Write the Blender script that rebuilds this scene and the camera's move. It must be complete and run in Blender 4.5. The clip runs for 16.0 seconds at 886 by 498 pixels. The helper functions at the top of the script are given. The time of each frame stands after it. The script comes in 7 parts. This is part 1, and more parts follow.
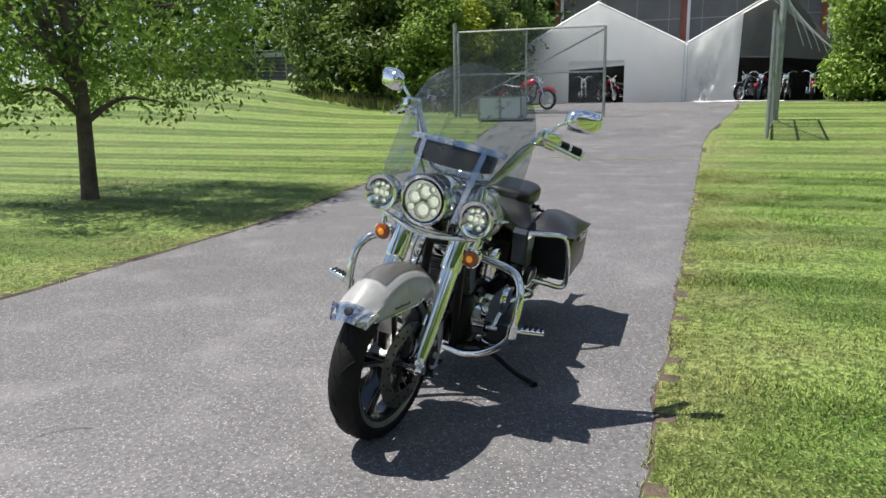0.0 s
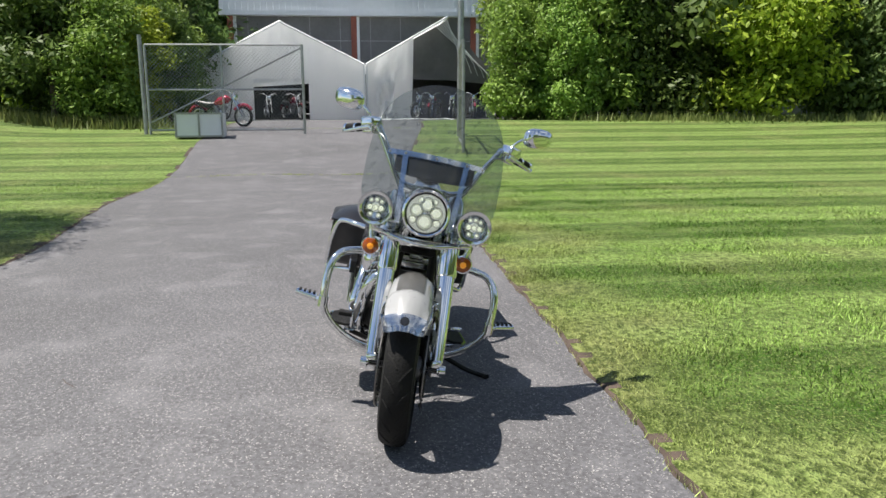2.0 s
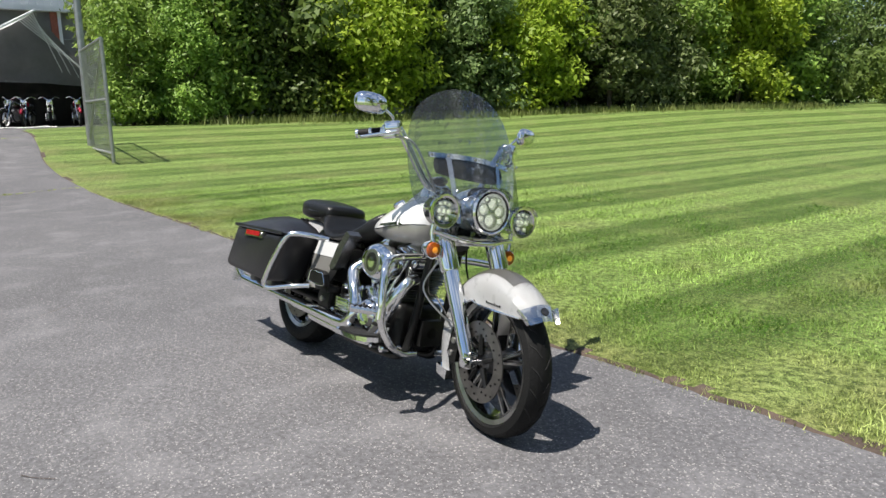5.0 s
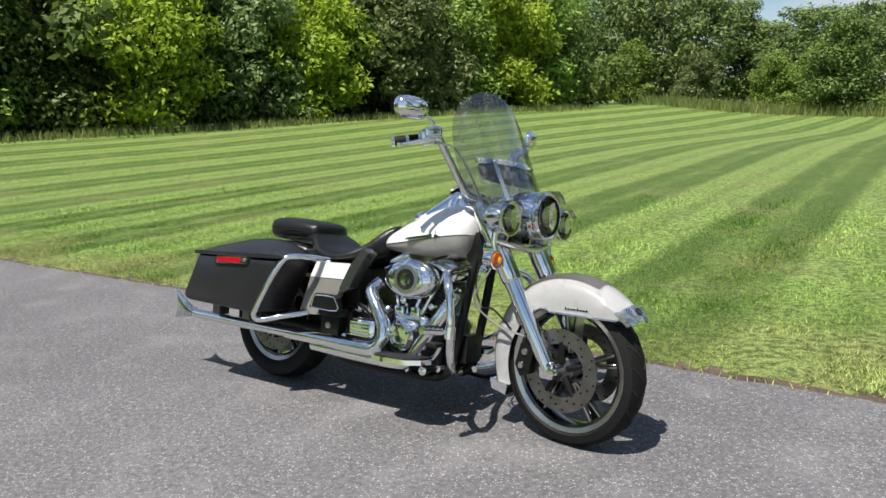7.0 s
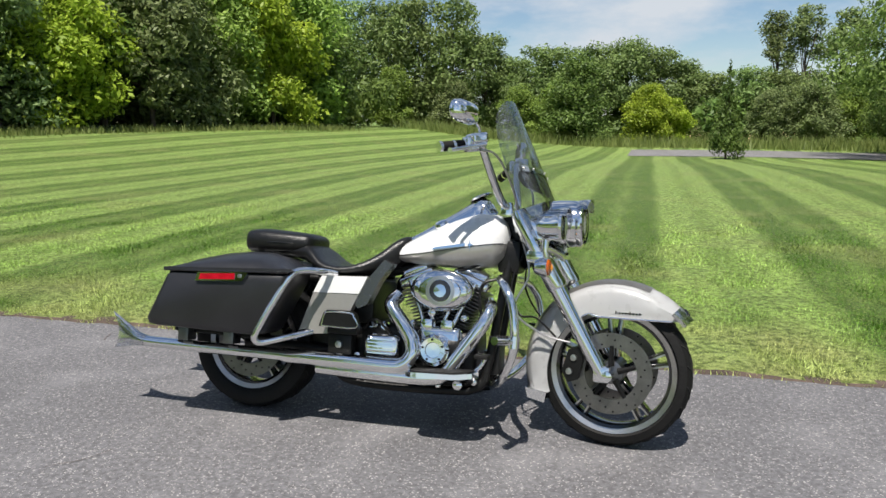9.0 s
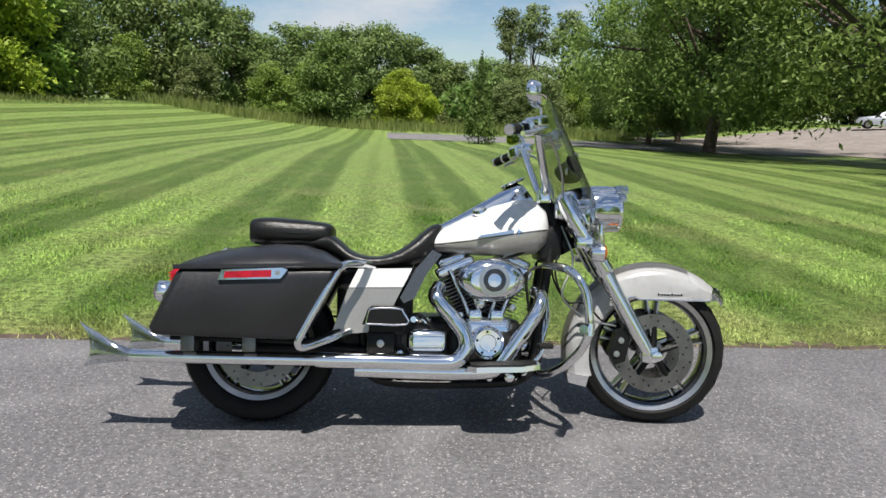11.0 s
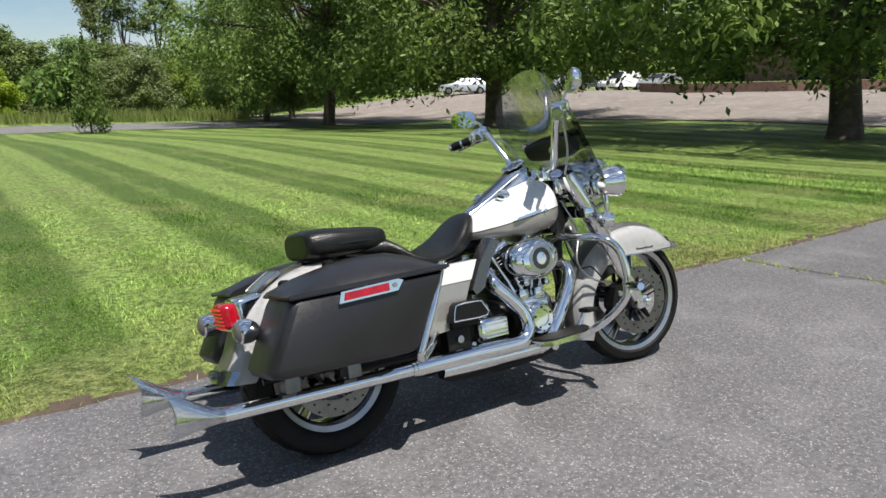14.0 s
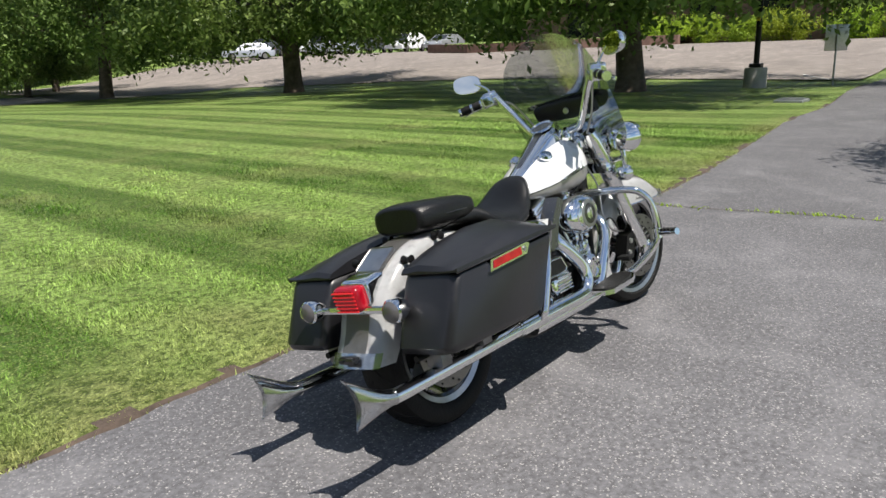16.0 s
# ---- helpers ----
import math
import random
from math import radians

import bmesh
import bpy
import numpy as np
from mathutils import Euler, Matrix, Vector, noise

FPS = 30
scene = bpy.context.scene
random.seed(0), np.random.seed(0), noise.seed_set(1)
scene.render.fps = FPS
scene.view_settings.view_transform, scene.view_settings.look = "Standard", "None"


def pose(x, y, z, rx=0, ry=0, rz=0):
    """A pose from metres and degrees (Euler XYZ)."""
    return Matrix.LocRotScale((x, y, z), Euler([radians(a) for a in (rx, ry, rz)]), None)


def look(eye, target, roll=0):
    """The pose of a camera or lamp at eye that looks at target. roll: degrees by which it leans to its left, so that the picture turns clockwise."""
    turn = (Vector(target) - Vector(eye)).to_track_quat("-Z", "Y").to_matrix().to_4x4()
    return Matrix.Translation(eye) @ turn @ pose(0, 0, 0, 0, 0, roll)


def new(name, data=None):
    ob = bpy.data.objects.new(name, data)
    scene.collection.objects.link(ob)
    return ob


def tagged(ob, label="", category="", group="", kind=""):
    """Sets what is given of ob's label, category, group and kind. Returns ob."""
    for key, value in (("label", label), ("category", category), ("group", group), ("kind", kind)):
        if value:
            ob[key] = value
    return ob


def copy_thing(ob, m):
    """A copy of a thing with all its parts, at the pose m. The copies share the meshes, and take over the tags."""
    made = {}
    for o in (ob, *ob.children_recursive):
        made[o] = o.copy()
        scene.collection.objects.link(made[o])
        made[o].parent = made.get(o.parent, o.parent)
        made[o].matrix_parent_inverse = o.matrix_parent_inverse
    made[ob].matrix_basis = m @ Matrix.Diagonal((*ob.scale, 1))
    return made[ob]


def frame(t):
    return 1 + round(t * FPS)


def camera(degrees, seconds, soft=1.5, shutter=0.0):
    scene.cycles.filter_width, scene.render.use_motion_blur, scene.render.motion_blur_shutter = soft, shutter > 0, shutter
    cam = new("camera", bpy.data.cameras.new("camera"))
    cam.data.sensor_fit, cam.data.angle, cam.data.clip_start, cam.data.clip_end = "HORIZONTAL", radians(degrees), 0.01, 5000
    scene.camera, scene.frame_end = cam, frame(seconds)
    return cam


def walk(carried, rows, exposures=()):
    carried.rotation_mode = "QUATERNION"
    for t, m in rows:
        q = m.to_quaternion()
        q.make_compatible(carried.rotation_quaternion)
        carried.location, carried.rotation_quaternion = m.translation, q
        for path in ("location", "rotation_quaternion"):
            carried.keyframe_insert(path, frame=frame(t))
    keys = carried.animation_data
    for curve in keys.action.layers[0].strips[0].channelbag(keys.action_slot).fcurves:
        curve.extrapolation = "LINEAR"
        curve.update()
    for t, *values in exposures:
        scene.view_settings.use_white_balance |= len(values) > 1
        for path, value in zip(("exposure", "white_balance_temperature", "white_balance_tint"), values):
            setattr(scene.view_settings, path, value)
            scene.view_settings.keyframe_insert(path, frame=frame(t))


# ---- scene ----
cam = camera(61.8, 16.0)
PATH = [
    (0, (3.949, 1.131, 1.236), (2.113, 0.47, 0.834), -0.9),
    (0.5, (4.046, 0.831, 1.231), (2.149, 0.375, 0.832), -0.8),
    (1, (4.146, 0.554, 1.259), (2.207, 0.314, 0.871), -0.5),
    (1.5, (4.282, 0.229, 1.279), (2.326, 0.214, 0.901), -0.4),
    (2, (4.295, -0.079, 1.26), (2.347, 0.125, 0.892), -0.3),
    (2.5, (4.302, -0.404, 1.274), (2.383, -0.005, 0.915), -0.5),
    (3, (4.312, -0.744, 1.289), (2.438, -0.17, 0.932), -1.0),
    (3.5, (4.211, -1.015, 1.271), (2.393, -0.28, 0.913), -1.4),
    (4, (4.047, -1.282, 1.286), (2.3, -0.392, 0.927), -1.5),
    (4.2, (3.996, -1.392, 1.279), (2.281, -0.44, 0.918), -1.4),
    (6.3, (3.103, -2.300, 1.31), (1.820, -0.828, 0.916), -2.2),
    (6.5, (3.026, -2.346, 1.309), (1.781, -0.837, 0.917), -2.4),
    (7, (2.764, -2.464, 1.311), (1.639, -0.861, 0.934), -2.7),
    (7.5, (2.521, -2.588, 1.322), (1.526, -0.900, 0.946), -2.7),
    (8, (2.253, -2.723, 1.352), (1.397, -0.957, 0.975), -2.1),
    (8.5, (1.975, -2.801, 1.278), (1.278, -0.966, 0.945), -1.0),
    (9, (1.696, -2.872, 1.279), (1.166, -0.982, 0.94), -0.2),
    (9.2, (1.581, -2.905, 1.295), (1.118, -0.996, 0.939), 0.2),
    (11.3, (0.319, -2.799, 1.249), (0.582, -0.863, 0.873), 2.2),
    (11.5, (0.216, -2.771, 1.246), (0.551, -0.845, 0.867), 2.2),
    (12, (-0.062, -2.647, 1.254), (0.453, -0.762, 0.875), 1.8),
    (12.5, (-0.360, -2.568, 1.262), (0.325, -0.738, 0.876), 1.1),
    (13, (-0.664, -2.508, 1.274), (0.180, -0.744, 0.886), 0.5),
    (13.5, (-0.883, -2.392, 1.274), (0.101, -0.702, 0.870), -0.1),
    (14, (-1.079, -2.275, 1.285), (0.031, -0.666, 0.862), -0.6),
    (14.5, (-1.316, -2.131, 1.303), (-0.086, -0.618, 0.859), -0.9),
    (15, (-1.504, -1.954, 1.284), (-0.171, -0.539, 0.816), -1.4),
    (15.5, (-1.698, -1.756, 1.31), (-0.276, -0.439, 0.817), -1.7),
    (16, (-1.903, -1.553, 1.319), (-0.403, -0.34, 0.793), -2.0),
]
walk(cam, [(t, look(eye, target, roll)) for t, eye, target, roll in PATH], [(0, 0.78), (4.2, 0.77), (9, 0.68), (12, 0.62), (16, 0.62)])
# ---- world, sun, exposure ----
SUN_UP, SUN_WAY = radians(66), Vector((-0.02, -1.0, 0))
world = bpy.data.worlds.new("sky")
scene.world = world
world.use_nodes = True
wn, wl = world.node_tree.nodes, world.node_tree.links
wn.clear()
w_out, w_bg, w_sky = wn.new("ShaderNodeOutputWorld"), wn.new("ShaderNodeBackground"), wn.new("ShaderNodeTexSky")
w_sky.sky_type, w_sky.sun_disc = "NISHITA", False
w_sky.sun_elevation, w_sky.sun_rotation = SUN_UP, math.pi
w_sky.air_density, w_sky.dust_density, w_sky.ozone_density = 1.0, 0.1, 3.0
w_tc, w_map = wn.new("ShaderNodeTexCoord"), wn.new("ShaderNodeMapping")
w_map.inputs["Scale"].default_value = (1.0, 1.0, 2.6)
w_noise, w_ramp, w_mix = wn.new("ShaderNodeTexNoise"), wn.new("ShaderNodeValToRGB"), wn.new("ShaderNodeMix")
w_noise.inputs["Scale"].default_value, w_noise.inputs["Detail"].default_value, w_noise.inputs["Roughness"].default_value = 3.6, 8, 0.58
w_ramp.color_ramp.elements[0].position, w_ramp.color_ramp.elements[1].position = 0.47, 0.64
w_mix.data_type = "RGBA"
w_mix.inputs[7].default_value = (6.5, 7.0, 7.6, 1)
wl.new(w_tc.outputs["Generated"], w_map.inputs[0])
wl.new(w_map.outputs[0], w_noise.inputs[0])
wl.new(w_noise.outputs[0], w_ramp.inputs[0])
wl.new(w_ramp.outputs[0], w_mix.inputs[0])
wl.new(w_sky.outputs[0], w_mix.inputs[6])
wl.new(w_mix.outputs[2], w_bg.inputs[0])
wl.new(w_bg.outputs[0], w_out.inputs[0])
w_bg.inputs[1].default_value = 0.063
sun = new("sun", bpy.data.lights.new("sun", "SUN"))
sun.data.energy, sun.data.angle, sun.data.color = 5.0, radians(0.53), (1.0, 0.94, 0.86)
sun_from = SUN_WAY.normalized() * math.cos(SUN_UP) + Vector((0, 0, math.sin(SUN_UP)))
sun.matrix_world = look(sun_from * 60, (0, 0, 0))


# ---- materials ----
def mat(name, color, rough=0.5, metal=0.0, coat=0.0, vary=0.0, scale=8.0, bump=0.0, bump_scale=60.0, second=None, spec=None):
    """A surface with colour drift at two scales and a fine relief."""
    m = bpy.data.materials.new(name)
    m.use_nodes = True
    n, l = m.node_tree.nodes, m.node_tree.links
    b = n["Principled BSDF"]
    b.inputs["Base Color"].default_value = (*color, 1)
    b.inputs["Roughness"].default_value, b.inputs["Metallic"].default_value = rough, metal
    b.inputs["Coat Weight"].default_value = coat
    b.inputs["Coat Roughness"].default_value = 0.04
    if spec is not None:
        b.inputs["Specular IOR Level"].default_value = spec
    tc = n.new("ShaderNodeTexCoord")
    if vary or second:
        a, d, mix = n.new("ShaderNodeTexNoise"), n.new("ShaderNodeTexNoise"), n.new("ShaderNodeMix")
        add = n.new("ShaderNodeMath")
        a.inputs["Scale"].default_value, a.inputs["Detail"].default_value = scale, 6
        d.inputs["Scale"].default_value, d.inputs["Detail"].default_value = scale * 9, 4
        add.operation = "MULTIPLY_ADD"
        add.inputs[1].default_value = 0.45
        ramp = n.new("ShaderNodeMapRange")
        ramp.inputs[1].default_value, ramp.inputs[2].default_value = 0.5, 0.95
        l.new(tc.outputs["Object"], a.inputs[0]), l.new(tc.outputs["Object"], d.inputs[0])
        l.new(d.outputs[0], add.inputs[0]), l.new(a.outputs[0], add.inputs[2])
        l.new(add.outputs[0], ramp.inputs[0])
        mix.data_type = "RGBA"
        mix.inputs[6].default_value = (*[c * (1 - vary) for c in color], 1)
        mix.inputs[7].default_value = (*(second or [min(1, c * (1 + vary)) for c in color]), 1)
        l.new(ramp.outputs[0], mix.inputs[0]), l.new(mix.outputs[2], b.inputs["Base Color"])
        rr = n.new("ShaderNodeMapRange")
        rr.inputs[3].default_value, rr.inputs[4].default_value = max(0.02, rough - 0.06), min(1, rough + 0.08)
        l.new(d.outputs[0], rr.inputs[0]), l.new(rr.outputs[0], b.inputs["Roughness"])
    if bump:
        t, bp = n.new("ShaderNodeTexNoise"), n.new("ShaderNodeBump")
        t.inputs["Scale"].default_value, t.inputs["Detail"].default_value = bump_scale, 5
        bp.inputs["Strength"].default_value, bp.inputs["Distance"].default_value = bump, 0.01
        l.new(tc.outputs["Object"], t.inputs[0]), l.new(t.outputs[0], bp.inputs["Height"]), l.new(bp.outputs[0], b.inputs["Normal"])
    return m


def shade_node(m, kind):
    return m.node_tree.nodes.new(kind)


def leaf_mat(name, dark, light, through_light=0.35):
    """Leaves: colour by leaf and by clump, with light coming through."""
    m = bpy.data.materials.new(name)
    m.use_nodes = True
    n, l = m.node_tree.nodes, m.node_tree.links
    b, out = n["Principled BSDF"], n["Material Output"]
    b.inputs["Roughness"].default_value = 0.5
    b.inputs["Specular IOR Level"].default_value = 0.25
    geo, info, noise_n, tc = n.new("ShaderNodeNewGeometry"), n.new("ShaderNodeObjectInfo"), n.new("ShaderNodeTexNoise"), n.new("ShaderNodeTexCoord")
    noise_n.inputs["Scale"].default_value = 0.7
    l.new(tc.outputs["Object"], noise_n.inputs[0])
    mix, add, hue = n.new("ShaderNodeMix"), n.new("ShaderNodeMath"), n.new("ShaderNodeHueSaturation")
    add.operation = "MULTIPLY_ADD"
    add.inputs[1].default_value = 0.55
    off = n.new("ShaderNodeMapRange")
    off.inputs[1].default_value, off.inputs[2].default_value, off.inputs[3].default_value, off.inputs[4].default_value = 0.3, 0.7, -0.05, 0.45
    l.new(noise_n.outputs[0], off.inputs[0])
    l.new(geo.outputs["Random Per Island"], add.inputs[0]), l.new(off.outputs[0], add.inputs[2])
    mix.data_type = "RGBA"
    mix.inputs[6].default_value, mix.inputs[7].default_value = (*dark, 1), (*light, 1)
    l.new(add.outputs[0], mix.inputs[0])
    hv = n.new("ShaderNodeMapRange")
    hv.inputs[3].default_value, hv.inputs[4].default_value = 0.49, 0.515
    l.new(info.outputs["Random"], hv.inputs[0]), l.new(hv.outputs[0], hue.inputs["Hue"])
    vv = n.new("ShaderNodeMapRange")
    vv.inputs[3].default_value, vv.inputs[4].default_value = 0.78, 1.2
    l.new(info.outputs["Random"], vv.inputs[0]), l.new(vv.outputs[0], hue.inputs["Value"])
    l.new(mix.outputs[2], hue.inputs["Color"]), l.new(hue.outputs[0], b.inputs["Base Color"])
    tr, ms = n.new("ShaderNodeBsdfTranslucent"), n.new("ShaderNodeMixShader")
    l.new(hue.outputs[0], tr.inputs[0])
    ms.inputs[0].default_value = through_light
    l.new(b.outputs[0], ms.inputs[1]), l.new(tr.outputs[0], ms.inputs[2]), l.new(ms.outputs[0], out.inputs[0])
    return m


def asphalt_mat(name, base, speck):
    m = bpy.data.materials.new(name)
    m.use_nodes = True
    n, l = m.node_tree.nodes, m.node_tree.links
    b, tc = n["Principled BSDF"], n.new("ShaderNodeTexCoord")
    b.inputs["Specular IOR Level"].default_value = 0.5
    vor, big, mid = n.new("ShaderNodeTexVoronoi"), n.new("ShaderNodeTexNoise"), n.new("ShaderNodeTexNoise")
    vor.inputs["Scale"].default_value = 175
    big.inputs["Scale"].default_value, big.inputs["Detail"].default_value = 0.55, 7
    mid.inputs["Scale"].default_value, mid.inputs["Detail"].default_value, mid.inputs["Roughness"].default_value = 42, 8, 0.68
    for q in (vor, big, mid):
        l.new(tc.outputs["Object"], q.inputs["Vector"])
    sep = n.new("ShaderNodeSeparateColor")
    l.new(vor.outputs["Color"], sep.inputs[0])
    pick = n.new("ShaderNodeMapRange")
    pick.inputs[1].default_value, pick.inputs[2].default_value = 0.89, 1.06
    l.new(sep.outputs[0], pick.inputs[0])
    ground_mix, grain, spots = n.new("ShaderNodeMix"), n.new("ShaderNodeMix"), n.new("ShaderNodeMix")
    for q in (ground_mix, grain, spots):
        q.data_type = "RGBA"
    mr = n.new("ShaderNodeMapRange")
    mr.inputs[1].default_value, mr.inputs[2].default_value = 0.32, 0.68
    l.new(big.outputs[0], mr.inputs[0]), l.new(mr.outputs[0], ground_mix.inputs[0])
    ground_mix.inputs[6].default_value, ground_mix.inputs[7].default_value = (*[c * 0.8 for c in base], 1), (*[c * 1.2 for c in base], 1)
    mg = n.new("ShaderNodeMapRange")
    mg.inputs[1].default_value, mg.inputs[2].default_value, mg.inputs[3].default_value, mg.inputs[4].default_value = 0.38, 0.60, 0.0, 0.72
    l.new(mid.outputs[0], mg.inputs[0]), l.new(mg.outputs[0], grain.inputs[0])
    l.new(ground_mix.outputs[2], grain.inputs[6])
    grain.inputs[7].default_value = (*[c * 0.38 for c in base], 1)
    drift = n.new("ShaderNodeTexNoise")
    drift.inputs["Scale"].default_value, drift.inputs["Detail"].default_value = 2.2, 9
    l.new(tc.outputs["Object"], drift.inputs["Vector"])
    dr, dmix = n.new("ShaderNodeMapRange"), n.new("ShaderNodeMix")
    dr.inputs[1].default_value, dr.inputs[2].default_value, dr.inputs[4].default_value = 0.52, 0.75, 0.5
    l.new(drift.outputs[0], dr.inputs[0])
    dmix.data_type = "RGBA"
    dmix.inputs[7].default_value = (base[0] * 1.55, base[1] * 1.55, base[2] * 1.52, 1)
    l.new(dr.outputs[0], dmix.inputs[0]), l.new(grain.outputs[2], dmix.inputs[6])
    l.new(pick.outputs[0], spots.inputs[0]), l.new(dmix.outputs[2], spots.inputs[6])
    spots.inputs[7].default_value = (*speck, 1)
    l.new(spots.outputs[2], b.inputs["Base Color"])
    b.inputs["Roughness"].default_value = 0.78
    bp, hmix = n.new("ShaderNodeBump"), n.new("ShaderNodeMath")
    hmix.operation = "MULTIPLY_ADD"
    hmix.inputs[1].default_value = 0.5
    l.new(mid.outputs[0], hmix.inputs[0]), l.new(sep.outputs[1], hmix.inputs[2])
    bp.inputs["Strength"].default_value, bp.inputs["Distance"].default_value = 0.85, 0.008
    l.new(hmix.outputs[0], bp.inputs["Height"]), l.new(bp.outputs[0], b.inputs["Normal"])
    return m


def lawn_mat(name, blades=False):
    """Mown grass in bands about a metre wide, alternately bent to and fro, with dry patches."""
    m = bpy.data.materials.new(name)
    m.use_nodes = True
    n, l = m.node_tree.nodes, m.node_tree.links
    b, tc, sepx = n["Principled BSDF"], n.new("ShaderNodeTexCoord"), n.new("ShaderNodeSeparateXYZ")
    warp, patch, fine, tiny = [n.new("ShaderNodeTexNoise") for _ in range(4)]
    for q, s, d in ((warp, 0.05, 2), (patch, 0.9, 6), (fine, 22, 8), (tiny, 70, 5)):
        q.inputs["Scale"].default_value, q.inputs["Detail"].default_value = s, d
        l.new(tc.outputs["Object"], q.inputs["Vector"])
    l.new(tc.outputs["Object"], sepx.inputs[0])
    # band phase: mostly along y, bending slightly
    ph, wv, sn, mr = n.new("ShaderNodeMath"), n.new("ShaderNodeMath"), n.new("ShaderNodeMath"), n.new("ShaderNodeMapRange")
    sk = n.new("ShaderNodeMath")
    sk.operation, sk.inputs[1].default_value = "MULTIPLY_ADD", 0.0
    l.new(sepx.outputs[1], sk.inputs[0]), l.new(sepx.outputs[0], sk.inputs[2])
    wv.operation, wv.inputs[1].default_value = "MULTIPLY_ADD", 0.5
    l.new(warp.outputs[0], wv.inputs[0]), l.new(sk.outputs[0], wv.inputs[2])
    ph.operation, ph.inputs[1].default_value, ph.inputs[2].default_value = "MULTIPLY_ADD", 2 * math.pi / 2.15, 0.1175 * 2 * math.pi / 2.15
    l.new(wv.outputs[0], ph.inputs[0])
    sn.operation = "SINE"
    l.new(ph.outputs[0], sn.inputs[0])
    mr.inputs[1].default_value, mr.inputs[2].default_value = -1.2, 1.2
    mr.interpolation_type = "SMOOTHSTEP"
    # the seam between the two passes of a band
    tri, sn3, both_w = n.new("ShaderNodeMath"), n.new("ShaderNodeMath"), n.new("ShaderNodeMath")
    tri.operation, tri.inputs[1].default_value = "MULTIPLY", 3.0
    sn3.operation = "SINE"
    both_w.operation, both_w.inputs[1].default_value = "MULTIPLY_ADD", 0.8
    l.new(ph.outputs[0], tri.inputs[0]), l.new(tri.outputs[0], sn3.inputs[0])
    l.new(sn3.outputs[0], both_w.inputs[0]), l.new(sn.outputs[0], both_w.inputs[2])
    l.new(both_w.outputs[0], mr.inputs[0])
    band, pm, fm = n.new("ShaderNodeMix"), n.new("ShaderNodeMix"), n.new("ShaderNodeMix")
    for q in (band, pm, fm):
        q.data_type = "RGBA"
    band.inputs[6].default_value, band.inputs[7].default_value = (0.062, 0.148, 0.010, 1), (0.305, 0.455, 0.108, 1)
    streak_map, streak, soft = n.new("ShaderNodeMapping"), n.new("ShaderNodeTexNoise"), n.new("ShaderNodeMath")
    streak_map.inputs["Scale"].default_value = (5.0, 1.2, 1.0)
    streak.inputs["Scale"].default_value, streak.inputs["Detail"].default_value, streak.inputs["Roughness"].default_value = 1.0, 7, 0.65
    l.new(tc.outputs["Object"], streak_map.inputs[0]), l.new(streak_map.outputs[0], streak.inputs["Vector"])
    wide = n.new("ShaderNodeMapRange")
    wide.inputs[1].default_value, wide.inputs[2].default_value, wide.inputs[3].default_value, wide.inputs[4].default_value = 0.28, 0.72, -0.36, 0.36
    l.new(streak.outputs[0], wide.inputs[0])
    near = n.new("ShaderNodeMapRange")
    near.inputs[1].default_value, near.inputs[2].default_value, near.inputs[3].default_value, near.inputs[4].default_value = 2.0, 6.0, 0.62, 1.1
    aside, away = n.new("ShaderNodeMath"), n.new("ShaderNodeMath")
    aside.operation, aside.inputs[1].default_value = "ADD", 1.0
    away.operation = "ABSOLUTE"
    l.new(sepx.outputs[1], aside.inputs[0]), l.new(aside.outputs[0], away.inputs[0])
    l.new(away.outputs[0], near.inputs[0])
    toned, base_tone = n.new("ShaderNodeMath"), n.new("ShaderNodeMath")
    base_tone.operation, base_tone.inputs[1].default_value = "SUBTRACT", 0.5
    l.new(mr.outputs[0], base_tone.inputs[0])
    toned.operation = "MULTIPLY_ADD"
    l.new(base_tone.outputs[0], toned.inputs[0]), l.new(near.outputs[0], toned.inputs[1]), l.new(wide.outputs[0], toned.inputs[2])
    soft.operation, soft.inputs[1].default_value = "ADD", 0.5
    soft.use_clamp = True
    l.new(toned.outputs[0], soft.inputs[0]), l.new(soft.outputs[0], band.inputs[0])
    pr = n.new("ShaderNodeMapRange")
    pr.inputs[1].default_value, pr.inputs[2].default_value, pr.inputs[4].default_value = 0.50, 0.78, 0.58
    margin, dry = n.new("ShaderNodeMapRange"), n.new("ShaderNodeMath")
    margin.inputs[1].default_value, margin.inputs[2].default_value, margin.inputs[3].default_value, margin.inputs[4].default_value = 1.95, 3.1, 0.27, 0.0
    margin.clamp = True
    l.new(away.outputs[0], margin.inputs[0])
    dry.operation = "ADD"
    l.new(patch.outputs[0], dry.inputs[0]), l.new(margin.outputs[0], dry.inputs[1])
    l.new(dry.outputs[0], pr.inputs[0]), l.new(pr.outputs[0], pm.inputs[0])
    l.new(band.outputs[2], pm.inputs[6])
    pm.inputs[7].default_value = (0.38, 0.355, 0.15, 1)
    fr = n.new("ShaderNodeMapRange")
    fr.inputs[1].default_value, fr.inputs[2].default_value, fr.inputs[3].default_value, fr.inputs[4].default_value = 0.40, 0.60, 0.85, 0.0
    l.new(fine.outputs[0], fr.inputs[0]), l.new(fr.outputs[0], fm.inputs[0])
    l.new(pm.outputs[2], fm.inputs[6])
    fm.inputs[7].default_value = (0.050, 0.082, 0.008, 1)
    b.inputs["Roughness"].default_value = 0.6
    b.inputs["Specular IOR Level"].default_value = 0.3
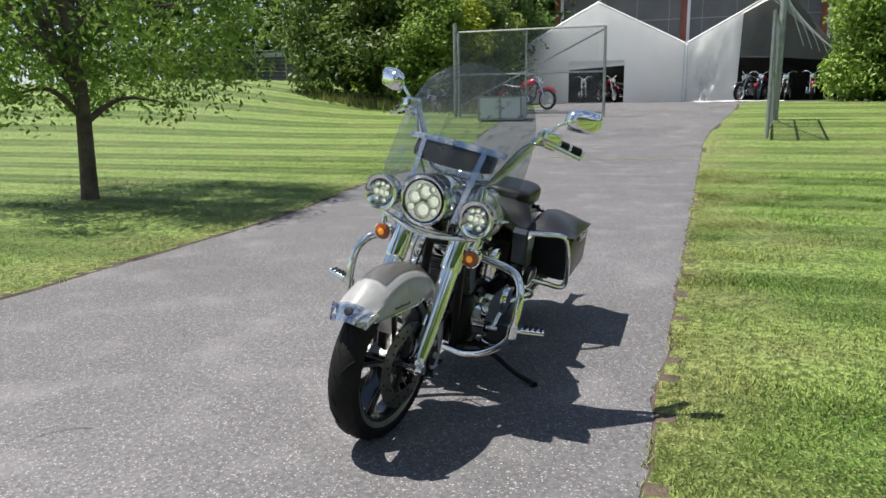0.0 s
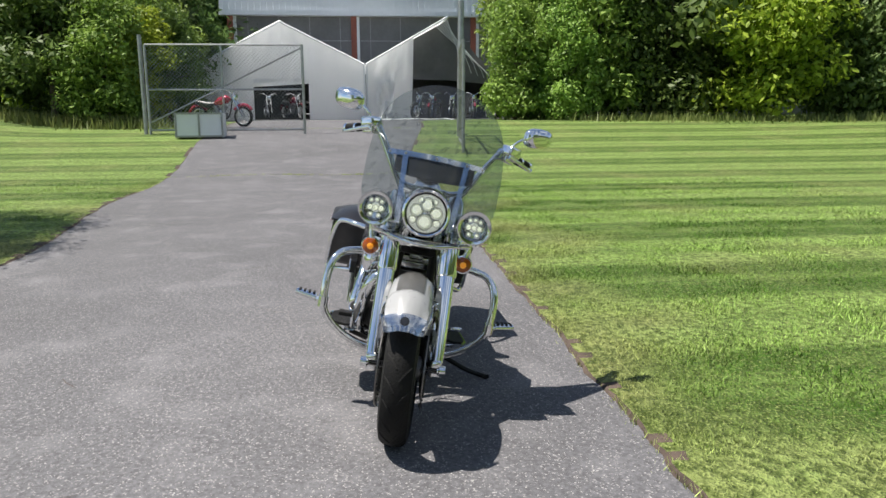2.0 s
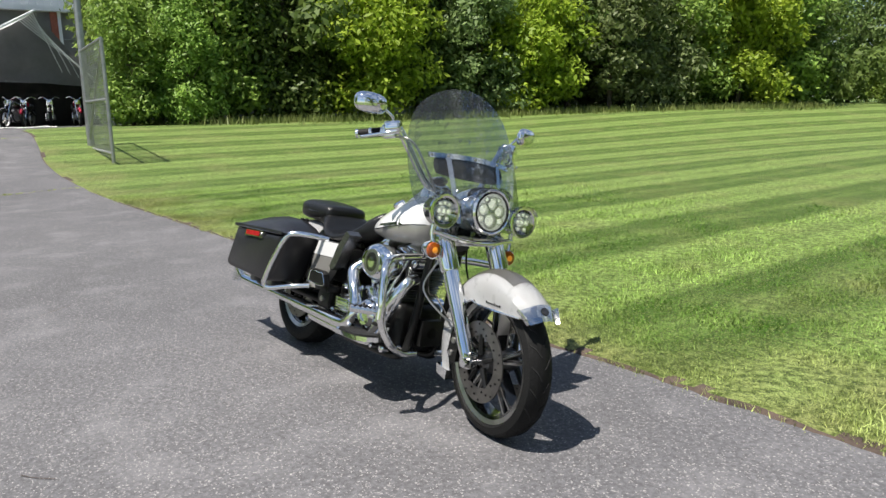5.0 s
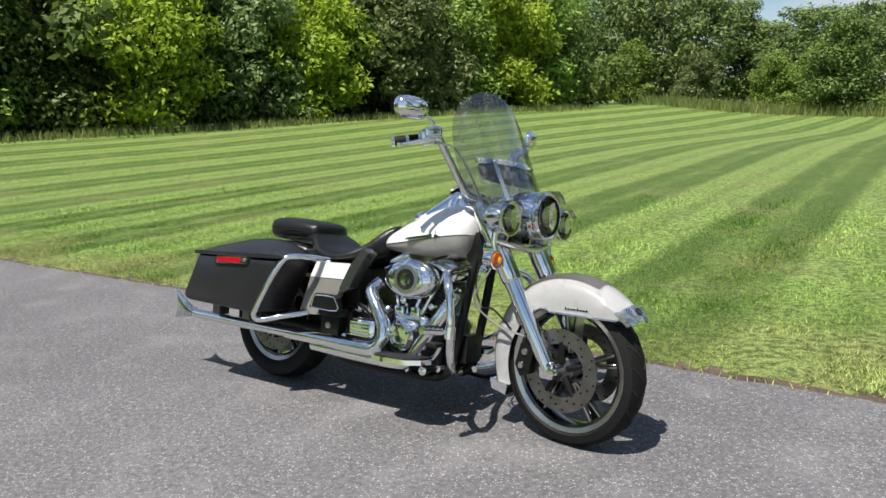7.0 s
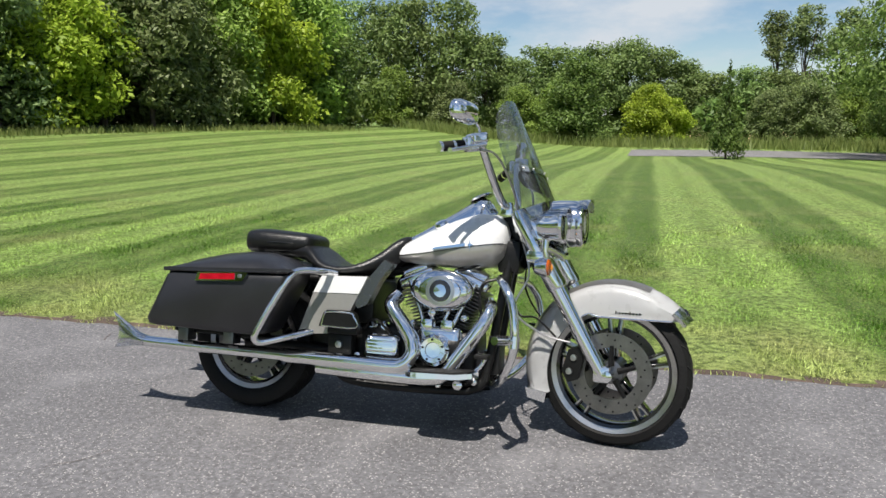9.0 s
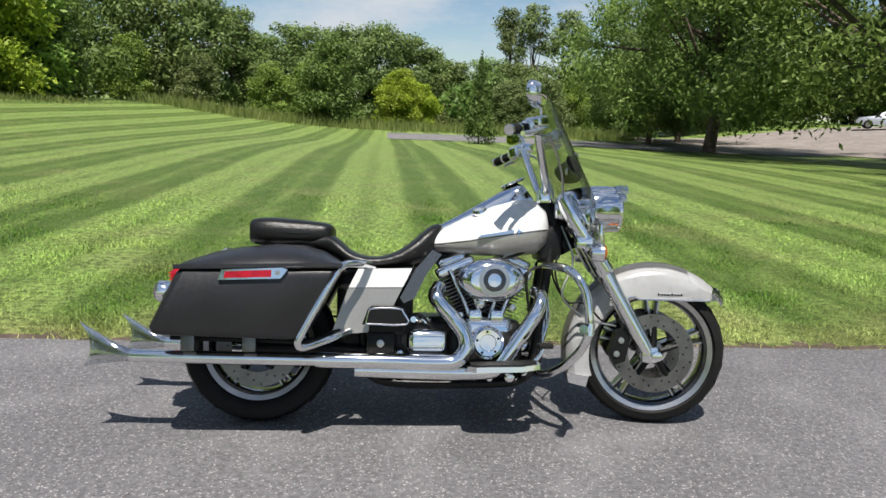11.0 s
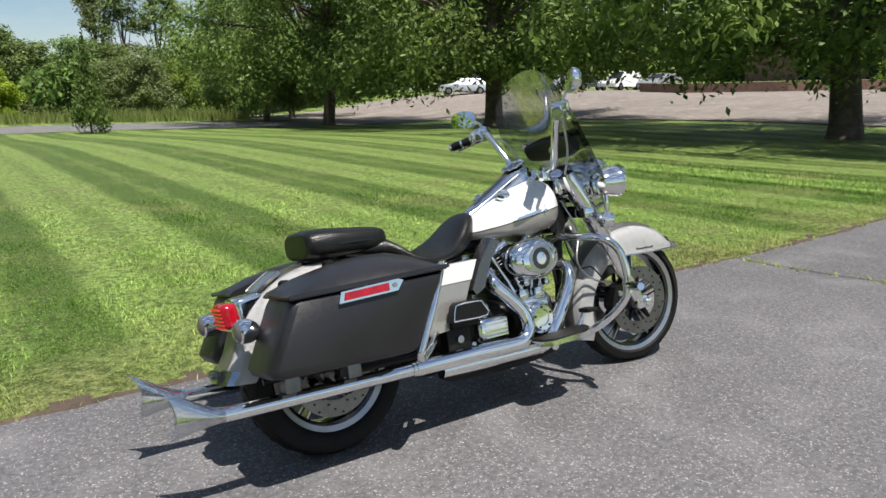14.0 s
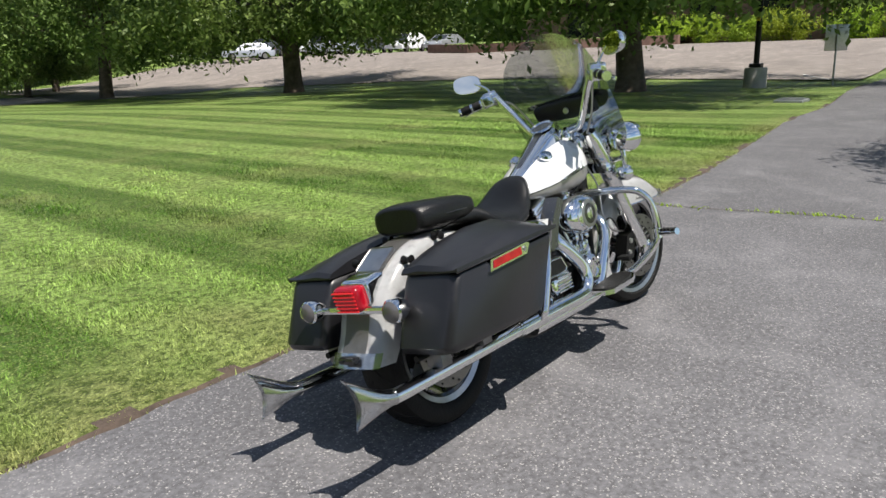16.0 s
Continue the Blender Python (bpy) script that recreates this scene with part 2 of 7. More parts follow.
    if blades:
        geo, hs = n.new("ShaderNodeNewGeometry"), n.new("ShaderNodeHueSaturation")
        vr = n.new("ShaderNodeMapRange")
        vr.inputs[3].default_value, vr.inputs[4].default_value = 0.3, 1.6
        l.new(geo.outputs["Random Per Island"], vr.inputs[0]), l.new(vr.outputs[0], hs.inputs["Value"])
        l.new(pm.outputs[2], hs.inputs["Color"]), l.new(hs.outputs[0], b.inputs["Base Color"])
    else:
        # straw-coloured tips between the dark gaps
        tips, tr = n.new("ShaderNodeMix"), n.new("ShaderNodeMapRange")
        tips.data_type = "RGBA"
        tr.inputs[1].default_value, tr.inputs[2].default_value, tr.inputs[4].default_value = 0.52, 0.72, 0.75
        l.new(tiny.outputs[0], tr.inputs[0]), l.new(tr.outputs[0], tips.inputs[0])
        l.new(fm.outputs[2], tips.inputs[6])
        tips.inputs[7].default_value = (0.56, 0.64, 0.22, 1)
        l.new(tips.outputs[2], b.inputs["Base Color"])
        bp, ad = n.new("ShaderNodeBump"), n.new("ShaderNodeMath")
        ad.operation = "ADD"
        l.new(fine.outputs[0], ad.inputs[0]), l.new(tiny.outputs[0], ad.inputs[1])
        bp.inputs["Strength"].default_value, bp.inputs["Distance"].default_value = 1.0, 0.06
        l.new(ad.outputs[0], bp.inputs["Height"]), l.new(bp.outputs[0], b.inputs["Normal"])
    return m


ASPHALT = asphalt_mat("asphalt", (0.141, 0.139, 0.148), (0.50, 0.485, 0.47))
ROAD = asphalt_mat("old_road", (0.20, 0.195, 0.195), (0.36, 0.35, 0.34))
LOT = asphalt_mat("pale_lot", (0.28, 0.243, 0.218), (0.45, 0.41, 0.37))
LAWN, BLADES = lawn_mat("lawn"), lawn_mat("grass_blades", True)
SOIL = mat("soil", (0.066, 0.048, 0.037), 0.95, vary=0.5, scale=6, bump=0.9, bump_scale=40)
BARK = mat("bark", (0.11, 0.085, 0.065), 0.9, vary=0.45, scale=5, bump=1.0, bump_scale=30)
LEAF_DARK = leaf_mat("leaf_dark", (0.045, 0.090, 0.018), (0.21, 0.30, 0.075))
LEAF_OAK = leaf_mat("leaf_oak", (0.050, 0.098, 0.020), (0.29, 0.40, 0.105), 0.42)
LEAF_MID = leaf_mat("leaf_mid", (0.075, 0.14, 0.022), (0.34, 0.46, 0.09))
LEAF_LIGHT = leaf_mat("leaf_light", (0.15, 0.24, 0.02), (0.50, 0.62, 0.07), 0.45)
LEAF_GREY = leaf_mat("leaf_grey", (0.085, 0.13, 0.045), (0.30, 0.37, 0.14))
WEED = leaf_mat("weed", (0.11, 0.16, 0.04), (0.30, 0.34, 0.11))
CHROME = mat("chrome", (0.86, 0.87, 0.88), 0.06, 1.0)
STEEL = mat("brushed_steel", (0.52, 0.51, 0.50), 0.3, 1.0, vary=0.12, scale=20)
ALU = mat("cast_aluminium", (0.20, 0.20, 0.205), 0.34, 1.0, vary=0.15, scale=25, bump=0.15, bump_scale=150)
RUBBER = mat("rubber", (0.008, 0.008, 0.008), 0.62, spec=0.2, vary=0.3, scale=10, bump=0.25, bump_scale=120)
BLACK_SATIN = mat("black_satin", (0.011, 0.011, 0.013), 0.34, spec=0.55, vary=0.2, scale=7, bump=0.05, bump_scale=180)
BLACK_METAL = mat("black_metal", (0.006, 0.006, 0.006), 0.36, 0.0, spec=0.25, vary=0.3, scale=14, bump=0.15, bump_scale=90)
BLACK_GLOSS = mat("black_gloss", (0.012, 0.012, 0.013), 0.15, coat=0.6)
LEATHER = mat("leather", (0.006, 0.006, 0.006), 0.32, spec=0.4, vary=0.25, scale=9, bump=0.22, bump_scale=170)
PEARL = mat("pearl_white", (0.62, 0.625, 0.63), 0.28, 0.0, coat=1.0, vary=0.02, scale=3)
SILVER = mat("silver_paint", (0.30, 0.293, 0.28), 0.3, 0.45, coat=1.0, vary=0.04, scale=60)
def lit(m, color, strength):
    """A lamp glass that is switched on, and a reflector given a glow."""
    b = m.node_tree.nodes["Principled BSDF"]
    b.inputs["Emission Color"].default_value, b.inputs["Emission Strength"].default_value = (*color, 1), strength
    return m


def tent_mat():
    """Thin white tarpaulin that lets some daylight through."""
    m = mat("white_tarpaulin", (0.93, 0.935, 0.94), 0.55, vary=0.04, scale=1.2, bump=0.35, bump_scale=2.5)
    n, l = m.node_tree.nodes, m.node_tree.links
    tr, ms = n.new("ShaderNodeBsdfTranslucent"), n.new("ShaderNodeMixShader")
    tr.inputs[0].default_value, ms.inputs[0].default_value = (0.95, 0.955, 0.96, 1), 0.68
    l.new(n["Principled BSDF"].outputs[0], ms.inputs[1]), l.new(tr.outputs[0], ms.inputs[2]), l.new(ms.outputs[0], n["Material Output"].inputs[0])
    return m


RED_LENS = mat("red_lens", (0.30, 0.003, 0.012), 0.16, coat=0.3, vary=0.25, scale=40)
AMBER = mat("amber_lens", (0.30, 0.062, 0.004), 0.15, coat=1.0, vary=0.3, scale=60)
MIRROR = mat("mirror_glass", (0.9, 0.9, 0.9), 0.01, 1.0)
TENT = tent_mat()
# near black, so the shade inside the tents is put into the colour
DARK_INSIDE = mat("dark_inside", (0.016, 0.017, 0.016), 0.85, vary=0.4, scale=3, bump=0.4, bump_scale=5)
GALV = mat("galvanised_steel", (0.36, 0.37, 0.37), 0.45, 0.8, vary=0.2, scale=6)
CLAD = mat("grey_cladding", (0.17, 0.17, 0.175), 0.7, vary=0.18, scale=0.6, bump=0.2, bump_scale=6)
ROOF_WHITE = mat("white_metal_roof", (0.75, 0.77, 0.80), 0.5, vary=0.05, scale=0.5)
RUST = mat("rust_red_paint", (0.28, 0.09, 0.06), 0.7, vary=0.25, scale=2)
BRICK = mat("brown_brick", (0.19, 0.115, 0.09), 0.85, vary=0.3, scale=4, bump=0.4, bump_scale=30)
CONCRETE = mat("concrete", (0.42, 0.40, 0.37), 0.85, vary=0.2, scale=3, bump=0.4, bump_scale=40)
DARK_WINDOW = mat("dark_window", (0.02, 0.022, 0.025), 0.08, vary=0.2, scale=1)
CAR_WHITE = mat("car_white", (0.75, 0.76, 0.77), 0.25, coat=1.0, vary=0.02, scale=1)
CAR_SILVER = mat("car_silver", (0.45, 0.47, 0.5), 0.3, 0.5, coat=1.0, vary=0.02, scale=1)
CAR_DARK = mat("car_dark", (0.05, 0.055, 0.065), 0.25, coat=1.0, vary=0.05, scale=1)
CANDY = mat("candy_red", (0.32, 0.015, 0.04), 0.2, 0.3, coat=1.0, vary=0.1, scale=9)
SAND = mat("dry_field", (0.42, 0.32, 0.17), 0.95, vary=0.2, scale=1)
PAINT_WHITE = mat("white_marking", (0.75, 0.75, 0.73), 0.7, vary=0.12, scale=8)


def glass_mat(name, color, rough, alpha, haze=0.0):
    m = bpy.data.materials.new(name)
    m.use_nodes = True
    n, l = m.node_tree.nodes, m.node_tree.links
    out = n["Material Output"]
    tr, gl, mx, fr = n.new("ShaderNodeBsdfTransparent"), n.new("ShaderNodeBsdfGlossy"), n.new("ShaderNodeMixShader"), n.new("ShaderNodeFresnel")
    tr.inputs[0].default_value = (*color, 1)
    gl.inputs["Roughness"].default_value = rough
    fr.inputs[0].default_value = 1.5
    ad = n.new("ShaderNodeMath")
    ad.operation, ad.inputs[1].default_value = "ADD", alpha
    l.new(fr.outputs[0], ad.inputs[0]), l.new(ad.outputs[0], mx.inputs[0])
    df, m2 = n.new("ShaderNodeBsdfDiffuse"), n.new("ShaderNodeMixShader")
    df.inputs[0].default_value = (0.6, 0.62, 0.62, 1)
    m2.inputs[0].default_value = haze
    l.new(tr.outputs[0], m2.inputs[1]), l.new(df.outputs[0], m2.inputs[2])
    l.new(m2.outputs[0], mx.inputs[1]), l.new(gl.outputs[0], mx.inputs[2]), l.new(mx.outputs[0], out.inputs[0])
    return m


SMOKE = glass_mat("smoked_polycarbonate", (0.55, 0.595, 0.60), 0.03, 0.02, 0.045)
CLEAR = glass_mat("clear_lens", (0.95, 0.97, 0.97), 0.02, 0.03)


# ---- mesh helpers ----
def finish(bm, name, material, smooth=38):
    me = bpy.data.meshes.new(name)
    bmesh.ops.recalc_face_normals(bm, faces=bm.faces)
    bm.to_mesh(me)
    bm.free()
    for mt in material if isinstance(material, (list, tuple)) else (material,):
        me.materials.append(mt)
    if smooth:
        me.polygons.foreach_set("use_smooth", [True] * len(me.polygons))
        me.set_sharp_from_angle(angle=radians(smooth))
    return me


def part(name, bm, material, parent, label="", smooth=38):
    ob = new(name, finish(bm, name, material, smooth))
    ob.parent = parent
    return tagged(ob, label)


def thing(name, label, category, m=None, group="", kind=""):
    ob = new(name)
    ob.matrix_basis = m or Matrix()
    return tagged(ob, label, category, group, kind)


def solid(name, bm, material, label, category="", kind="", group="", m=None, smooth=38):
    ob = new(name, finish(bm, name, material, smooth))
    if m:
        ob.matrix_basis = m
    return tagged(ob, label, category, group, kind)


def box(bm, lo, hi, bevel=0.0, m=None, segs=2):
    lo, hi = Vector(lo), Vector(hi)
    g = bmesh.ops.create_cube(bm, size=1, matrix=(m or Matrix()) @ Matrix.Translation((lo + hi) / 2) @ Matrix.Diagonal((*(hi - lo), 1)))
    if bevel:
        es = list({e for v in g["verts"] for e in v.link_edges})
        bmesh.ops.bevel(bm, geom=es, offset=bevel, segments=segs, profile=0.6, affect="EDGES")
    return bm


def ring_loft(bm, rings, caps=True, closed=True):
    vs = [[bm.verts.new(p) for p in r] for r in rings]
    n = len(vs[0])
    for a, b in zip(vs, vs[1:]):
        for i in range(n if closed else n - 1):
            j = (i + 1) % n
            bm.faces.new((a[i], a[j], b[j], b[i]))
    if caps and closed:
        bm.faces.new(list(reversed(vs[0])))
        bm.faces.new(vs[-1])
    return bm


def smooth_path(pts, steps=6):
    pts = [Vector(p) for p in pts]
    if len(pts) < 3 or steps < 2:
        return pts
    out = []
    ext = [pts[0] * 2 - pts[1]] + pts + [pts[-1] * 2 - pts[-2]]
    for i in range(1, len(ext) - 2):
        p0, p1, p2, p3 = ext[i - 1:i + 3]
        for k in range(steps):
            t = k / steps
            out.append(0.5 * (2 * p1 + (p2 - p0) * t + (2 * p0 - 5 * p1 + 4 * p2 - p3) * t * t + (3 * p1 - p0 - 3 * p2 + p3) * t ** 3))
    return out + [pts[-1]]


def tube(bm, pts, r, segs=12, steps=6, caps=True):
    """A pipe along a smooth path; r is one radius or one for each point given."""
    rs = r if isinstance(r, (list, tuple)) else [r] * len(pts)
    path = smooth_path(pts, steps)
    rad = np.interp(np.linspace(0, 1, len(path)), np.linspace(0, 1, len(rs)), rs)
    rings, up = [], None
    for i, p in enumerate(path):
        d = (path[min(i + 1, len(path) - 1)] - path[max(i - 1, 0)]).normalized()
        if up is None:
            up = d.orthogonal().normalized()
        up = (up - d * up.dot(d)).normalized()
        side = d.cross(up)
        rings.append([p + (up * math.cos(a) + side * math.sin(a)) * rad[i] for a in (2 * math.pi * k / segs for k in range(segs))])
    return ring_loft(bm, rings, caps)


def lathe(bm, profile, m=None, segs=32, closed=False):
    """Turns (radius, along) pairs about the local z axis."""
    m = m or Matrix()
    rings = [[m @ Vector((r * math.cos(a), r * math.sin(a), h)) for a in (2 * math.pi * k / segs for k in range(segs))] for r, h in profile]
    if closed:
        rings.append(rings[0])
    ring_loft(bm, rings, caps=not closed)
    if closed:
        bmesh.ops.remove_doubles(bm, verts=bm.verts, dist=1e-5)
    return bm


def slab(bm, outline, thick, m=None, bevel=0.0):
    """A flat outline (in the local xy plane) with thickness along z."""
    m = m or Matrix()
    ring_loft(bm, [[m @ Vector((x, y, z)) for x, y in outline] for z in (-thick / 2, thick / 2)])
    if bevel:
        bmesh.ops.bevel(bm, geom=[e for e in bm.edges if len(e.link_faces) == 2 and e.calc_face_angle(0) > 0.5], offset=bevel, segments=2, affect="EDGES")
    return bm


def raw_mesh(name, co, tris_per, material):
    """A mesh of loose equal polygons from an array (count, corners, 3)."""
    n, k = co.shape[0], co.shape[1]
    me = bpy.data.meshes.new(name)
    me.vertices.add(n * k)
    me.vertices.foreach_set("co", co.reshape(-1).astype(np.float32))
    me.loops.add(n * k)
    me.loops.foreach_set("vertex_index", np.arange(n * k, dtype=np.int32))
    me.polygons.add(n)
    me.polygons.foreach_set("loop_start", np.arange(0, n * k, k, dtype=np.int32))
    me.materials.append(material)
    me.update(calc_edges=True)
    return me


def sstep(v):
    v = np.clip(v, 0, 1)
    return v * v * (3 - 2 * v)


def height(x, y):
    """The lie of the land: rising to the yard, dipping towards the far road, rising again to the car park."""
    h = 0.87 * sstep((-x - 8) / 16) + 1.3 * sstep((-y - 8) / 12) * sstep((-x - 10) / 15)
    h = h - 0.2 * sstep((x - 5) / 14) * sstep((y + 2) / 8) + 1.15 * sstep((x - 25) / 18)
    return h - 0.52 * sstep((y - 14) / 22) * sstep((x + 15) / 15) * (1 - sstep((x - 22) / 12)) + 0.35 * sstep((y - 10) / 20) * sstep((-x - 4) / 14) * (1 - sstep((-x - 16) / 8))


# ---- ground, drive, car park ----
def right_edge(x):
    return 0.96 + 0.9 * sstep((-x - 12) / 10) + 5.5 * sstep((-x - 23) / 7) + 0.75 * sstep((x - 4) / 9) + 0.7 * sstep((x - 13) / 8)


def left_edge(x):
    return -3.08 - 0.55 * sstep((-x - 2) / 5) - 0.9 * sstep((-x - 8) / 10) - 5.0 * sstep((-x - 24) / 6) - 0.3 * sstep((x - 1) / 9)


def ragged(x, seed):
    return 0.035 * noise.noise((x * 1.7, seed, 0)) + 0.02 * noise.noise((x * 6.3, seed, 3)) + 0.012 * noise.noise((x * 17, seed, 7))


def spread(near, far, first, grow):
    out, v, s = [], near, first
    while v < far:
        out.append(v)
        v += s
        s *= grow
    return out + [far]


xs = [-v for v in reversed(spread(6.08, 1500, 0.16, 1.09))] + list(np.arange(-6, 6.01, 0.08)) + spread(6.12, 1500, 0.16, 1.09)
offs = spread(0.035, 1500, 0.07, 1.14)
rows = []
for x in xs:
    r, le = float(right_edge(x)) + ragged(x, 1), float(left_edge(x)) + ragged(x, 5)
    ys = [le - o for o in reversed(offs)] + [le, le + 0.03, r - 0.03, r] + [r + o for o in offs]
    nl = len(offs)
    line = []
    for k, y in enumerate(ys):
        z = float(height(x, y))
        if k in (nl + 1, nl + 2):
            z -= 0.07
        elif k in (nl, nl + 3):
            z -= 0.02
        elif abs(x) < 8:
            z += 0.012 + 0.02 * noise.noise((x * 2.2, y * 2.2, 0)) * (1 if abs(y) < 9 else 0)
        line.append((x, y, z))
    rows.append(line)
gv = [p for line in rows for p in line]
wid = len(rows[0])
gf, gm = [], []
for i in range(len(rows) - 1):
    for j in range(wid - 1):
        a = i * wid + j
        gf.append((a, a + wid, a + wid + 1, a + 1))
        gm.append(1 if nl - 1 <= j <= nl + 3 or (j in (nl - 2, nl + 4) and noise.noise((rows[i][0][0] * 7.3, j, 1)) > 0.12) else 0)
me = bpy.data.meshes.new("ground")
me.from_pydata(gv, [], gf)
me.materials.append(LAWN), me.materials.append(SOIL)
me.polygons.foreach_set("material_index", gm)
me.polygons.foreach_set("use_smooth", [True] * len(gf))
ground = tagged(new("ground", me), "striped mown green lawn reaching to the trees", "lawn", kind="structure")


def sheet(name, lines, material, label, category, lift=0.0, kind="structure"):
    """A draped sheet from rows of (x, y)."""
    w = len(lines[0])
    vs = [(x, y, float(height(x, y)) + lift) for ln in lines for x, y in ln]
    fs = [(i * w + j, (i + 1) * w + j, (i + 1) * w + j + 1, i * w + j + 1) for i in range(len(lines) - 1) for j in range(w - 1)]
    mesh = bpy.data.meshes.new(name)
    mesh.from_pydata(vs, [], fs)
    mesh.materials.append(material)
    mesh.polygons.foreach_set("use_smooth", [True] * len(fs))
    mesh.validate()
    return tagged(new(name, mesh), label, category, kind=kind)


lines = []
for x in [v for v in xs if -40 < v < 26]:
    r, le = float(right_edge(x)) + ragged(x, 1) + 0.02, float(left_edge(x)) + ragged(x, 5) - 0.02
    # frayed rim
    r += 0.03 * noise.noise((x * 9, 2, 0))
    lines.append([(x, le + (r - le) * k / 14) for k in range(15)])
drive = sheet("driveway", lines, ASPHALT, "grey worn asphalt driveway with pale stone specks", "driveway")
lot_lines = []
for k in range(44):
    y = 3.0 + k * 1.25
    near = 25.5 + 1.2 * math.sin(k * 0.12) - 6.0 * float(sstep((y - 34) / 14)) - 1.2 * float(sstep((6 - y) / 4))
    lot_lines.append([(near + (56 - near) * (j / 24), y) for j in range(25)])
sheet("car_park", lot_lines, LOT, "pale tan gravel car park beyond the lawn", "car park", 0.05)
sheet("far_road", [[(x, 36.0 + 0.012 * x + 8.4 * j / 8) for j in range(9)] for x in np.arange(0.5, 27, 0.8)], ROAD, "pale access road behind the lawn", "road", 0.04)
sheet("white_line", [[(23.6 + k * 0.5 + j * 0.1, 3.1 + k * 0.28) for j in range(2)] for k in range(9)], PAINT_WHITE, "white painted line on the drive", "marking", 0.06)


def crack(x0, y0, y1, seed, name="crack_weeds"):
    """Weeds growing along a crack across the drive."""
    rng = np.random.default_rng(seed)
    n = 420
    t = rng.random(n)
    y = y0 + (y1 - y0) * t
    x = x0 + 0.12 * np.sin(y * 2.1 + seed) + rng.normal(0, 0.025, n)
    a, h, w = rng.random(n) * 6.28, rng.uniform(0.008, 0.035, n), rng.uniform(0.004, 0.01, n)
    keep = rng.random(n) < 0.35 + 0.65 * (np.sin(y * 5 + seed) > 0.2)
    d = np.stack([np.cos(a) * w, np.sin(a) * w, 0 * a], 1)
    base = np.stack([x, y, np.array([float(height(p, q)) for p, q in zip(x, y)])], 1)
    tip = base + np.stack([rng.normal(0, 0.02, n), rng.normal(0, 0.02, n), h], 1)
    co = np.stack([base - d, base + d, tip], 1)[keep]
    return tagged(new(name, raw_mesh(name, co, 1, LEAF_LIGHT)), "low green weeds along a crack in the asphalt", "weeds", kind="stuff")


crack(4.0, -3.0, 1.0, 3), crack(-10.2, -3.8, 1.0, 9), crack(-19.5, -4.4, 1.4, 15)
gap_bm = bmesh.new()
for x0, ya, yb, sd in ((4.0, -3.1, 1.0, 3), (-10.2, -3.8, 1.0, 9)):
    pts = [(x0 + 0.12 * math.sin(y * 2.1 + sd) + 0.02 * noise.noise((y * 8, sd, 0)), y) for y in np.arange(ya, yb, 0.08)]
    vs = [[gap_bm.verts.new((x + s * 0.006, y, float(height(x, y)) + 0.004)) for s in (-1, 1)] for x, y in pts]
    for a, b in zip(vs, vs[1:]):
        gap_bm.faces.new((a[0], a[1], b[1], b[0]))
crk = random.Random(77)
for _ in range(26):
    x, y, a = crk.uniform(-7, 3.2), crk.uniform(-2.9, 0.7), crk.uniform(0, 6.28)
    wide, last = crk.uniform(0.001, 0.0025), None
    for k in range(crk.randint(3, 6)):
        nx, ny = math.cos(a + 1.57) * wide, math.sin(a + 1.57) * wide
        pair = [gap_bm.verts.new((x + q * nx, y + q * ny, float(height(x, y)) + 0.004)) for q in (-1, 1)]
        if last:
            gap_bm.faces.new((last[0], last[1], pair[1], pair[0]))
        last = pair
        a += crk.uniform(-0.45, 0.45) * (1 if k % 2 else -1)
        x, y = x + 0.05 * math.cos(a), y + 0.05 * math.sin(a)
solid("asphalt_crack", gap_bm, SOIL, "dark crack running across the asphalt drive", "crack", kind="structure")


def grass(name, n, lo, hi, side, seed, tall=0.04, fall=2.0, material=None, label="short mown grass blades along the drive"):
    rng = np.random.default_rng(seed)
    x = rng.uniform(lo, hi, n)
    d = rng.random(n) ** fall * 7.0
    edge = np.array([(float(right_edge(v)) + ragged(v, 1)) if side > 0 else (float(left_edge(v)) + ragged(v, 5)) for v in x])
    y = edge + side * (d - 0.025)
    z = height(x, y) - 0.02 * (d < 0.03)
    a, h, w = rng.random(n) * 6.28, tall * rng.uniform(0.45, 1.25, n), rng.uniform(0.0016, 0.0034, n) * (1 + d * 0.25)
    clump = np.array([noise.noise((p * 1.3, q * 1.3, 4)) for p, q in zip(x, y)])
    h = h * (1 + 0.6 * clump)
    dv = np.stack([np.cos(a) * w, np.sin(a) * w, 0 * a], 1)
    base = np.stack([x, y, z], 1)
    lean = h * 0.8
    tip = base + np.stack([rng.normal(0, 1, n) * lean * 0.6, rng.normal(0, 1, n) * lean * 0.6, h], 1)
    bare = np.array([noise.noise((v * 3.1, side, 9)) + 0.6 * noise.noise((v * 11, side, 2)) for v in x])
    keep = rng.random(n) < np.clip((d - 0.02 - 0.09 * np.clip(bare + 0.4, 0, 1)) / 0.06, 0.05, 1)
    keep &= rng.random(n) < np.clip((7.0 - d) / 4.5, 0, 1) * np.clip((np.minimum(x - lo, hi - x)) / 2.0, 0, 1)
    co = np.stack([base - dv, base + dv, tip], 1)[keep]
    return tagged(new(name, raw_mesh(name, co, 1, material or BLADES)), label, "grass", kind="stuff")


grass("grass", 560000, -9, 10.5, 1, 1, 0.03, 1.75)
grass("grass", 100000, -10, 4, -1, 2, 0.03)


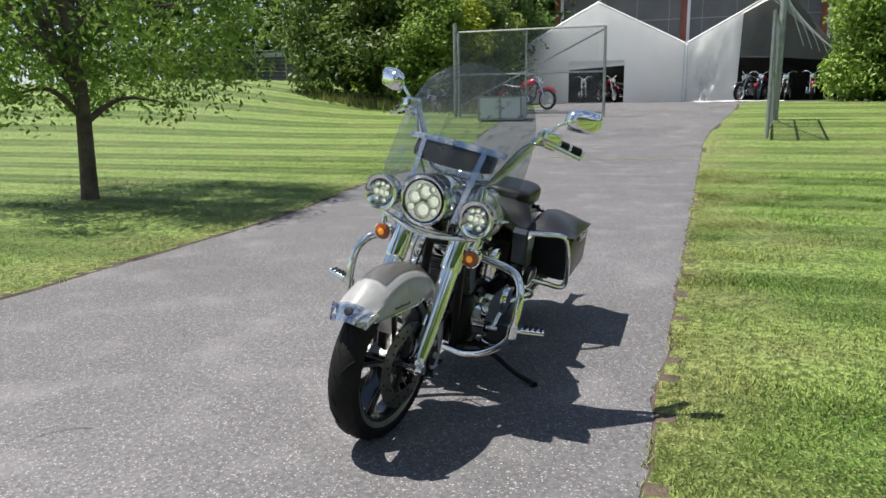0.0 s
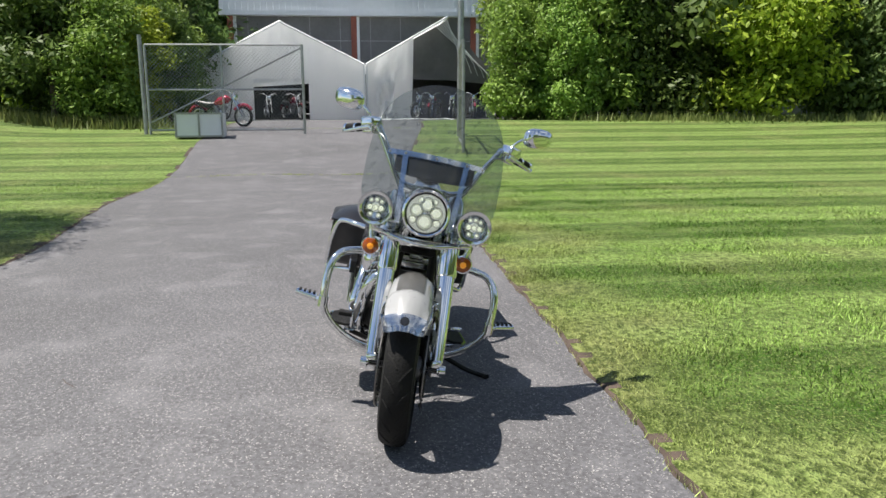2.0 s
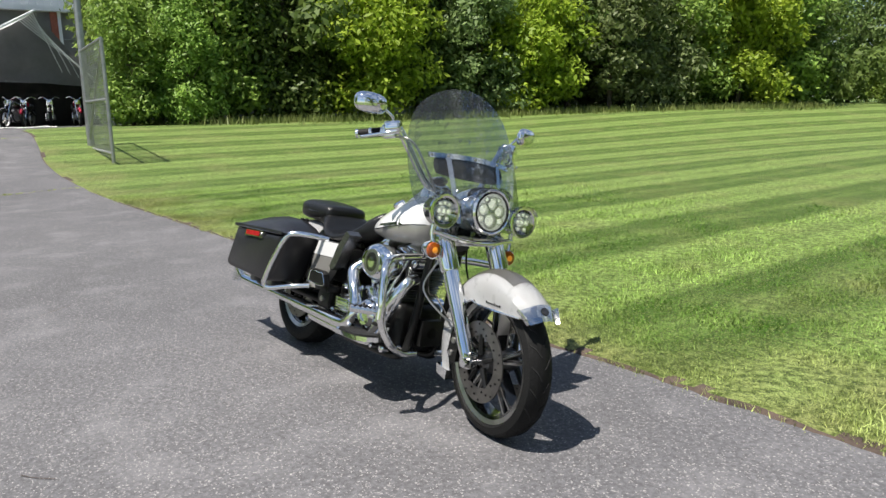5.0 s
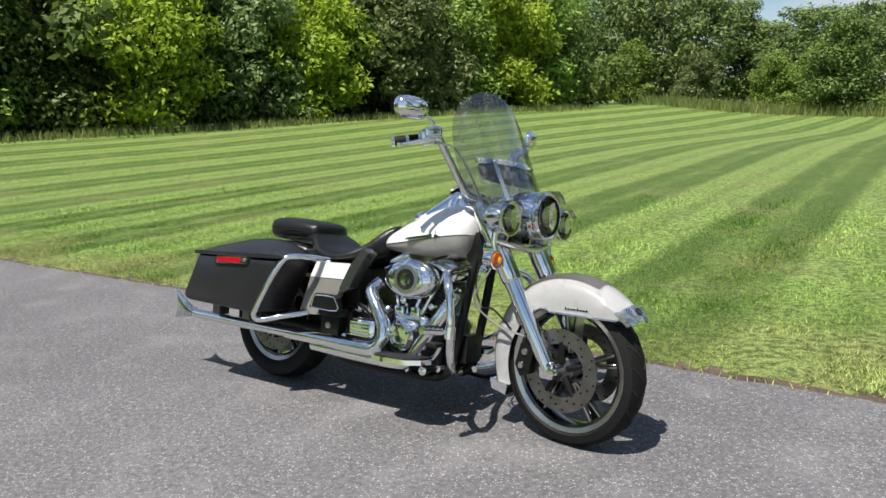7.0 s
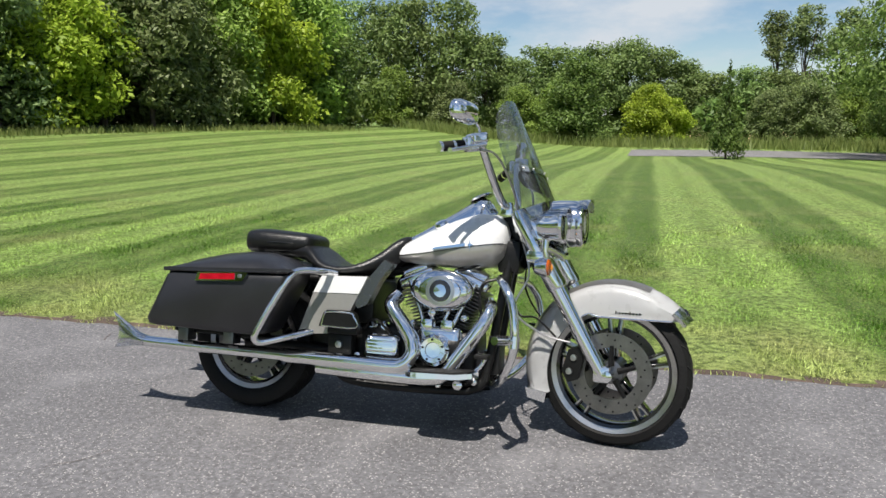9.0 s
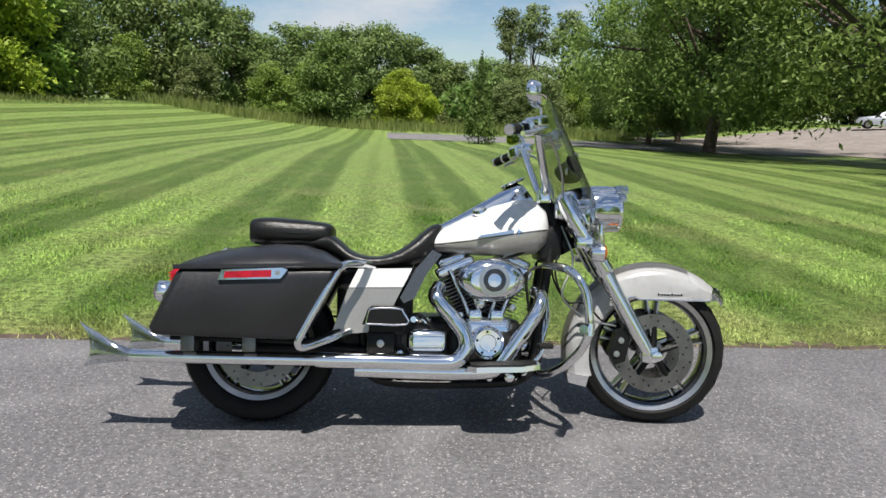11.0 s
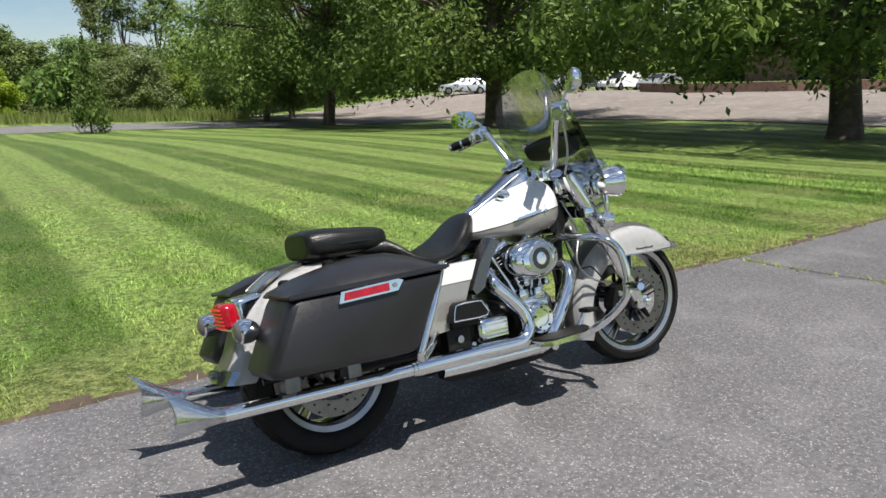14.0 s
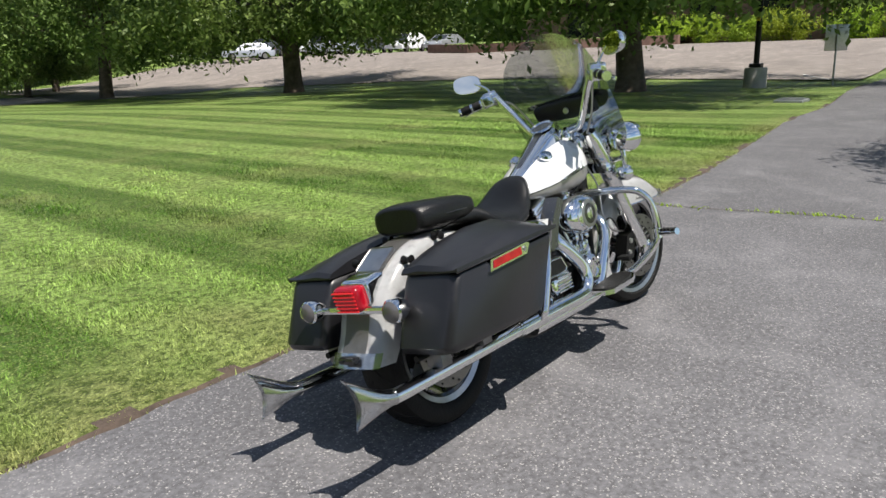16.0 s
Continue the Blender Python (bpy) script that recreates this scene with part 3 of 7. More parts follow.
# ---- trees ----
def leaf_cloud(blobs, n, size, seed, shell=0.35, droop=0.0):
    """Leaves scattered through the outer part of many clumps: an array of quads."""
    rng = np.random.default_rng(seed)
    c = np.array([b[:3] for b in blobs])
    r = np.array([b[3] for b in blobs])
    k = rng.choice(len(blobs), n, p=r ** 2 / (r ** 2).sum())
    d = rng.normal(0, 1, (n, 3))
    d /= np.linalg.norm(d, axis=1)[:, None]
    rad = r[k] * (1 - shell * rng.random(n) ** 1.5 + 0.12 * rng.normal(0, 1, n))
    p = c[k] + d * rad[:, None] * np.array([1, 1, 0.8])
    nrm = d + rng.normal(0, 0.75, (n, 3)) + np.array([0, 0, 0.45])
    nrm /= np.linalg.norm(nrm, axis=1)[:, None]
    tan = np.cross(nrm, rng.normal(0, 1, (n, 3)))
    tan /= np.linalg.norm(tan, axis=1)[:, None]
    tan[:, 2] -= droop
    bi = np.cross(nrm, tan)
    s = size * rng.uniform(0.6, 1.35, n)[:, None]
    return np.stack([p - tan * s, p + bi * s * 0.45 + nrm * s * 0.12, p + tan * s, p - bi * s * 0.45 + nrm * s * 0.12], 1)


def clumps(seed, n, radius, lo, hi, size, top=0.35, flat=1.0):
    rng = random.Random(seed)
    out = []
    for _ in range(n):
        f = rng.random()
        z = lo + (hi - lo) * f
        env = radius * (1 - (1 - top) * max(0, f - 0.45) / 0.55) * (0.75 + 0.25 * min(1, f / 0.2))
        a, q = rng.random() * 6.283, math.sqrt(rng.random())
        out.append((env * q * math.cos(a), env * q * math.sin(a) * flat, z, size * rng.uniform(0.55, 1.25)))
    return out


def wood(bm, blobs, h, r, seed, limbs=9, fork=0.25):
    rng = random.Random(seed)
    lean = [(0.03 * h * rng.uniform(-1, 1), 0.03 * h * rng.uniform(-1, 1)) for _ in range(3)]
    stem = [(0, 0, -0.15), (0, 0, 0.12 * r * 10), (lean[0][0], lean[0][1], h * 0.35), (lean[1][0], lean[1][1], h * 0.62), (lean[2][0], lean[2][1], h * 0.9)]
    tube(bm, stem, [r * 1.55, r * 1.05, r * 0.8, r * 0.5, r * 0.12], 10, 4)
    for b in rng.sample(blobs, min(limbs, len(blobs))):
        z0 = min(b[2] * 0.8, h * rng.uniform(fork, 0.7))
        f = z0 / h
        mid = (b[0] * 0.45, b[1] * 0.45, z0 + (b[2] - z0) * 0.35 + 0.05 * h)
        tube(bm, [(0, 0, z0), mid, b[:3]], [r * (0.55 - 0.3 * f), r * 0.28, r * 0.06], 6, 4)


def tree(name, label, seed, h, r, blobs, n, leaf, material, shell=0.4, category="tree", limbs=10, m=None, droop=0.0, group=""):
    top = thing(name, label, category, m, group)
    bm = bmesh.new()
    wood(bm, blobs, h, r, seed, limbs)
    part("trunk", bm, BARK, top)
    crown = new("crown", raw_mesh("crown", leaf_cloud(blobs, n, leaf, seed, shell, droop), 2, material))
    crown.parent = top
    return top


def at(x, y, turn=0, s=1.0, sz=None, sink=0.0):
    return Matrix.Translation((x, y, float(height(x, y)) - sink)) @ pose(0, 0, 0, 0, 0, turn) @ Matrix.Diagonal((s, s, sz or s, 1))


def plant(ob, x, y, turn=0, s=1.0, sz=None):
    m = at(x, y, turn)
    o = copy_thing(ob, m)
    o.scale = (s, s, sz or s)
    return o


# the young tree beside the drive, and its neighbour whose shade lies on the asphalt
lawn_tree = tree("young_tree", "young broadleaf tree with dark green leaves on the lawn", 11, 4.6, 0.105, clumps(11, 90, 2.1, 1.15, 5.9, 0.6, 0.35), 26000, 0.046, LEAF_MID, 0.9, limbs=24, m=at(-3.41, -6.31))
plant(lawn_tree, 7.6, -3.85, 140, 1.1)
# pin oaks at the edge of the car park
oak = tree("oak_tree", "large dark oak tree with spreading low branches", 21, 10, 0.36, clumps(21, 170, 8.4, 2.4, 11.5, 1.5, 0.4), 92000, 0.108, LEAF_OAK, 0.85, limbs=30, m=at(20.0, 8.5), droop=0.3, group="oaks by the car park")
plant(oak, 21.4, 25.9, 75, 1.18, 1.05), plant(oak, 18.3, 37.3, 160, 0.95), plant(oak, 17.4, 44.6, 220, 0.5), plant(oak, 21.5, 50, 300, 0.6)
oak.scale = (1.14, 1.14, 1.0)
# hedge trees, four kinds, and shrubs
kinds = [
    tree("hedge_tree", "tall leafy green tree in the boundary hedge", 31, 6.6, 0.12, clumps(31, 60, 2.3, 0.5, 7.0, 0.95, 0.45), 12000, 0.14, LEAF_MID, 0.5, limbs=8, m=at(-25.2, 9.3)),
    tree("hedge_tree", "bright yellow-green leafy tree in the boundary hedge", 32, 6.2, 0.12, clumps(32, 60, 2.5, 0.9, 6.6, 0.95, 0.5), 12000, 0.15, LEAF_LIGHT, 0.5, limbs=8, m=at(-23.4, 15.2)),
    tree("hedge_tree", "dark green leafy tree in the boundary hedge", 33, 7.2, 0.14, clumps(33, 64, 2.4, 0.4, 7.4, 1.0, 0.4), 12000, 0.14, LEAF_DARK, 0.5, limbs=8, m=at(-25.6, 12.4)),
    tree("hedge_tree", "grey-green leafy tree in the boundary hedge", 34, 6.8, 0.12, clumps(34, 60, 2.4, 0.4, 7.0, 0.95, 0.45), 12000, 0.14, LEAF_GREY, 0.5, limbs=8, m=at(-20.6, 27.0)),
]
rng = random.Random(5)
west = [(-25.0, 5.9, 0, .62), (-26.6, 7.4, 0, .85), (-23.9, 7.6, 0, .55), (-24.6, 18.4, 2, 1.0), (-23.0, 20.8, 3, .95), (-22.0, 23.4, 1, .95), (-22.6, 26.2, 2, 1.1), (-21.4, 30.2, 3, 1.05), (-20.6, 33.2, 0, 1.1), (-19.4, 36.2, 1, 1.1), (-19.6, 39.6, 0, 1.25), (-20.6, 43.0, 2, 1.25), (-28.6, 11.0, 2, 1.15), (-27.8, 15.5, 0, 1.2), (-27.0, 20.5, 2, 1.25), (-26.0, 25.5, 0, 1.2), (-25.0, 30.5, 2, 1.25), (-24.0, 36.0, 0, 1.3), (-29.5, 7.4, 0, 1.0),
        (-23.5, 41.5, 2, 1.3), (-22.5, 47.0, 0, 1.35), (-26, 45, 2, 1.3)]
for x, y, k, s in west:
    plant(kinds[k], x, y, rng.uniform(0, 360), s, s * rng.uniform(0.92, 1.08))
for x, y, k, s in [(-21.6, -8.4, 0, .62), (-22.8, -10.6, 2, .85), (-24.0, -13.0, 2, .95), (-25.5, -9.6, 0, .95), (-26.5, -12.0, 1, .95), (-28.5, -9.0, 2, 1.0), (-30, -13, 0, 1.0), (-23.2, -8.0, 1, .6), (-26.2, -7.6, 0, .62), (-29.0, -7.4, 2, .7), (-24.4, -7.2, 2, .5), (-40, -9.0, 2, 1.4), (-44, -12.5, 0, 1.5), (-37, -12.0, 2, 1.2), (-47, -9.5, 2, 1.6)]:
    plant(kinds[k], x, y, rng.uniform(0, 360), s, s * rng.uniform(0.92, 1.08))
# far trees, paler: the haze of distance is put into their leaf colour
LEAF_HAZE = leaf_mat("leaf_haze", (0.085, 0.135, 0.040), (0.27, 0.36, 0.115))
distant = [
    tree("roadside_tree", "full green broadleaf tree across the far road", 35, 6.8, 0.12, clumps(35, 70, 2.3, 0.4, 7.0, 0.85, 0.4), 10500, 0.12, LEAF_HAZE, 0.5, limbs=8, m=at(-26, 55)),
    tree("roadside_tree", "rounded green broadleaf tree across the far road", 36, 6.6, 0.12, clumps(36, 80, 2.5, 0.3, 6.9, 0.75, 0.5), 10500, 0.12, LEAF_HAZE, 0.5, limbs=8, m=at(30, 64)),
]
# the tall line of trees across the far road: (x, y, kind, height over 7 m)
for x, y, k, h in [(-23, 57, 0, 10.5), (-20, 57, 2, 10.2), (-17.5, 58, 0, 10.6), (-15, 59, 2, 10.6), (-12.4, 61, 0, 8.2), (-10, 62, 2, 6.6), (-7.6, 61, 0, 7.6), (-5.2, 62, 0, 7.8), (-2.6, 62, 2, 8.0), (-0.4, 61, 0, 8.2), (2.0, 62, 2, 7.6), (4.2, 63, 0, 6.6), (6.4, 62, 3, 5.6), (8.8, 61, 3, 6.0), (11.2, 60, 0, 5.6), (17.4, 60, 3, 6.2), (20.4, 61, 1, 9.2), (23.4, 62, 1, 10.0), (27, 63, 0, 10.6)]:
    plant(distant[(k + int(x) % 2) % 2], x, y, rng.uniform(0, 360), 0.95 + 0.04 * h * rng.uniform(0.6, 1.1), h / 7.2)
for x, y, k, s in [(-18.5, 54, 0, 0.62), (-14.0, 56, 3, 0.55), (-8.8, 57, 0, 0.55), (-3.6, 52.5, 2, 0.8), (-5.4, 54, 0, 0.6), (1.2, 54, 1, 0.62), (3.0, 56, 1, 0.5), (13.0, 56, 3, 0.62), (15.4, 57, 0, 0.6), (10.0, 56, 3, 0.55)]:
    plant(kinds[k], x, y, rng.uniform(0, 360), s * 1.15, s)
poplar = tree("poplar_tree", "tall thin-leaved poplar behind the hedge trees", 37, 10.5, 0.13, clumps(37, 44, 1.5, 3.2, 11.2, 0.75, 0.55), 7000, 0.13, LEAF_GREY, 0.9, limbs=18, m=at(13.6, 66))
plant(poplar, 16.8, 67, 120, 1.3, 0.98), plant(poplar, 11.6, 67, 220, 1.1, 0.97)
# dark trees closing the far side of the car park
for x, y, k, s in [(57, 20, 2, 1.2), (60, 27, 0, 1.3), (58, 34, 2, 1.2), (61, 41, 2, 1.35), (57, 48, 0, 1.2), (54, 55, 2, 1.3), (50, 61, 0, 1.3), (45, 66, 2, 1.35), (39, 69, 2, 1.3), (33, 71, 0, 1.3), (64, 12, 2, 1.2)]:
    plant(kinds[k], x, y, rng.uniform(0, 360), s * 1.5, s * rng.uniform(0.85, 1.0))
mini = tree("young_spruce", "small dark young conifer standing on the lawn", 41, 3.0, 0.05, [(0.5 * (1 - f) * math.cos(i * 2.4), 0.5 * (1 - f) * math.sin(i * 2.4), 0.35 + 2.5 * f, 0.42 * (1.12 - f)) for i, f in enumerate(np.linspace(0, 1, 26))], 5000, 0.06, LEAF_DARK, 0.8, limbs=8, m=at(4.95, 33.5))
mini.scale = (0.95, 0.95, 1.55)


def woods(name, spots, n, size, h, seed, material, label):
    """Woods so far off that no tree can be told apart."""
    rg = random.Random(seed)
    blobs = [(x + rg.uniform(-4, 4), y + rg.uniform(-4, 4), float(height(x, y)) + h * rg.uniform(0.1, 1) ** 0.8, h * 0.32 * rg.uniform(0.6, 1.2)) for x, y in spots for _ in range(5)]
    return tagged(new(name, raw_mesh(name, leaf_cloud(blobs, n, size, seed, 0.5), 2, material)), label, "woods", kind="stuff")


woods("far_woods", [(170 * math.cos(a), 170 * math.sin(a)) for a in np.linspace(radians(-12), radians(250), 95)], 42000, 0.75, 8.5, 3, LEAF_MID, "distant green woods along the horizon")
woods("far_woods", [(-24 - 2.2 * k, -58 + 0.9 * k) for k in range(22)], 20000, 0.42, 13.0, 14, LEAF_DARK, "dark woods behind the pale meadow")
woods("back_hedge", [(x, 64 + 4 * math.sin(x)) for x in np.arange(-34, 34, 3.0)], 16000, 0.28, 4.2, 4, LEAF_DARK, "dark undergrowth below the far trees")
woods("back_hedge", [(58 + 3 * math.sin(y) - 0.012 * max(0, y - 40) ** 2, y) for y in np.arange(8, 80, 3.0)], 16000, 0.3, 4.5, 8, LEAF_DARK, "dark undergrowth behind the car park")
woods("back_hedge", [(-28.5 + 0.18 * (y - 8) + math.sin(y), y) for y in np.arange(8, 50, 2.2)], 16000, 0.24, 3.8, 6, LEAF_DARK, "dark undergrowth behind the boundary hedge")


def weeds(name, line, n, tall, seed, wide=0.7):
    rng = np.random.default_rng(seed)
    p = np.array(line, float)
    t = rng.random(n) * (len(p) - 1)
    i = t.astype(int).clip(0, len(p) - 2)
    q = p[i] + (p[i + 1] - p[i]) * (t - i)[:, None] + rng.normal(0, wide, (n, 2))
    z = height(q[:, 0], q[:, 1])
    h = tall * rng.uniform(0.3, 1.2, n) * (0.7 + 0.5 * np.sin(t * 9) ** 2)
    a = rng.random(n) * 6.28
    d = np.stack([np.cos(a), np.sin(a), 0 * a], 1) * 0.03
    base = np.column_stack([q, z])
    tip = base + np.column_stack([rng.normal(0, 0.25, (n, 2)) * h[:, None], h])
    return tagged(new(name, raw_mesh(name, np.stack([base - d, base + d, tip], 1), 1, WEED)), "tall unmown weeds at the edge of the lawn", "weeds", kind="stuff")


weeds("tall_weeds", [(-23.4, 8), (-21.8, 15), (-20.8, 22), (-19.0, 28), (-17.2, 36), (-17.6, 41)], 9000, 0.3, 1, 0.8)
weeds("tall_weeds", [(-20.4, -6.6), (-20.8, -9.5), (-22.4, -13.5)], 3500, 0.35, 2, 0.4)
weeds("tall_weeds", [(-16, 52), (-8, 52.5), (2, 50.5), (12, 50), (18, 53)], 12000, 0.8, 3, 1.3)


# ---- the yard: tents, gates, shed ----
def panel(bm, pts, thick, axis=(1, 0, 0)):
    """A flat panel from corner points, with thickness along an axis."""
    ax = Vector(axis) * thick
    ring_loft(bm, [[Vector(p) for p in pts], [Vector(p) + ax for p in pts]])
    return bm


def cloth(bm, a, b, c, d, nu, nv, wave, seed):
    """A hanging sheet between four corners (bottom a-b, top d-c) with soft folds, 2 cm thick."""
    a, b, c, d = map(Vector, (a, b, c, d))
    nrm = (b - a).cross(d - a).normalized()
    vs = [[bm.verts.new((a.lerp(b, u / nu)).lerp(d.lerp(c, u / nu), v / nv) + nrm * wave * noise.noise((u * 0.9 + seed, v * 0.35, 0))) for u in range(nu + 1)] for v in range(nv + 1)]
    fs = [bm.faces.new((p[i], p[i + 1], q[i + 1], q[i])) for p, q in zip(vs, vs[1:]) for i in range(nu)]
    bmesh.ops.solidify(bm, geom=fs, thickness=0.02)
    return bm


def tent(name, label, x, y0, y1, ridge_y, z0, eave, ridge, door, depth, m=None):
    t = thing(name, label, "tent")
    ya, yb = door
    ztop = z0 + 1.62

    def top(y):
        return eave + (ridge - eave) * (y - y0) / (ridge_y - y0) if y < ridge_y else ridge - (ridge - eave) * (y - ridge_y) / (y1 - ridge_y)

    def hang(name, *args):
        part(name, cloth(bmesh.new(), *args), TENT, t, smooth=60)
    if ya > y0:
        hang("front_panel", (x, y0, z0), (x, ya, z0), (x, ya, top(ya)), (x, y0, eave), 8, 8, 0.10, 1)
        hang("front_panel", (x, yb, z0), (x, y1, z0), (x, y1, eave), (x, yb, top(yb)), 10, 8, 0.08, 2)
        hang("gable_panel", (x, ya, ztop), (x, ridge_y, ztop), (x, ridge_y, ridge), (x, ya, top(ya)), 6, 6, 0.08, 3)
        hang("gable_panel", (x, ridge_y, ztop), (x, yb, ztop), (x, yb, top(yb)), (x, ridge_y, ridge), 6, 6, 0.08, 4)
        hang("door_flap", (x + 0.04, ya, ztop - 0.25), (x + 0.04, yb, ztop - 0.12), (x + 0.04, yb, ztop + 0.1), (x + 0.04, ya, ztop + 0.1), 8, 3, 0.12, 5)
    hang("roof", (x + 0.25, y0 - 0.12, eave - 0.08), (x - depth, y0 - 0.12, eave - 0.08), (x - depth, ridge_y, ridge + 0.05), (x + 0.25, ridge_y, ridge + 0.05), 10, 6, 0.06, 6)
    hang("roof", (x + 0.25, y1 + 0.12, eave - 0.08), (x - depth, y1 + 0.12, eave - 0.08), (x - depth, ridge_y, ridge + 0.05), (x + 0.25, ridge_y, ridge + 0.05), 10, 6, 0.06, 7)
    for yy in (y0, y1):
        hang("side_wall", (x, yy, z0), (x - depth, yy, z0), (x - depth, yy, eave), (x, yy, eave), 10, 6, 0.06, 8)
        part("frame_post", tube(bmesh.new(), [(x + 0.05, yy, z0), (x + 0.05, yy, eave)], 0.04, 8, 1), ROOF_WHITE, t)
        part("frame_rafter", tube(bmesh.new(), [(x + 0.08, yy, eave), (x + 0.08, ridge_y, ridge)], 0.04, 8, 1), ROOF_WHITE, t)
    hang("back_wall", (x - depth, y0, z0), (x - depth, y1, z0), (x - depth, y1, eave), (x - depth, y0, eave), 10, 6, 0.06, 9)
    if ya > y0:
        for s_y, seed in ((y0, 10), (y1, 11)):
            hang("back_gable", (x - depth, s_y, eave), (x - depth, ridge_y, eave), (x - depth, ridge_y, ridge), (x - depth, s_y, eave + 0.02), 6, 6, 0.04, seed)
    return t


tent("storage_tent", "white fabric storage tent with an open doorway", -28.0, -6.77, 0.0, -3.42, 0.87, 3.17, 4.87, (-4.62, -2.34), 7.0)
# the second tent: its front is torn half away, the open part closed with sagging grey netting
torn = thing("storage_tent", "white fabric storage tent with its front torn half away", "tent")


def slope(y):
    return 3.2 + (5.11 - 3.2) * (y - 0.12) / 3.42


part("roof", cloth(bmesh.new(), (-27.8, 0.05, 3.12), (-35.0, 0.05, 3.12), (-35.0, 3.56, 5.15), (-27.8, 3.56, 5.15), 10, 6, 0.06, 6), TENT, torn, smooth=60)
part("side_wall", cloth(bmesh.new(), (-28.0, 0.14, 0.87), (-35.0, 0.14, 0.87), (-35.0, 0.14, 3.15), (-28.0, 0.14, 3.15), 10, 6, 0.06, 8), TENT, torn, smooth=60)
part("front_panel", cloth(bmesh.new(), (-28.0, 0.14, 0.88), (-27.9, 1.98, 0.88), (-28.0, 2.1, slope(2.1) - 0.05), (-28.0, 0.14, 3.18), 12, 10, 0.26, 12), TENT, torn, "white front sheet hanging in folds", smooth=60)
part("torn_flap", cloth(bmesh.new(), (-27.78, 0.5, 0.88), (-27.7, 1.1, 0.88), (-27.95, 1.3, 2.4), (-27.95, 0.45, 2.5), 6, 8, 0.3, 31), TENT, torn, smooth=60)
part("netting", cloth(bmesh.new(), (-28.25, 2.0, 2.66), (-28.25, 5.9, 2.3), (-28.25, 3.6, 5.02), (-28.25, 2.0, slope(2.0) - 0.08), 10, 8, 0.16, 25), CLAD, torn, "sagging grey netting across the open front", smooth=60)
part("ridge_pole", tube(bmesh.new(), [(-27.8, 3.54, 5.1), (-35.0, 3.54, 5.1)], 0.04, 8, 1), ROOF_WHITE, torn)
part("front_rafter", tube(bmesh.new(), [(-27.86, 0.08, 3.16), (-27.86, 3.54, 5.1)], 0.045, 8, 1), ROOF_WHITE, torn)
for y in (0.1, 5.95):
    part("frame_post", tube(bmesh.new(), [(-28.1, y, 0.8), (-28.1, y, 3.2 if y < 1 else 2.4)], 0.04, 8, 1), ROOF_WHITE, torn)
for k in range(7):
    part("stay_rope", tube(bmesh.new(), [(-28.0, 3.5 - 0.08 * k, 5.05 - 0.05 * k), (-28.1, 3.9 + 0.3 * k, 4.0 - 0.26 * k), (-28.1, 4.3 + 0.28 * k, 2.9 - 0.1 * k)], 0.012, 5, 3), ROOF_WHITE, torn)
# black sheets added for the tents' shaded insides; the doorway also has dark cloth
for c, lab in ((((-31.4, -6.4, 0.88), (-31.4, -0.4, 0.88), (-31.4, -0.4, 3.1), (-31.4, -6.4, 3.1)), "black cloth in the tent's doorway, widened for the shade inside"), (((-30.4, 0.3, 0.88), (-30.4, 7.2, 0.88), (-30.4, 7.2, 2.5), (-30.4, 0.3, 2.7)), "black sheet added for the shade inside the torn tent")):
    solid("dark_inside_drape", cloth(bmesh.new(), *c, 10, 10, 0.16, 21), DARK_INSIDE, lab, "drape", smooth=60)
solid("ground_tarp", cloth(bmesh.new(), (-27.6, 0.2, 0.90), (-26.6, 0.7, 0.90), (-26.9, 3.7, 0.90), (-27.7, 3.4, 0.90), 6, 10, 0.05, 13), TENT, "crumpled white tarpaulin lying on the asphalt", "tarpaulin", smooth=60)

shed = thing("warehouse", "long grey warehouse with a white metal roof", "building")
part("wall", box(bmesh.new(), (-58, -7.25, 0.4), (-38.2, 46, 6.3)), CLAD, shed, "wall of grey sheeting", smooth=0)
bm = box(bmesh.new(), (-58.5, -7.6, 6.3), (-37.7, 46.5, 6.55))
for i in range(160):
    box(bm, (-37.86, -7.5 + i * 0.33, 6.55), (-37.78, -7.4 + i * 0.33, 9.2))
box(bm, (-58.5, -7.6, 6.55), (-37.85, 46.5, 9.2))
part("roof", bm, ROOF_WHITE, shed, "ribbed white metal roof edge", smooth=0)
for i in range(5):
    y = -7.24 + i * 6.6
    part("column", box(bmesh.new(), (-38.18, y, 0.5), (-38.0, y + 0.3, 6.3)), RUST, shed, "rust red and white painted steel column", smooth=0)
    part("column_band", box(bmesh.new(), (-38.18, y + 0.31, 0.5), (-38.02, y + 0.46, 6.3)), ROOF_WHITE, shed, smooth=0)
for i in range(19):
    part("sheet_joint", box(bmesh.new(), (-38.2, -6.2 + i * 1.65, 0.5), (-38.17, -6.17 + i * 1.65, 6.3)), GALV, shed, smooth=0)
for k in range(3):
    part("seam", box(bmesh.new(), (-38.19, -7.2, 2.2 + k * 1.4), (-38.15, 46, 2.24 + k * 1.4)), GALV, shed, smooth=0)


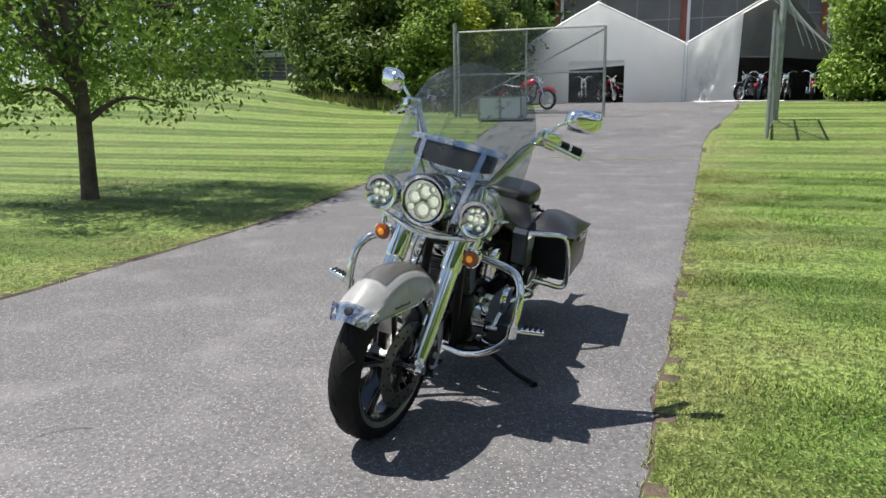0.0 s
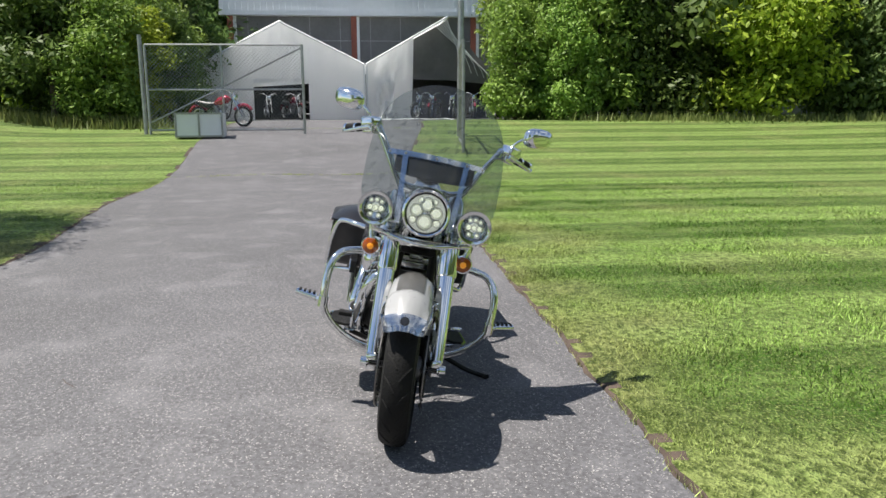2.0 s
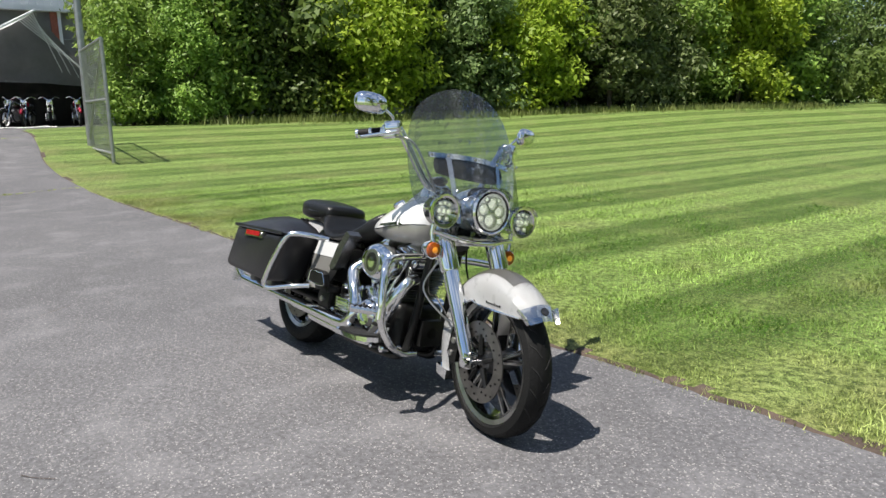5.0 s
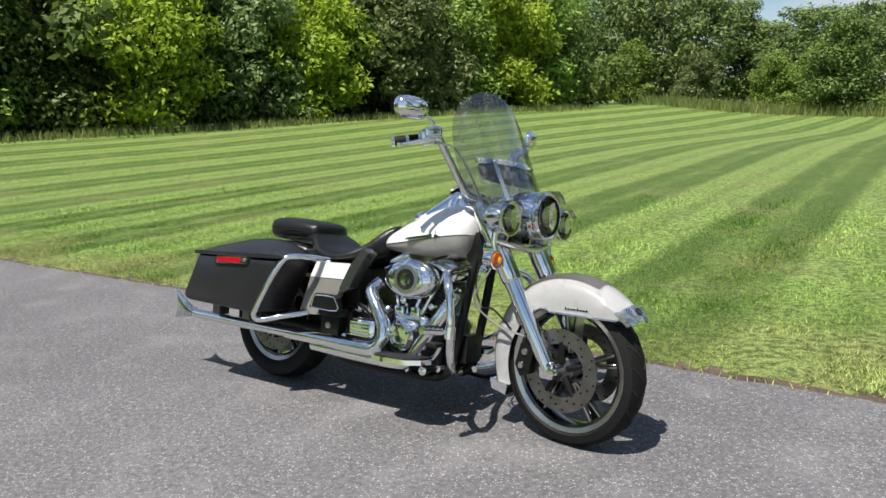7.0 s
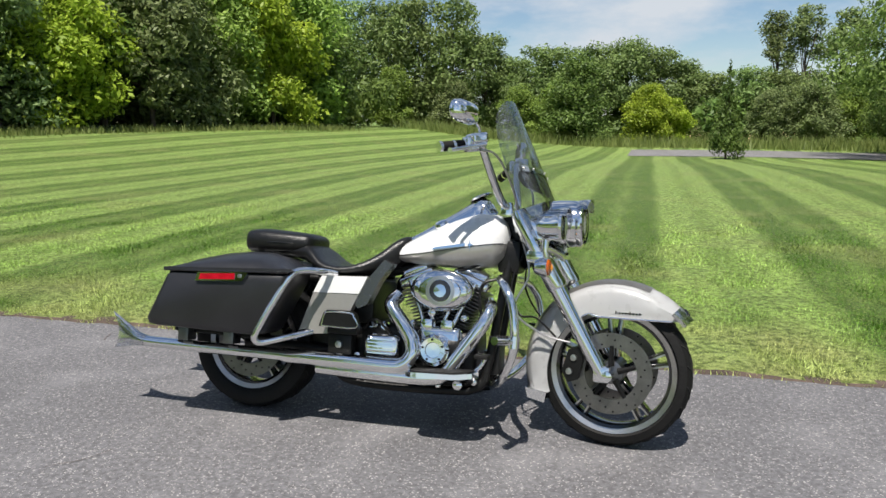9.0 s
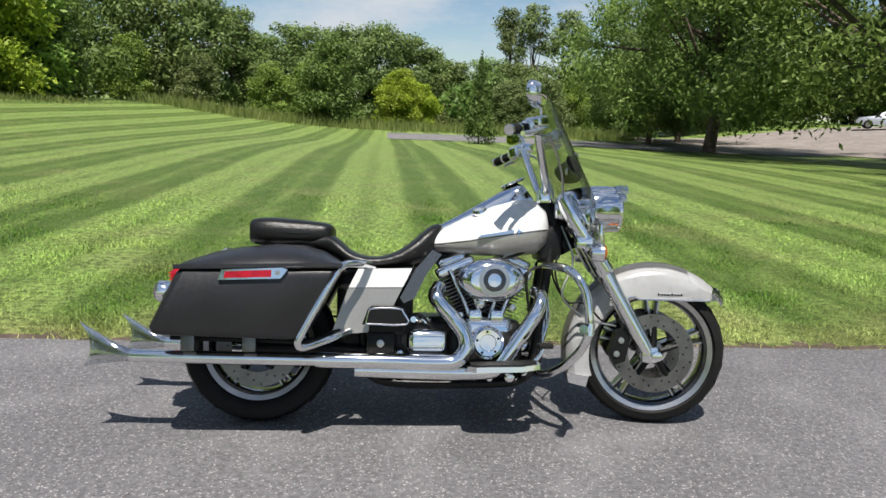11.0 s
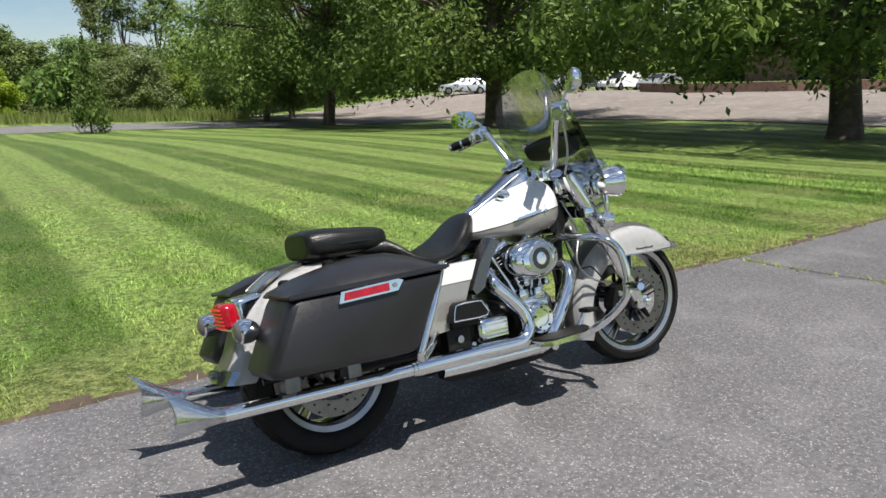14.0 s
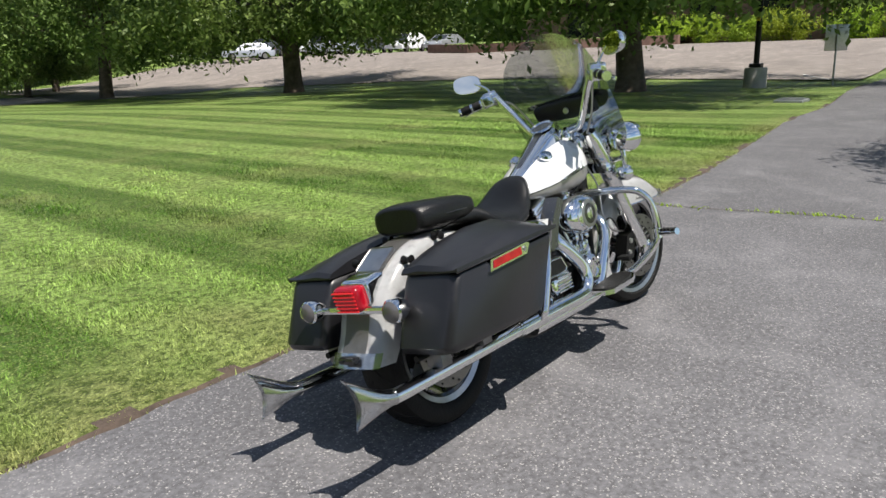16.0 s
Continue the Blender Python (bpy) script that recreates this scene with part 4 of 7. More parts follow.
def gate(name, label, a, b, z0, high, group="", stile=0.0):
    """A chain-link gate leaf between two plan points, on its end posts."""
    g = thing(name, label, "gate", group=group)
    a, b = Vector((*a, z0)), Vector((*b, z0))
    up = Vector((0, 0, high))
    for p in (a, b):
        part("post", tube(bmesh.new(), [p - Vector((0, 0, 0.1)), p + up], 0.04, 8, 1), GALV, g)
    if stile:
        part("stile", tube(bmesh.new(), [a.lerp(b, stile), a.lerp(b, stile) + up], 0.03, 8, 1), GALV, g)
    for f in (0.04, 0.5, 1.0):
        part("rail", tube(bmesh.new(), [a + up * f, b + up * f], 0.028, 8, 1), GALV, g)
    part("brace", tube(bmesh.new(), [a + up * 0.12, b + up * 0.97], 0.024, 8, 1), GALV, g)
    bm, n = bmesh.new(), 0
    w = (b - a).length
    step = 0.11
    for s in (1, -1):
        k = -high
        while k < w:
            t0, t1 = max(0.0, k), min(w, k + high)
            if t1 > t0 + 0.02:
                h0, h1 = (t0 - k, t1 - k) if s > 0 else (high - (t0 - k), high - (t1 - k))
                tube(bm, [a.lerp(b, t0 / w) + Vector((0, 0, h0)), a.lerp(b, t1 / w) + Vector((0, 0, h1))], 0.0035, 3, 1, False)
            k += step
    part("wire_mesh", bm, GALV, g, "galvanised chain-link mesh")
    return g


gate("chain_link_gate", "tall open chain-link gate leaf with a diagonal brace", (-18.1, -6.2), (-18.0, -1.8), 0.62, 2.5, "yard gates", 0.48)
gate("chain_link_gate", "tall open chain-link gate leaf swung along the drive", (-16.95, 2.62), (-13.3, 2.26), 0.36, 2.5, "yard gates")
solid("gate_post", tube(bmesh.new(), [(-17.1, 2.66, 0.3), (-17.1, 2.70, 4.25)], 0.085, 10, 1), GALV, "tall grey steel gate post", "post")
solid("gate_post", tube(bmesh.new(), [(-18.2, -6.35, 0.4), (-18.2, -6.35, 3.4)], 0.06, 10, 1), GALV, "grey steel gate post", "post")
fence = thing("field_fence", "long chain-link fence along the pale meadow", "fence")
fa, fb = Vector((-21.0, -22.5, 0)), Vector((-38, -17.5, 0))
for i in range(10):
    p = fa.lerp(fb, i / 9)
    zz = float(height(p.x, p.y))
    part("post", tube(bmesh.new(), [(p.x, p.y, zz - 0.1), (p.x, p.y, zz + 1.7)], 0.03, 6, 1), GALV, fence)
part("rail", tube(bmesh.new(), [(fa.x, fa.y, float(height(fa.x, fa.y)) + 1.68), (fb.x, fb.y, float(height(fb.x, fb.y)) + 1.68)], 0.025, 6, 1), GALV, fence)
bm = bmesh.new()
for k in range(9):
    tube(bm, [(fa.x, fa.y, float(height(fa.x, fa.y)) + 0.1 + k * 0.19), (fb.x, fb.y, float(height(fb.x, fb.y)) + 0.1 + k * 0.19)], 0.006, 3, 1, False)
part("wire", bm, GALV, fence)
barrier = thing("long_barn", "long low pale barn wall behind the meadow", "building")
part("wall", box(bmesh.new(), (-75, -52, 1.5), (-60, -26, 5.2)), CLAD, barrier, smooth=0)
part("roof", box(bmesh.new(), (-76, -53, 5.2), (-59.5, -25, 5.6)), ROOF_WHITE, barrier, smooth=0)

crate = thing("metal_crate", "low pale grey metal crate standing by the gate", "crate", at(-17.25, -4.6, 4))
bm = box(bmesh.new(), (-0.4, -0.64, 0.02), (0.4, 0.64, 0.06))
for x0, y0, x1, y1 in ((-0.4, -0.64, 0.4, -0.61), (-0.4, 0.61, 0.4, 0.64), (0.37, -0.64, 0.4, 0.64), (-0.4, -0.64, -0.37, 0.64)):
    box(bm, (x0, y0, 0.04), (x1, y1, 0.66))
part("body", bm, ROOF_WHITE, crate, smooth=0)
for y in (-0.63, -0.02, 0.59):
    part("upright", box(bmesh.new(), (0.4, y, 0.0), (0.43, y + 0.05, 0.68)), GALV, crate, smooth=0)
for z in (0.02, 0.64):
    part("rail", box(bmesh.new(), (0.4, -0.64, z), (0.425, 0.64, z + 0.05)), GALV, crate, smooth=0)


def small_bike(name, label, paint, m, group="motorcycles in the yard"):
    """A parked motorcycle far off."""
    b = thing(name, label, "motorcycle", m, group)
    for x in (0, 1.55):
        part("tyre", lathe(bmesh.new(), [(0.25, -0.05), (0.31, -0.04), (0.325, 0), (0.31, 0.04), (0.25, 0.05)], pose(x, 0, 0.325, 90, 0, 0), 28, True), RUBBER, b)
        bm = lathe(bmesh.new(), [(0.235, -0.035), (0.252, -0.035), (0.252, 0.035), (0.235, 0.035)], pose(x, 0, 0.325, 90, 0, 0), 28, True)
        for k in range(8):
            a = k * math.pi / 4
            tube(bm, [(x, 0, 0.325), (x + 0.24 * math.cos(a), 0, 0.325 + 0.24 * math.sin(a))], 0.008, 5, 1)
        part("rim", bm, STEEL, b)
    part("tank", tube(bmesh.new(), [(0.55, 0, 0.72), (0.75, 0, 0.80), (1.0, 0, 0.86), (1.12, 0, 0.84)], [0.05, 0.13, 0.14, 0.05], 12), paint, b)
    part("seat", tube(bmesh.new(), [(-0.15, 0, 0.80), (0.15, 0, 0.72), (0.45, 0, 0.68), (0.6, 0, 0.74)], [0.07, 0.11, 0.11, 0.06], 10), LEATHER, b)
    part("engine", tube(tube(box(bmesh.new(), (0.5, -0.14, 0.25), (0.95, 0.14, 0.45), 0.04), [(0.72, 0, 0.4), (0.58, 0, 0.66)], 0.09, 10, 1), [(0.75, 0, 0.4), (0.95, 0, 0.66)], 0.09, 10, 1), ALU, b)
    part("fork", tube(tube(bmesh.new(), [(1.55, -0.08, 0.32), (1.2, -0.08, 0.98)], 0.024, 8, 1), [(1.55, 0.08, 0.32), (1.2, 0.08, 0.98)], 0.024, 8, 1), CHROME, b)
    part("handlebar", tube(bmesh.new(), [(1.0, -0.36, 1.08), (1.14, -0.22, 1.12), (1.2, 0, 1.0), (1.14, 0.22, 1.12), (1.0, 0.36, 1.08)], 0.015, 8), CHROME, b)
    part("headlamp", lathe(bmesh.new(), [(0.02, -0.1), (0.08, -0.06), (0.09, 0.03), (0.02, 0.05)], pose(1.33, 0, 0.92, 0, 90, 0), 16), CHROME, b)
    part("exhaust", tube(bmesh.new(), [(0.85, -0.16, 0.5), (0.95, -0.18, 0.3), (0.6, -0.18, 0.24), (-0.35, -0.18, 0.27)], 0.035, 10), CHROME, b)
    part("frame", tube(tube(bmesh.new(), [(1.2, 0, 0.88), (1.0, 0, 0.28), (0.4, 0, 0.26), (0.0, 0, 0.33)], 0.02, 8), [(1.2, 0, 0.85), (0.5, 0, 0.66), (0.0, 0, 0.33)], 0.02, 8), BLACK_METAL, b)
    for x, lift in ((0, 0.35), (1.55, 0.34)):
        part("fender", tube(bmesh.new(), [(x + 0.36 * math.cos(a), 0, 0.325 + 0.36 * math.sin(a)) for a in np.linspace(radians(35), radians(165 if x == 0 else 145), 9)], 0.055, 8, 2), paint, b)
    return b


small_bike("motorcycle", "parked red chopper motorcycle beside the tent", CANDY, at(-20.5, -5.3, 70))
small_bike("motorcycle", "parked black motorcycle at the tent opening", BLACK_GLOSS, at(-28.6, 3.1, -40))
for i in range(4):
    small_bike("motorcycle", "parked dark motorcycle standing inside the tent", (CANDY, BLACK_GLOSS)[i % 2], at(-29.4 - 0.3 * (i % 2), 3.3 + i * 0.75, -20 + 8 * i))
for i in range(3):
    small_bike("motorcycle", "parked motorcycle standing in the tent's doorway", (BLACK_GLOSS, CANDY, SILVER)[i], at(-30.2, -4.4 + 0.8 * i, 12 + 20 * i))


# ---- the car park: oaks stand before it ----
def car(name, label, paint, m, suv=False, group="parked cars"):
    c = thing(name, label, "car", m, group)
    hgt = 1.62 if suv else 1.38
    prof = [(-2.2, 0.45), (-2.22, 0.85), (-1.9, 1.0 if not suv else 1.55), (-1.3, hgt - 0.02), (0.2, hgt), (0.95, 0.98), (2.0, 0.82), (2.2, 0.6), (2.18, 0.32), (-2.1, 0.3)]
    bm = bmesh.new()
    rings = []
    for y, s in ((-0.9, 0.93), (-0.84, 1.0), (0.84, 1.0), (0.9, 0.93)):
        rings.append([Vector((x * (0.99 if abs(y) > 0.85 else 1), y * (0.82 if z > 1.05 else 1.0), z * s if z > 0.9 else z)) for x, z in prof])
    ring_loft(bm, rings)
    bmesh.ops.bevel(bm, geom=[e for e in bm.edges if e.calc_face_angle(0) > 0.4], offset=0.05, segments=2, affect="EDGES")
    part("body", bm, paint, c)
    for s in (-1, 1):
        bm = slab(bmesh.new(), [(-1.55, 1.0), (-1.2, hgt - 0.12), (0.15, hgt - 0.1), (0.75, 1.0)], 0.03, Matrix.Translation((0, s * 0.835, 0)) @ pose(0, 0, 0, 90 + s * 8, 0, 0))
        part("side_window", bm, DARK_WINDOW, c)
        part("headlight", box(bmesh.new(), (2.08, s * 0.62 - 0.15, 0.62), (2.2, s * 0.62 + 0.15, 0.76), 0.03), CLEAR, c)
        part("tail_light", box(bmesh.new(), (-2.24, s * 0.68 - 0.12, 0.75), (-2.14, s * 0.68 + 0.12, 0.95), 0.03), RED_LENS, c)
        for x in (-1.35, 1.35):
            w = part("wheel", lathe(bmesh.new(), [(0.2, -0.1), (0.31, -0.1), (0.33, -0.06), (0.33, 0.06), (0.31, 0.1), (0.2, 0.1)], pose(x, s * 0.82, 0.33, 90, 0, 0), 24), RUBBER, c)
            part("rim", lathe(bmesh.new(), [(0.02, -0.11), (0.2, -0.11), (0.2, 0.11), (0.02, 0.11)], pose(x, s * 0.825, 0.33, 90, 0, 0), 20), STEEL, w)
    bm = panel(bmesh.new(), [(0.97, -0.64, 1.0), (0.97, 0.64, 1.0), (0.3, 0.55, hgt - 0.07), (0.3, -0.55, hgt - 0.07)], 0.035, (0.6, 0, 0.8))
    part("windscreen", bm, DARK_WINDOW, c)
    return c


for x, y, turn, p, suv, lab in [(44.8, 49.4, 200, CAR_WHITE, True, "white sport utility car parked beyond the lawn"), (47.2, 45.8, 195, CAR_DARK, True, "dark grey car parked in the row"), (48.8, 42.8, 190, CAR_WHITE, True, "white car parked in the row"), (50.4, 39.8, 190, CAR_SILVER, False, "silver car parked in the row"), (43.0, 46.0, 170, CAR_SILVER, False, "silver sedan parked before the others"), (38.0, 51.0, 150, CAR_SILVER, False, "silver blue sedan parked beyond the oaks"), (41.7, 53.2, 205, CAR_DARK, True, "dark car parked at the end of the row")]:
    car("car", lab, p, at(x, y, turn, sink=-0.05), suv)
bm = bmesh.new()
wall_pts = [(40.5, 33.5), (39.2, 29.0), (40.5, 22.5), (44.0, 16.5)]
for a, b in zip(wall_pts, wall_pts[1:]):
    za, zb = float(height(*a)), float(height(*b))
    ring_loft(bm, [[Vector((p[0], p[1], z - 0.1)), Vector((p[0] + 0.4, p[1], z - 0.1)), Vector((p[0] + 0.4, p[1], z + 0.62)), Vector((p[0], p[1], z + 0.62))] for p, z in ((a, za), (b, zb))])
solid("retaining_wall", bm, BRICK, "low brown stone retaining wall along the car park", "wall", kind="structure", smooth=0)
bm = bmesh.new()
ring_loft(bm, [[Vector((p[0] + 0.4, p[1], float(height(*p)) + 0.55)), Vector((p[0] + 9, p[1] + 2, float(height(*p)) + 0.75))] for p in wall_pts], False, False)
solid("raised_lawn", bm, LAWN, "raised strip of lawn behind the retaining wall", "lawn", kind="structure")

office = thing("brick_building", "brown brick office building behind the trees", "building")
part("wall", box(bmesh.new(), (49.0, -14, 0.5), (64, 31, 4.4)), BRICK, office, smooth=0)
part("roof", box(bmesh.new(), (48.2, -14.8, 4.4), (65, 31.8, 4.75)), CONCRETE, office, smooth=0)
for i in range(9):
    y = -11.5 + i * 4.6
    w = part("window", box(bmesh.new(), (48.94, y, 1.7), (49.02, y + 1.5, 3.8)), DARK_WINDOW, office, smooth=0)
    bm = box(bmesh.new(), (48.9, y - 0.08, 1.6), (48.99, y + 1.58, 1.7))
    box(bm, (48.9, y - 0.08, 3.8), (48.99, y + 1.58, 3.9)), box(bm, (48.9, y - 0.08, 1.7), (48.99, y, 3.8)), box(bm, (48.9, y + 1.5, 1.7), (48.99, y + 1.58, 3.8)), box(bm, (48.92, y + 0.72, 1.7), (48.99, y + 0.78, 3.8))
    part("window_frame", bm, BLACK_METAL, w, smooth=0)
shrub = tree("clipped_shrub", "rounded clipped green shrub before the brick wall", 51, 1.2, 0.04, clumps(51, 26, 1.2, 0.25, 1.25, 0.5, 0.9), 7000, 0.06, LEAF_LIGHT, 0.5, "shrub", 4, at(46.4, 13.5), group="shrubs along the building")
for y in (10.6, 7.4, 4.4, 1.6, 16.2, 18.6):
    plant(shrub, 46.6, y, y * 50, 1.15, 1.2)

lamp = thing("lamp_post", "black lamp post on a round concrete footing", "lamp post", at(22.1, 5.4))
part("footing", lathe(bmesh.new(), [(0.33, -0.1), (0.33, 0.55), (0.31, 0.6), (0.1, 0.6)], segs=28), CONCRETE, lamp, "round weathered concrete footing")
part("base_plate", box(bmesh.new(), (-0.17, -0.17, 0.6), (0.17, 0.17, 0.72), 0.02), BLACK_METAL, lamp)
part("pole", tube(bmesh.new(), [(0, 0, 0.7), (0, 0, 5.6)], [0.085, 0.06], 12, 1), BLACK_METAL, lamp)
part("lantern", box(bmesh.new(), (-0.25, -0.25, 5.5), (0.25, 0.25, 5.75), 0.04), BLACK_METAL, lamp)
part("warning_tag", box(bmesh.new(), (-0.11, -0.05, 1.95), (-0.088, 0.05, 2.12), 0.004), mat("yellow_tag", (0.7, 0.5, 0.03), 0.5), lamp, "small yellow tag")
sign = thing("road_sign", "back of a grey metal road sign on a post", "sign", at(22.6, 3.35))
part("post", tube(bmesh.new(), [(0, 0, -0.1), (0, 0, 1.72)], 0.028, 8, 1), GALV, sign)
part("plate", box(bmesh.new(), (0.03, -0.31, 0.98), (0.045, 0.31, 1.72), 0.006, pose(0, 0, 0, 0, 0, 25)), STEEL, sign)
bm = bmesh.new()
box(bm, (15.6, 2.5, float(height(15.6, 2.6)) - 0.05), (16.3, 3.1, float(height(15.6, 2.6)) + 0.05), 0.02)
for k in range(6):
    box(bm, (15.66 + k * 0.1, 2.55, float(height(15.6, 2.6)) + 0.03), (15.70 + k * 0.1, 3.05, float(height(15.6, 2.6)) + 0.07))
solid("drain_grate", bm, GALV, "square metal drain grate in the grass", "drain")
solid("utility_pole", tube(bmesh.new(), [(-28.3, 51.2, 0.2), (-28.3, 51.2, 11.5)], [0.36, 0.28], 14, 1), GALV, "tall pale grey metal pole behind the trees", "pole")
bm = bmesh.new()
ring_loft(bm, [[Vector((x, y, z)) for x in np.linspace(1, 16, 9)] for y, z in ((74, -1.2), (78, 0.7), (100, 2.6), (120, 3.0))], False, False)
solid("dry_field", bm, SAND, "dry tan hay field beyond the trees", "field", kind="structure")


# ---- the motorcycle: u ahead, v to its left, w up; it leans on its side stand ----
bike = thing("touring_motorcycle", "white and silver touring motorcycle with chrome leaning on its stand", "motorcycle", pose(0, 0, 0, -12, 0, 0))
RAKE = radians(30)
HEAD = Vector((1.13, 0, 0.90))
FRONT = Matrix.Translation(HEAD) @ Matrix.Rotation(radians(-9), 4, Vector((-math.sin(RAKE), 0, math.cos(RAKE)))) @ Matrix.Translation(-HEAD)
AXLE = Vector((1.59, 0, 0.30))


TREAD = mat("tread_shadow", (0.006, 0.006, 0.006), 0.9)
LED = lit(mat("led_glass", (0.82, 0.86, 0.74), 0.08, coat=1.0), (1.0, 1.0, 0.84), 0.38)
RED_LED = lit(mat("red_led", (0.5, 0.01, 0.015), 0.3), (1.0, 0.02, 0.03), 0.3)
AMBER_LED = lit(mat("amber_bulb", (0.7, 0.25, 0.02), 0.3), (1.0, 0.38, 0.03), 0.2)
# the reflector bowl glows faintly, in place of light it would throw back
REFLECT_GLOW = lit(mat("reflector_glow", (0.86, 0.87, 0.83), 0.3, 0.15), (1.0, 1.0, 0.9), 0.2)
CELL = mat("lamp_cell", (0.90, 0.90, 0.86), 0.18, 0.35)
DISC = mat("disc_steel", (0.22, 0.21, 0.20), 0.35, 1.0, vary=0.2, scale=18)
DEFLECT = mat("graphite_metal", (0.16, 0.16, 0.165), 0.24, 0.9, vary=0.1, scale=12)
DARK_LENS = mat("dark_lens", (0.09, 0.085, 0.085), 0.2, coat=1.0)


def bpart(name, bm, material, parent=None, label="", front=False, smooth=38):
    if front:
        bmesh.ops.transform(bm, matrix=FRONT, verts=bm.verts)
    return part(name, bm, material, parent or bike, label, smooth)


def both(fn):
    for s in (-1, 1):
        fn(s)


def side_slab(outline, v0, v1, bevel=0.0, segs=2):
    """An outline in the (u, w) plane, drawn out from v0 to v1."""
    bm = bmesh.new()
    ring_loft(bm, [[Vector((u, v, w)) for u, w in outline] for v in (v0, v1)])
    if bevel:
        bmesh.ops.bevel(bm, geom=[e for e in bm.edges if e.calc_face_angle(0) > 0.4], offset=bevel, segments=segs, profile=0.6, affect="EDGES")
    return bm


def turned(profile, c, axis="v", segs=32, closed=False, bm=None, tilt=0):
    """A turned form about an axis through c: v (across), u (ahead) or w (up)."""
    rot = {"v": pose(0, 0, 0, -90, 0, 0), "u": pose(0, 0, 0, 0, 90 + tilt, 0), "w": Matrix()}[axis]
    return lathe(bm or bmesh.new(), profile, Matrix.Translation(c) @ rot, segs, closed)


def wheel(name, c, r, wide, rim_r, front):
    t = wide / 2
    # tyre: rounded section, with fine dark slanted bars on the shoulder as groove shade
    prof = [(rim_r, -t * 0.72), (rim_r + 0.012, -t * 0.9), (r - 0.045, -t), (r - 0.018, -t * 0.86), (r - 0.004, -t * 0.5), (r, 0), (r - 0.004, t * 0.5), (r - 0.018, t * 0.86), (r - 0.045, t), (rim_r + 0.012, t * 0.9), (rim_r, t * 0.72)]
    tyre = bpart("tyre", turned(prof, c, "v", 64, True), RUBBER, None, "black road tyre with worn tread", front)
    bm = bmesh.new()
    n = 22
    for k in range(n):
        for s in (-1, 1):
            a0 = 2 * math.pi * (k + (0.5 if s > 0 else 0)) / n
            pts = []
            for j, f in enumerate((0.12, 0.45, 0.78)):
                a = a0 + 0.10 * j * (1 if j < 2 else 0.9)
                x = s * t * f
                rr = r - 0.0005 - 0.019 * (f / 0.86) ** 2.6
                pts.append(Vector((c.x + rr * math.cos(a), c.y + x, c.z + rr * math.sin(a))))
            tube(bm, pts, 0.0035, 4, 3)
    bpart("groove_shade", bm, TREAD, tyre, "", front)
    rim = bpart("rim", turned([(rim_r - 0.028, -t * 0.62), (rim_r + 0.004, -t * 0.80), (rim_r + 0.006, -t * 0.74), (rim_r - 0.018, -t * 0.45), (rim_r - 0.018, t * 0.45), (rim_r + 0.006, t * 0.74), (rim_r + 0.004, t * 0.80), (rim_r - 0.028, t * 0.62), (rim_r - 0.032, t * 0.3), (rim_r - 0.032, -t * 0.3)], c, "v", 64, True), BLACK_GLOSS, None, "black cast wheel rim", front)
    bm = bmesh.new()
    for s in (-1, 1):
        turned([(rim_r - 0.016, s * t * 0.72), (rim_r + 0.003, s * t * 0.83), (rim_r + 0.004, s * t * 0.80), (rim_r - 0.014, s * t * 0.68)], c, "v", 64, True, bm=bm)
    bpart("rim_lip", bm, STEEL, rim, "machined silver rim lip", front)
    bpart("hub", turned([(0.02, -0.075), (0.045, -0.07), (0.05, -0.03), (0.04, 0), (0.05, 0.03), (0.045, 0.07), (0.02, 0.075)], c, "v", 28), ALU, None, "", front)
    for k in range(5):
        for d in (-0.11, 0.11):
            a = 2 * math.pi * k / 5 + math.pi / 2 + d
            e = Vector((math.cos(a), 0, math.sin(a)))
            b = Vector((math.cos(a - d * 0.2), 0, math.sin(a - d * 0.2)))
            q = e.cross(Vector((0, 1, 0)))
            bm = ring_loft(bmesh.new(), [[c + b * 0.04 + q * x + Vector((0, y, 0)) for x, y in ((-0.011, -0.03), (0.011, -0.03), (0.011, 0.03), (-0.011, 0.03))], [c + e * (rim_r - 0.025) + q * x + Vector((0, y, 0)) for x, y in ((-0.008, -0.022), (0.008, -0.022), (0.008, 0.022), (-0.008, 0.022))]])
            bmesh.ops.bevel(bm, geom=bm.edges[:], offset=0.003, segments=1, affect="EDGES")
            spoke = bpart("spoke", bm, BLACK_GLOSS, rim, "black spoke with machined edges", front)
            bm = ring_loft(bmesh.new(), [[c + b * 0.06 + q * x + Vector((0, y, 0)) for x, y in ((-0.011, -0.0315), (-0.003, -0.0315), (-0.003, 0.0315), (-0.011, 0.0315))], [c + e * (rim_r - 0.03) + q * x + Vector((0, y, 0)) for x, y in ((-0.0085, -0.0235), (-0.002, -0.0235), (-0.002, 0.0235), (-0.0085, 0.0235))]])
            bpart("machined_edge", bm, STEEL, rim, "", front)
    for s in ((-1, 1) if front else (-1,)):
        disc = turned([(0.102, s * 0.083), (0.160, s * 0.083), (0.160, s * 0.088), (0.102, s * 0.088)], c, "v", 48, True)
        dk = bpart("brake_disc", disc, DISC, None, "steel brake disc with drilled holes", front)
        bm = bmesh.new()
        for k in range(30):
            a = 2 * math.pi * k / 30
            turned([(0.001, s * 0.0795), (0.004, s * 0.0795), (0.004, s * 0.0915), (0.001, s * 0.0915)], c + Vector((math.cos(a), 0, math.sin(a))) * (0.117 + 0.024 * (k % 3) / 1.5), "v", 6, bm=bm)
        tagged(bpart("disc_hole", bm, BLACK_METAL, dk, "", front), "", kind="stuff")
        bm = bmesh.new()
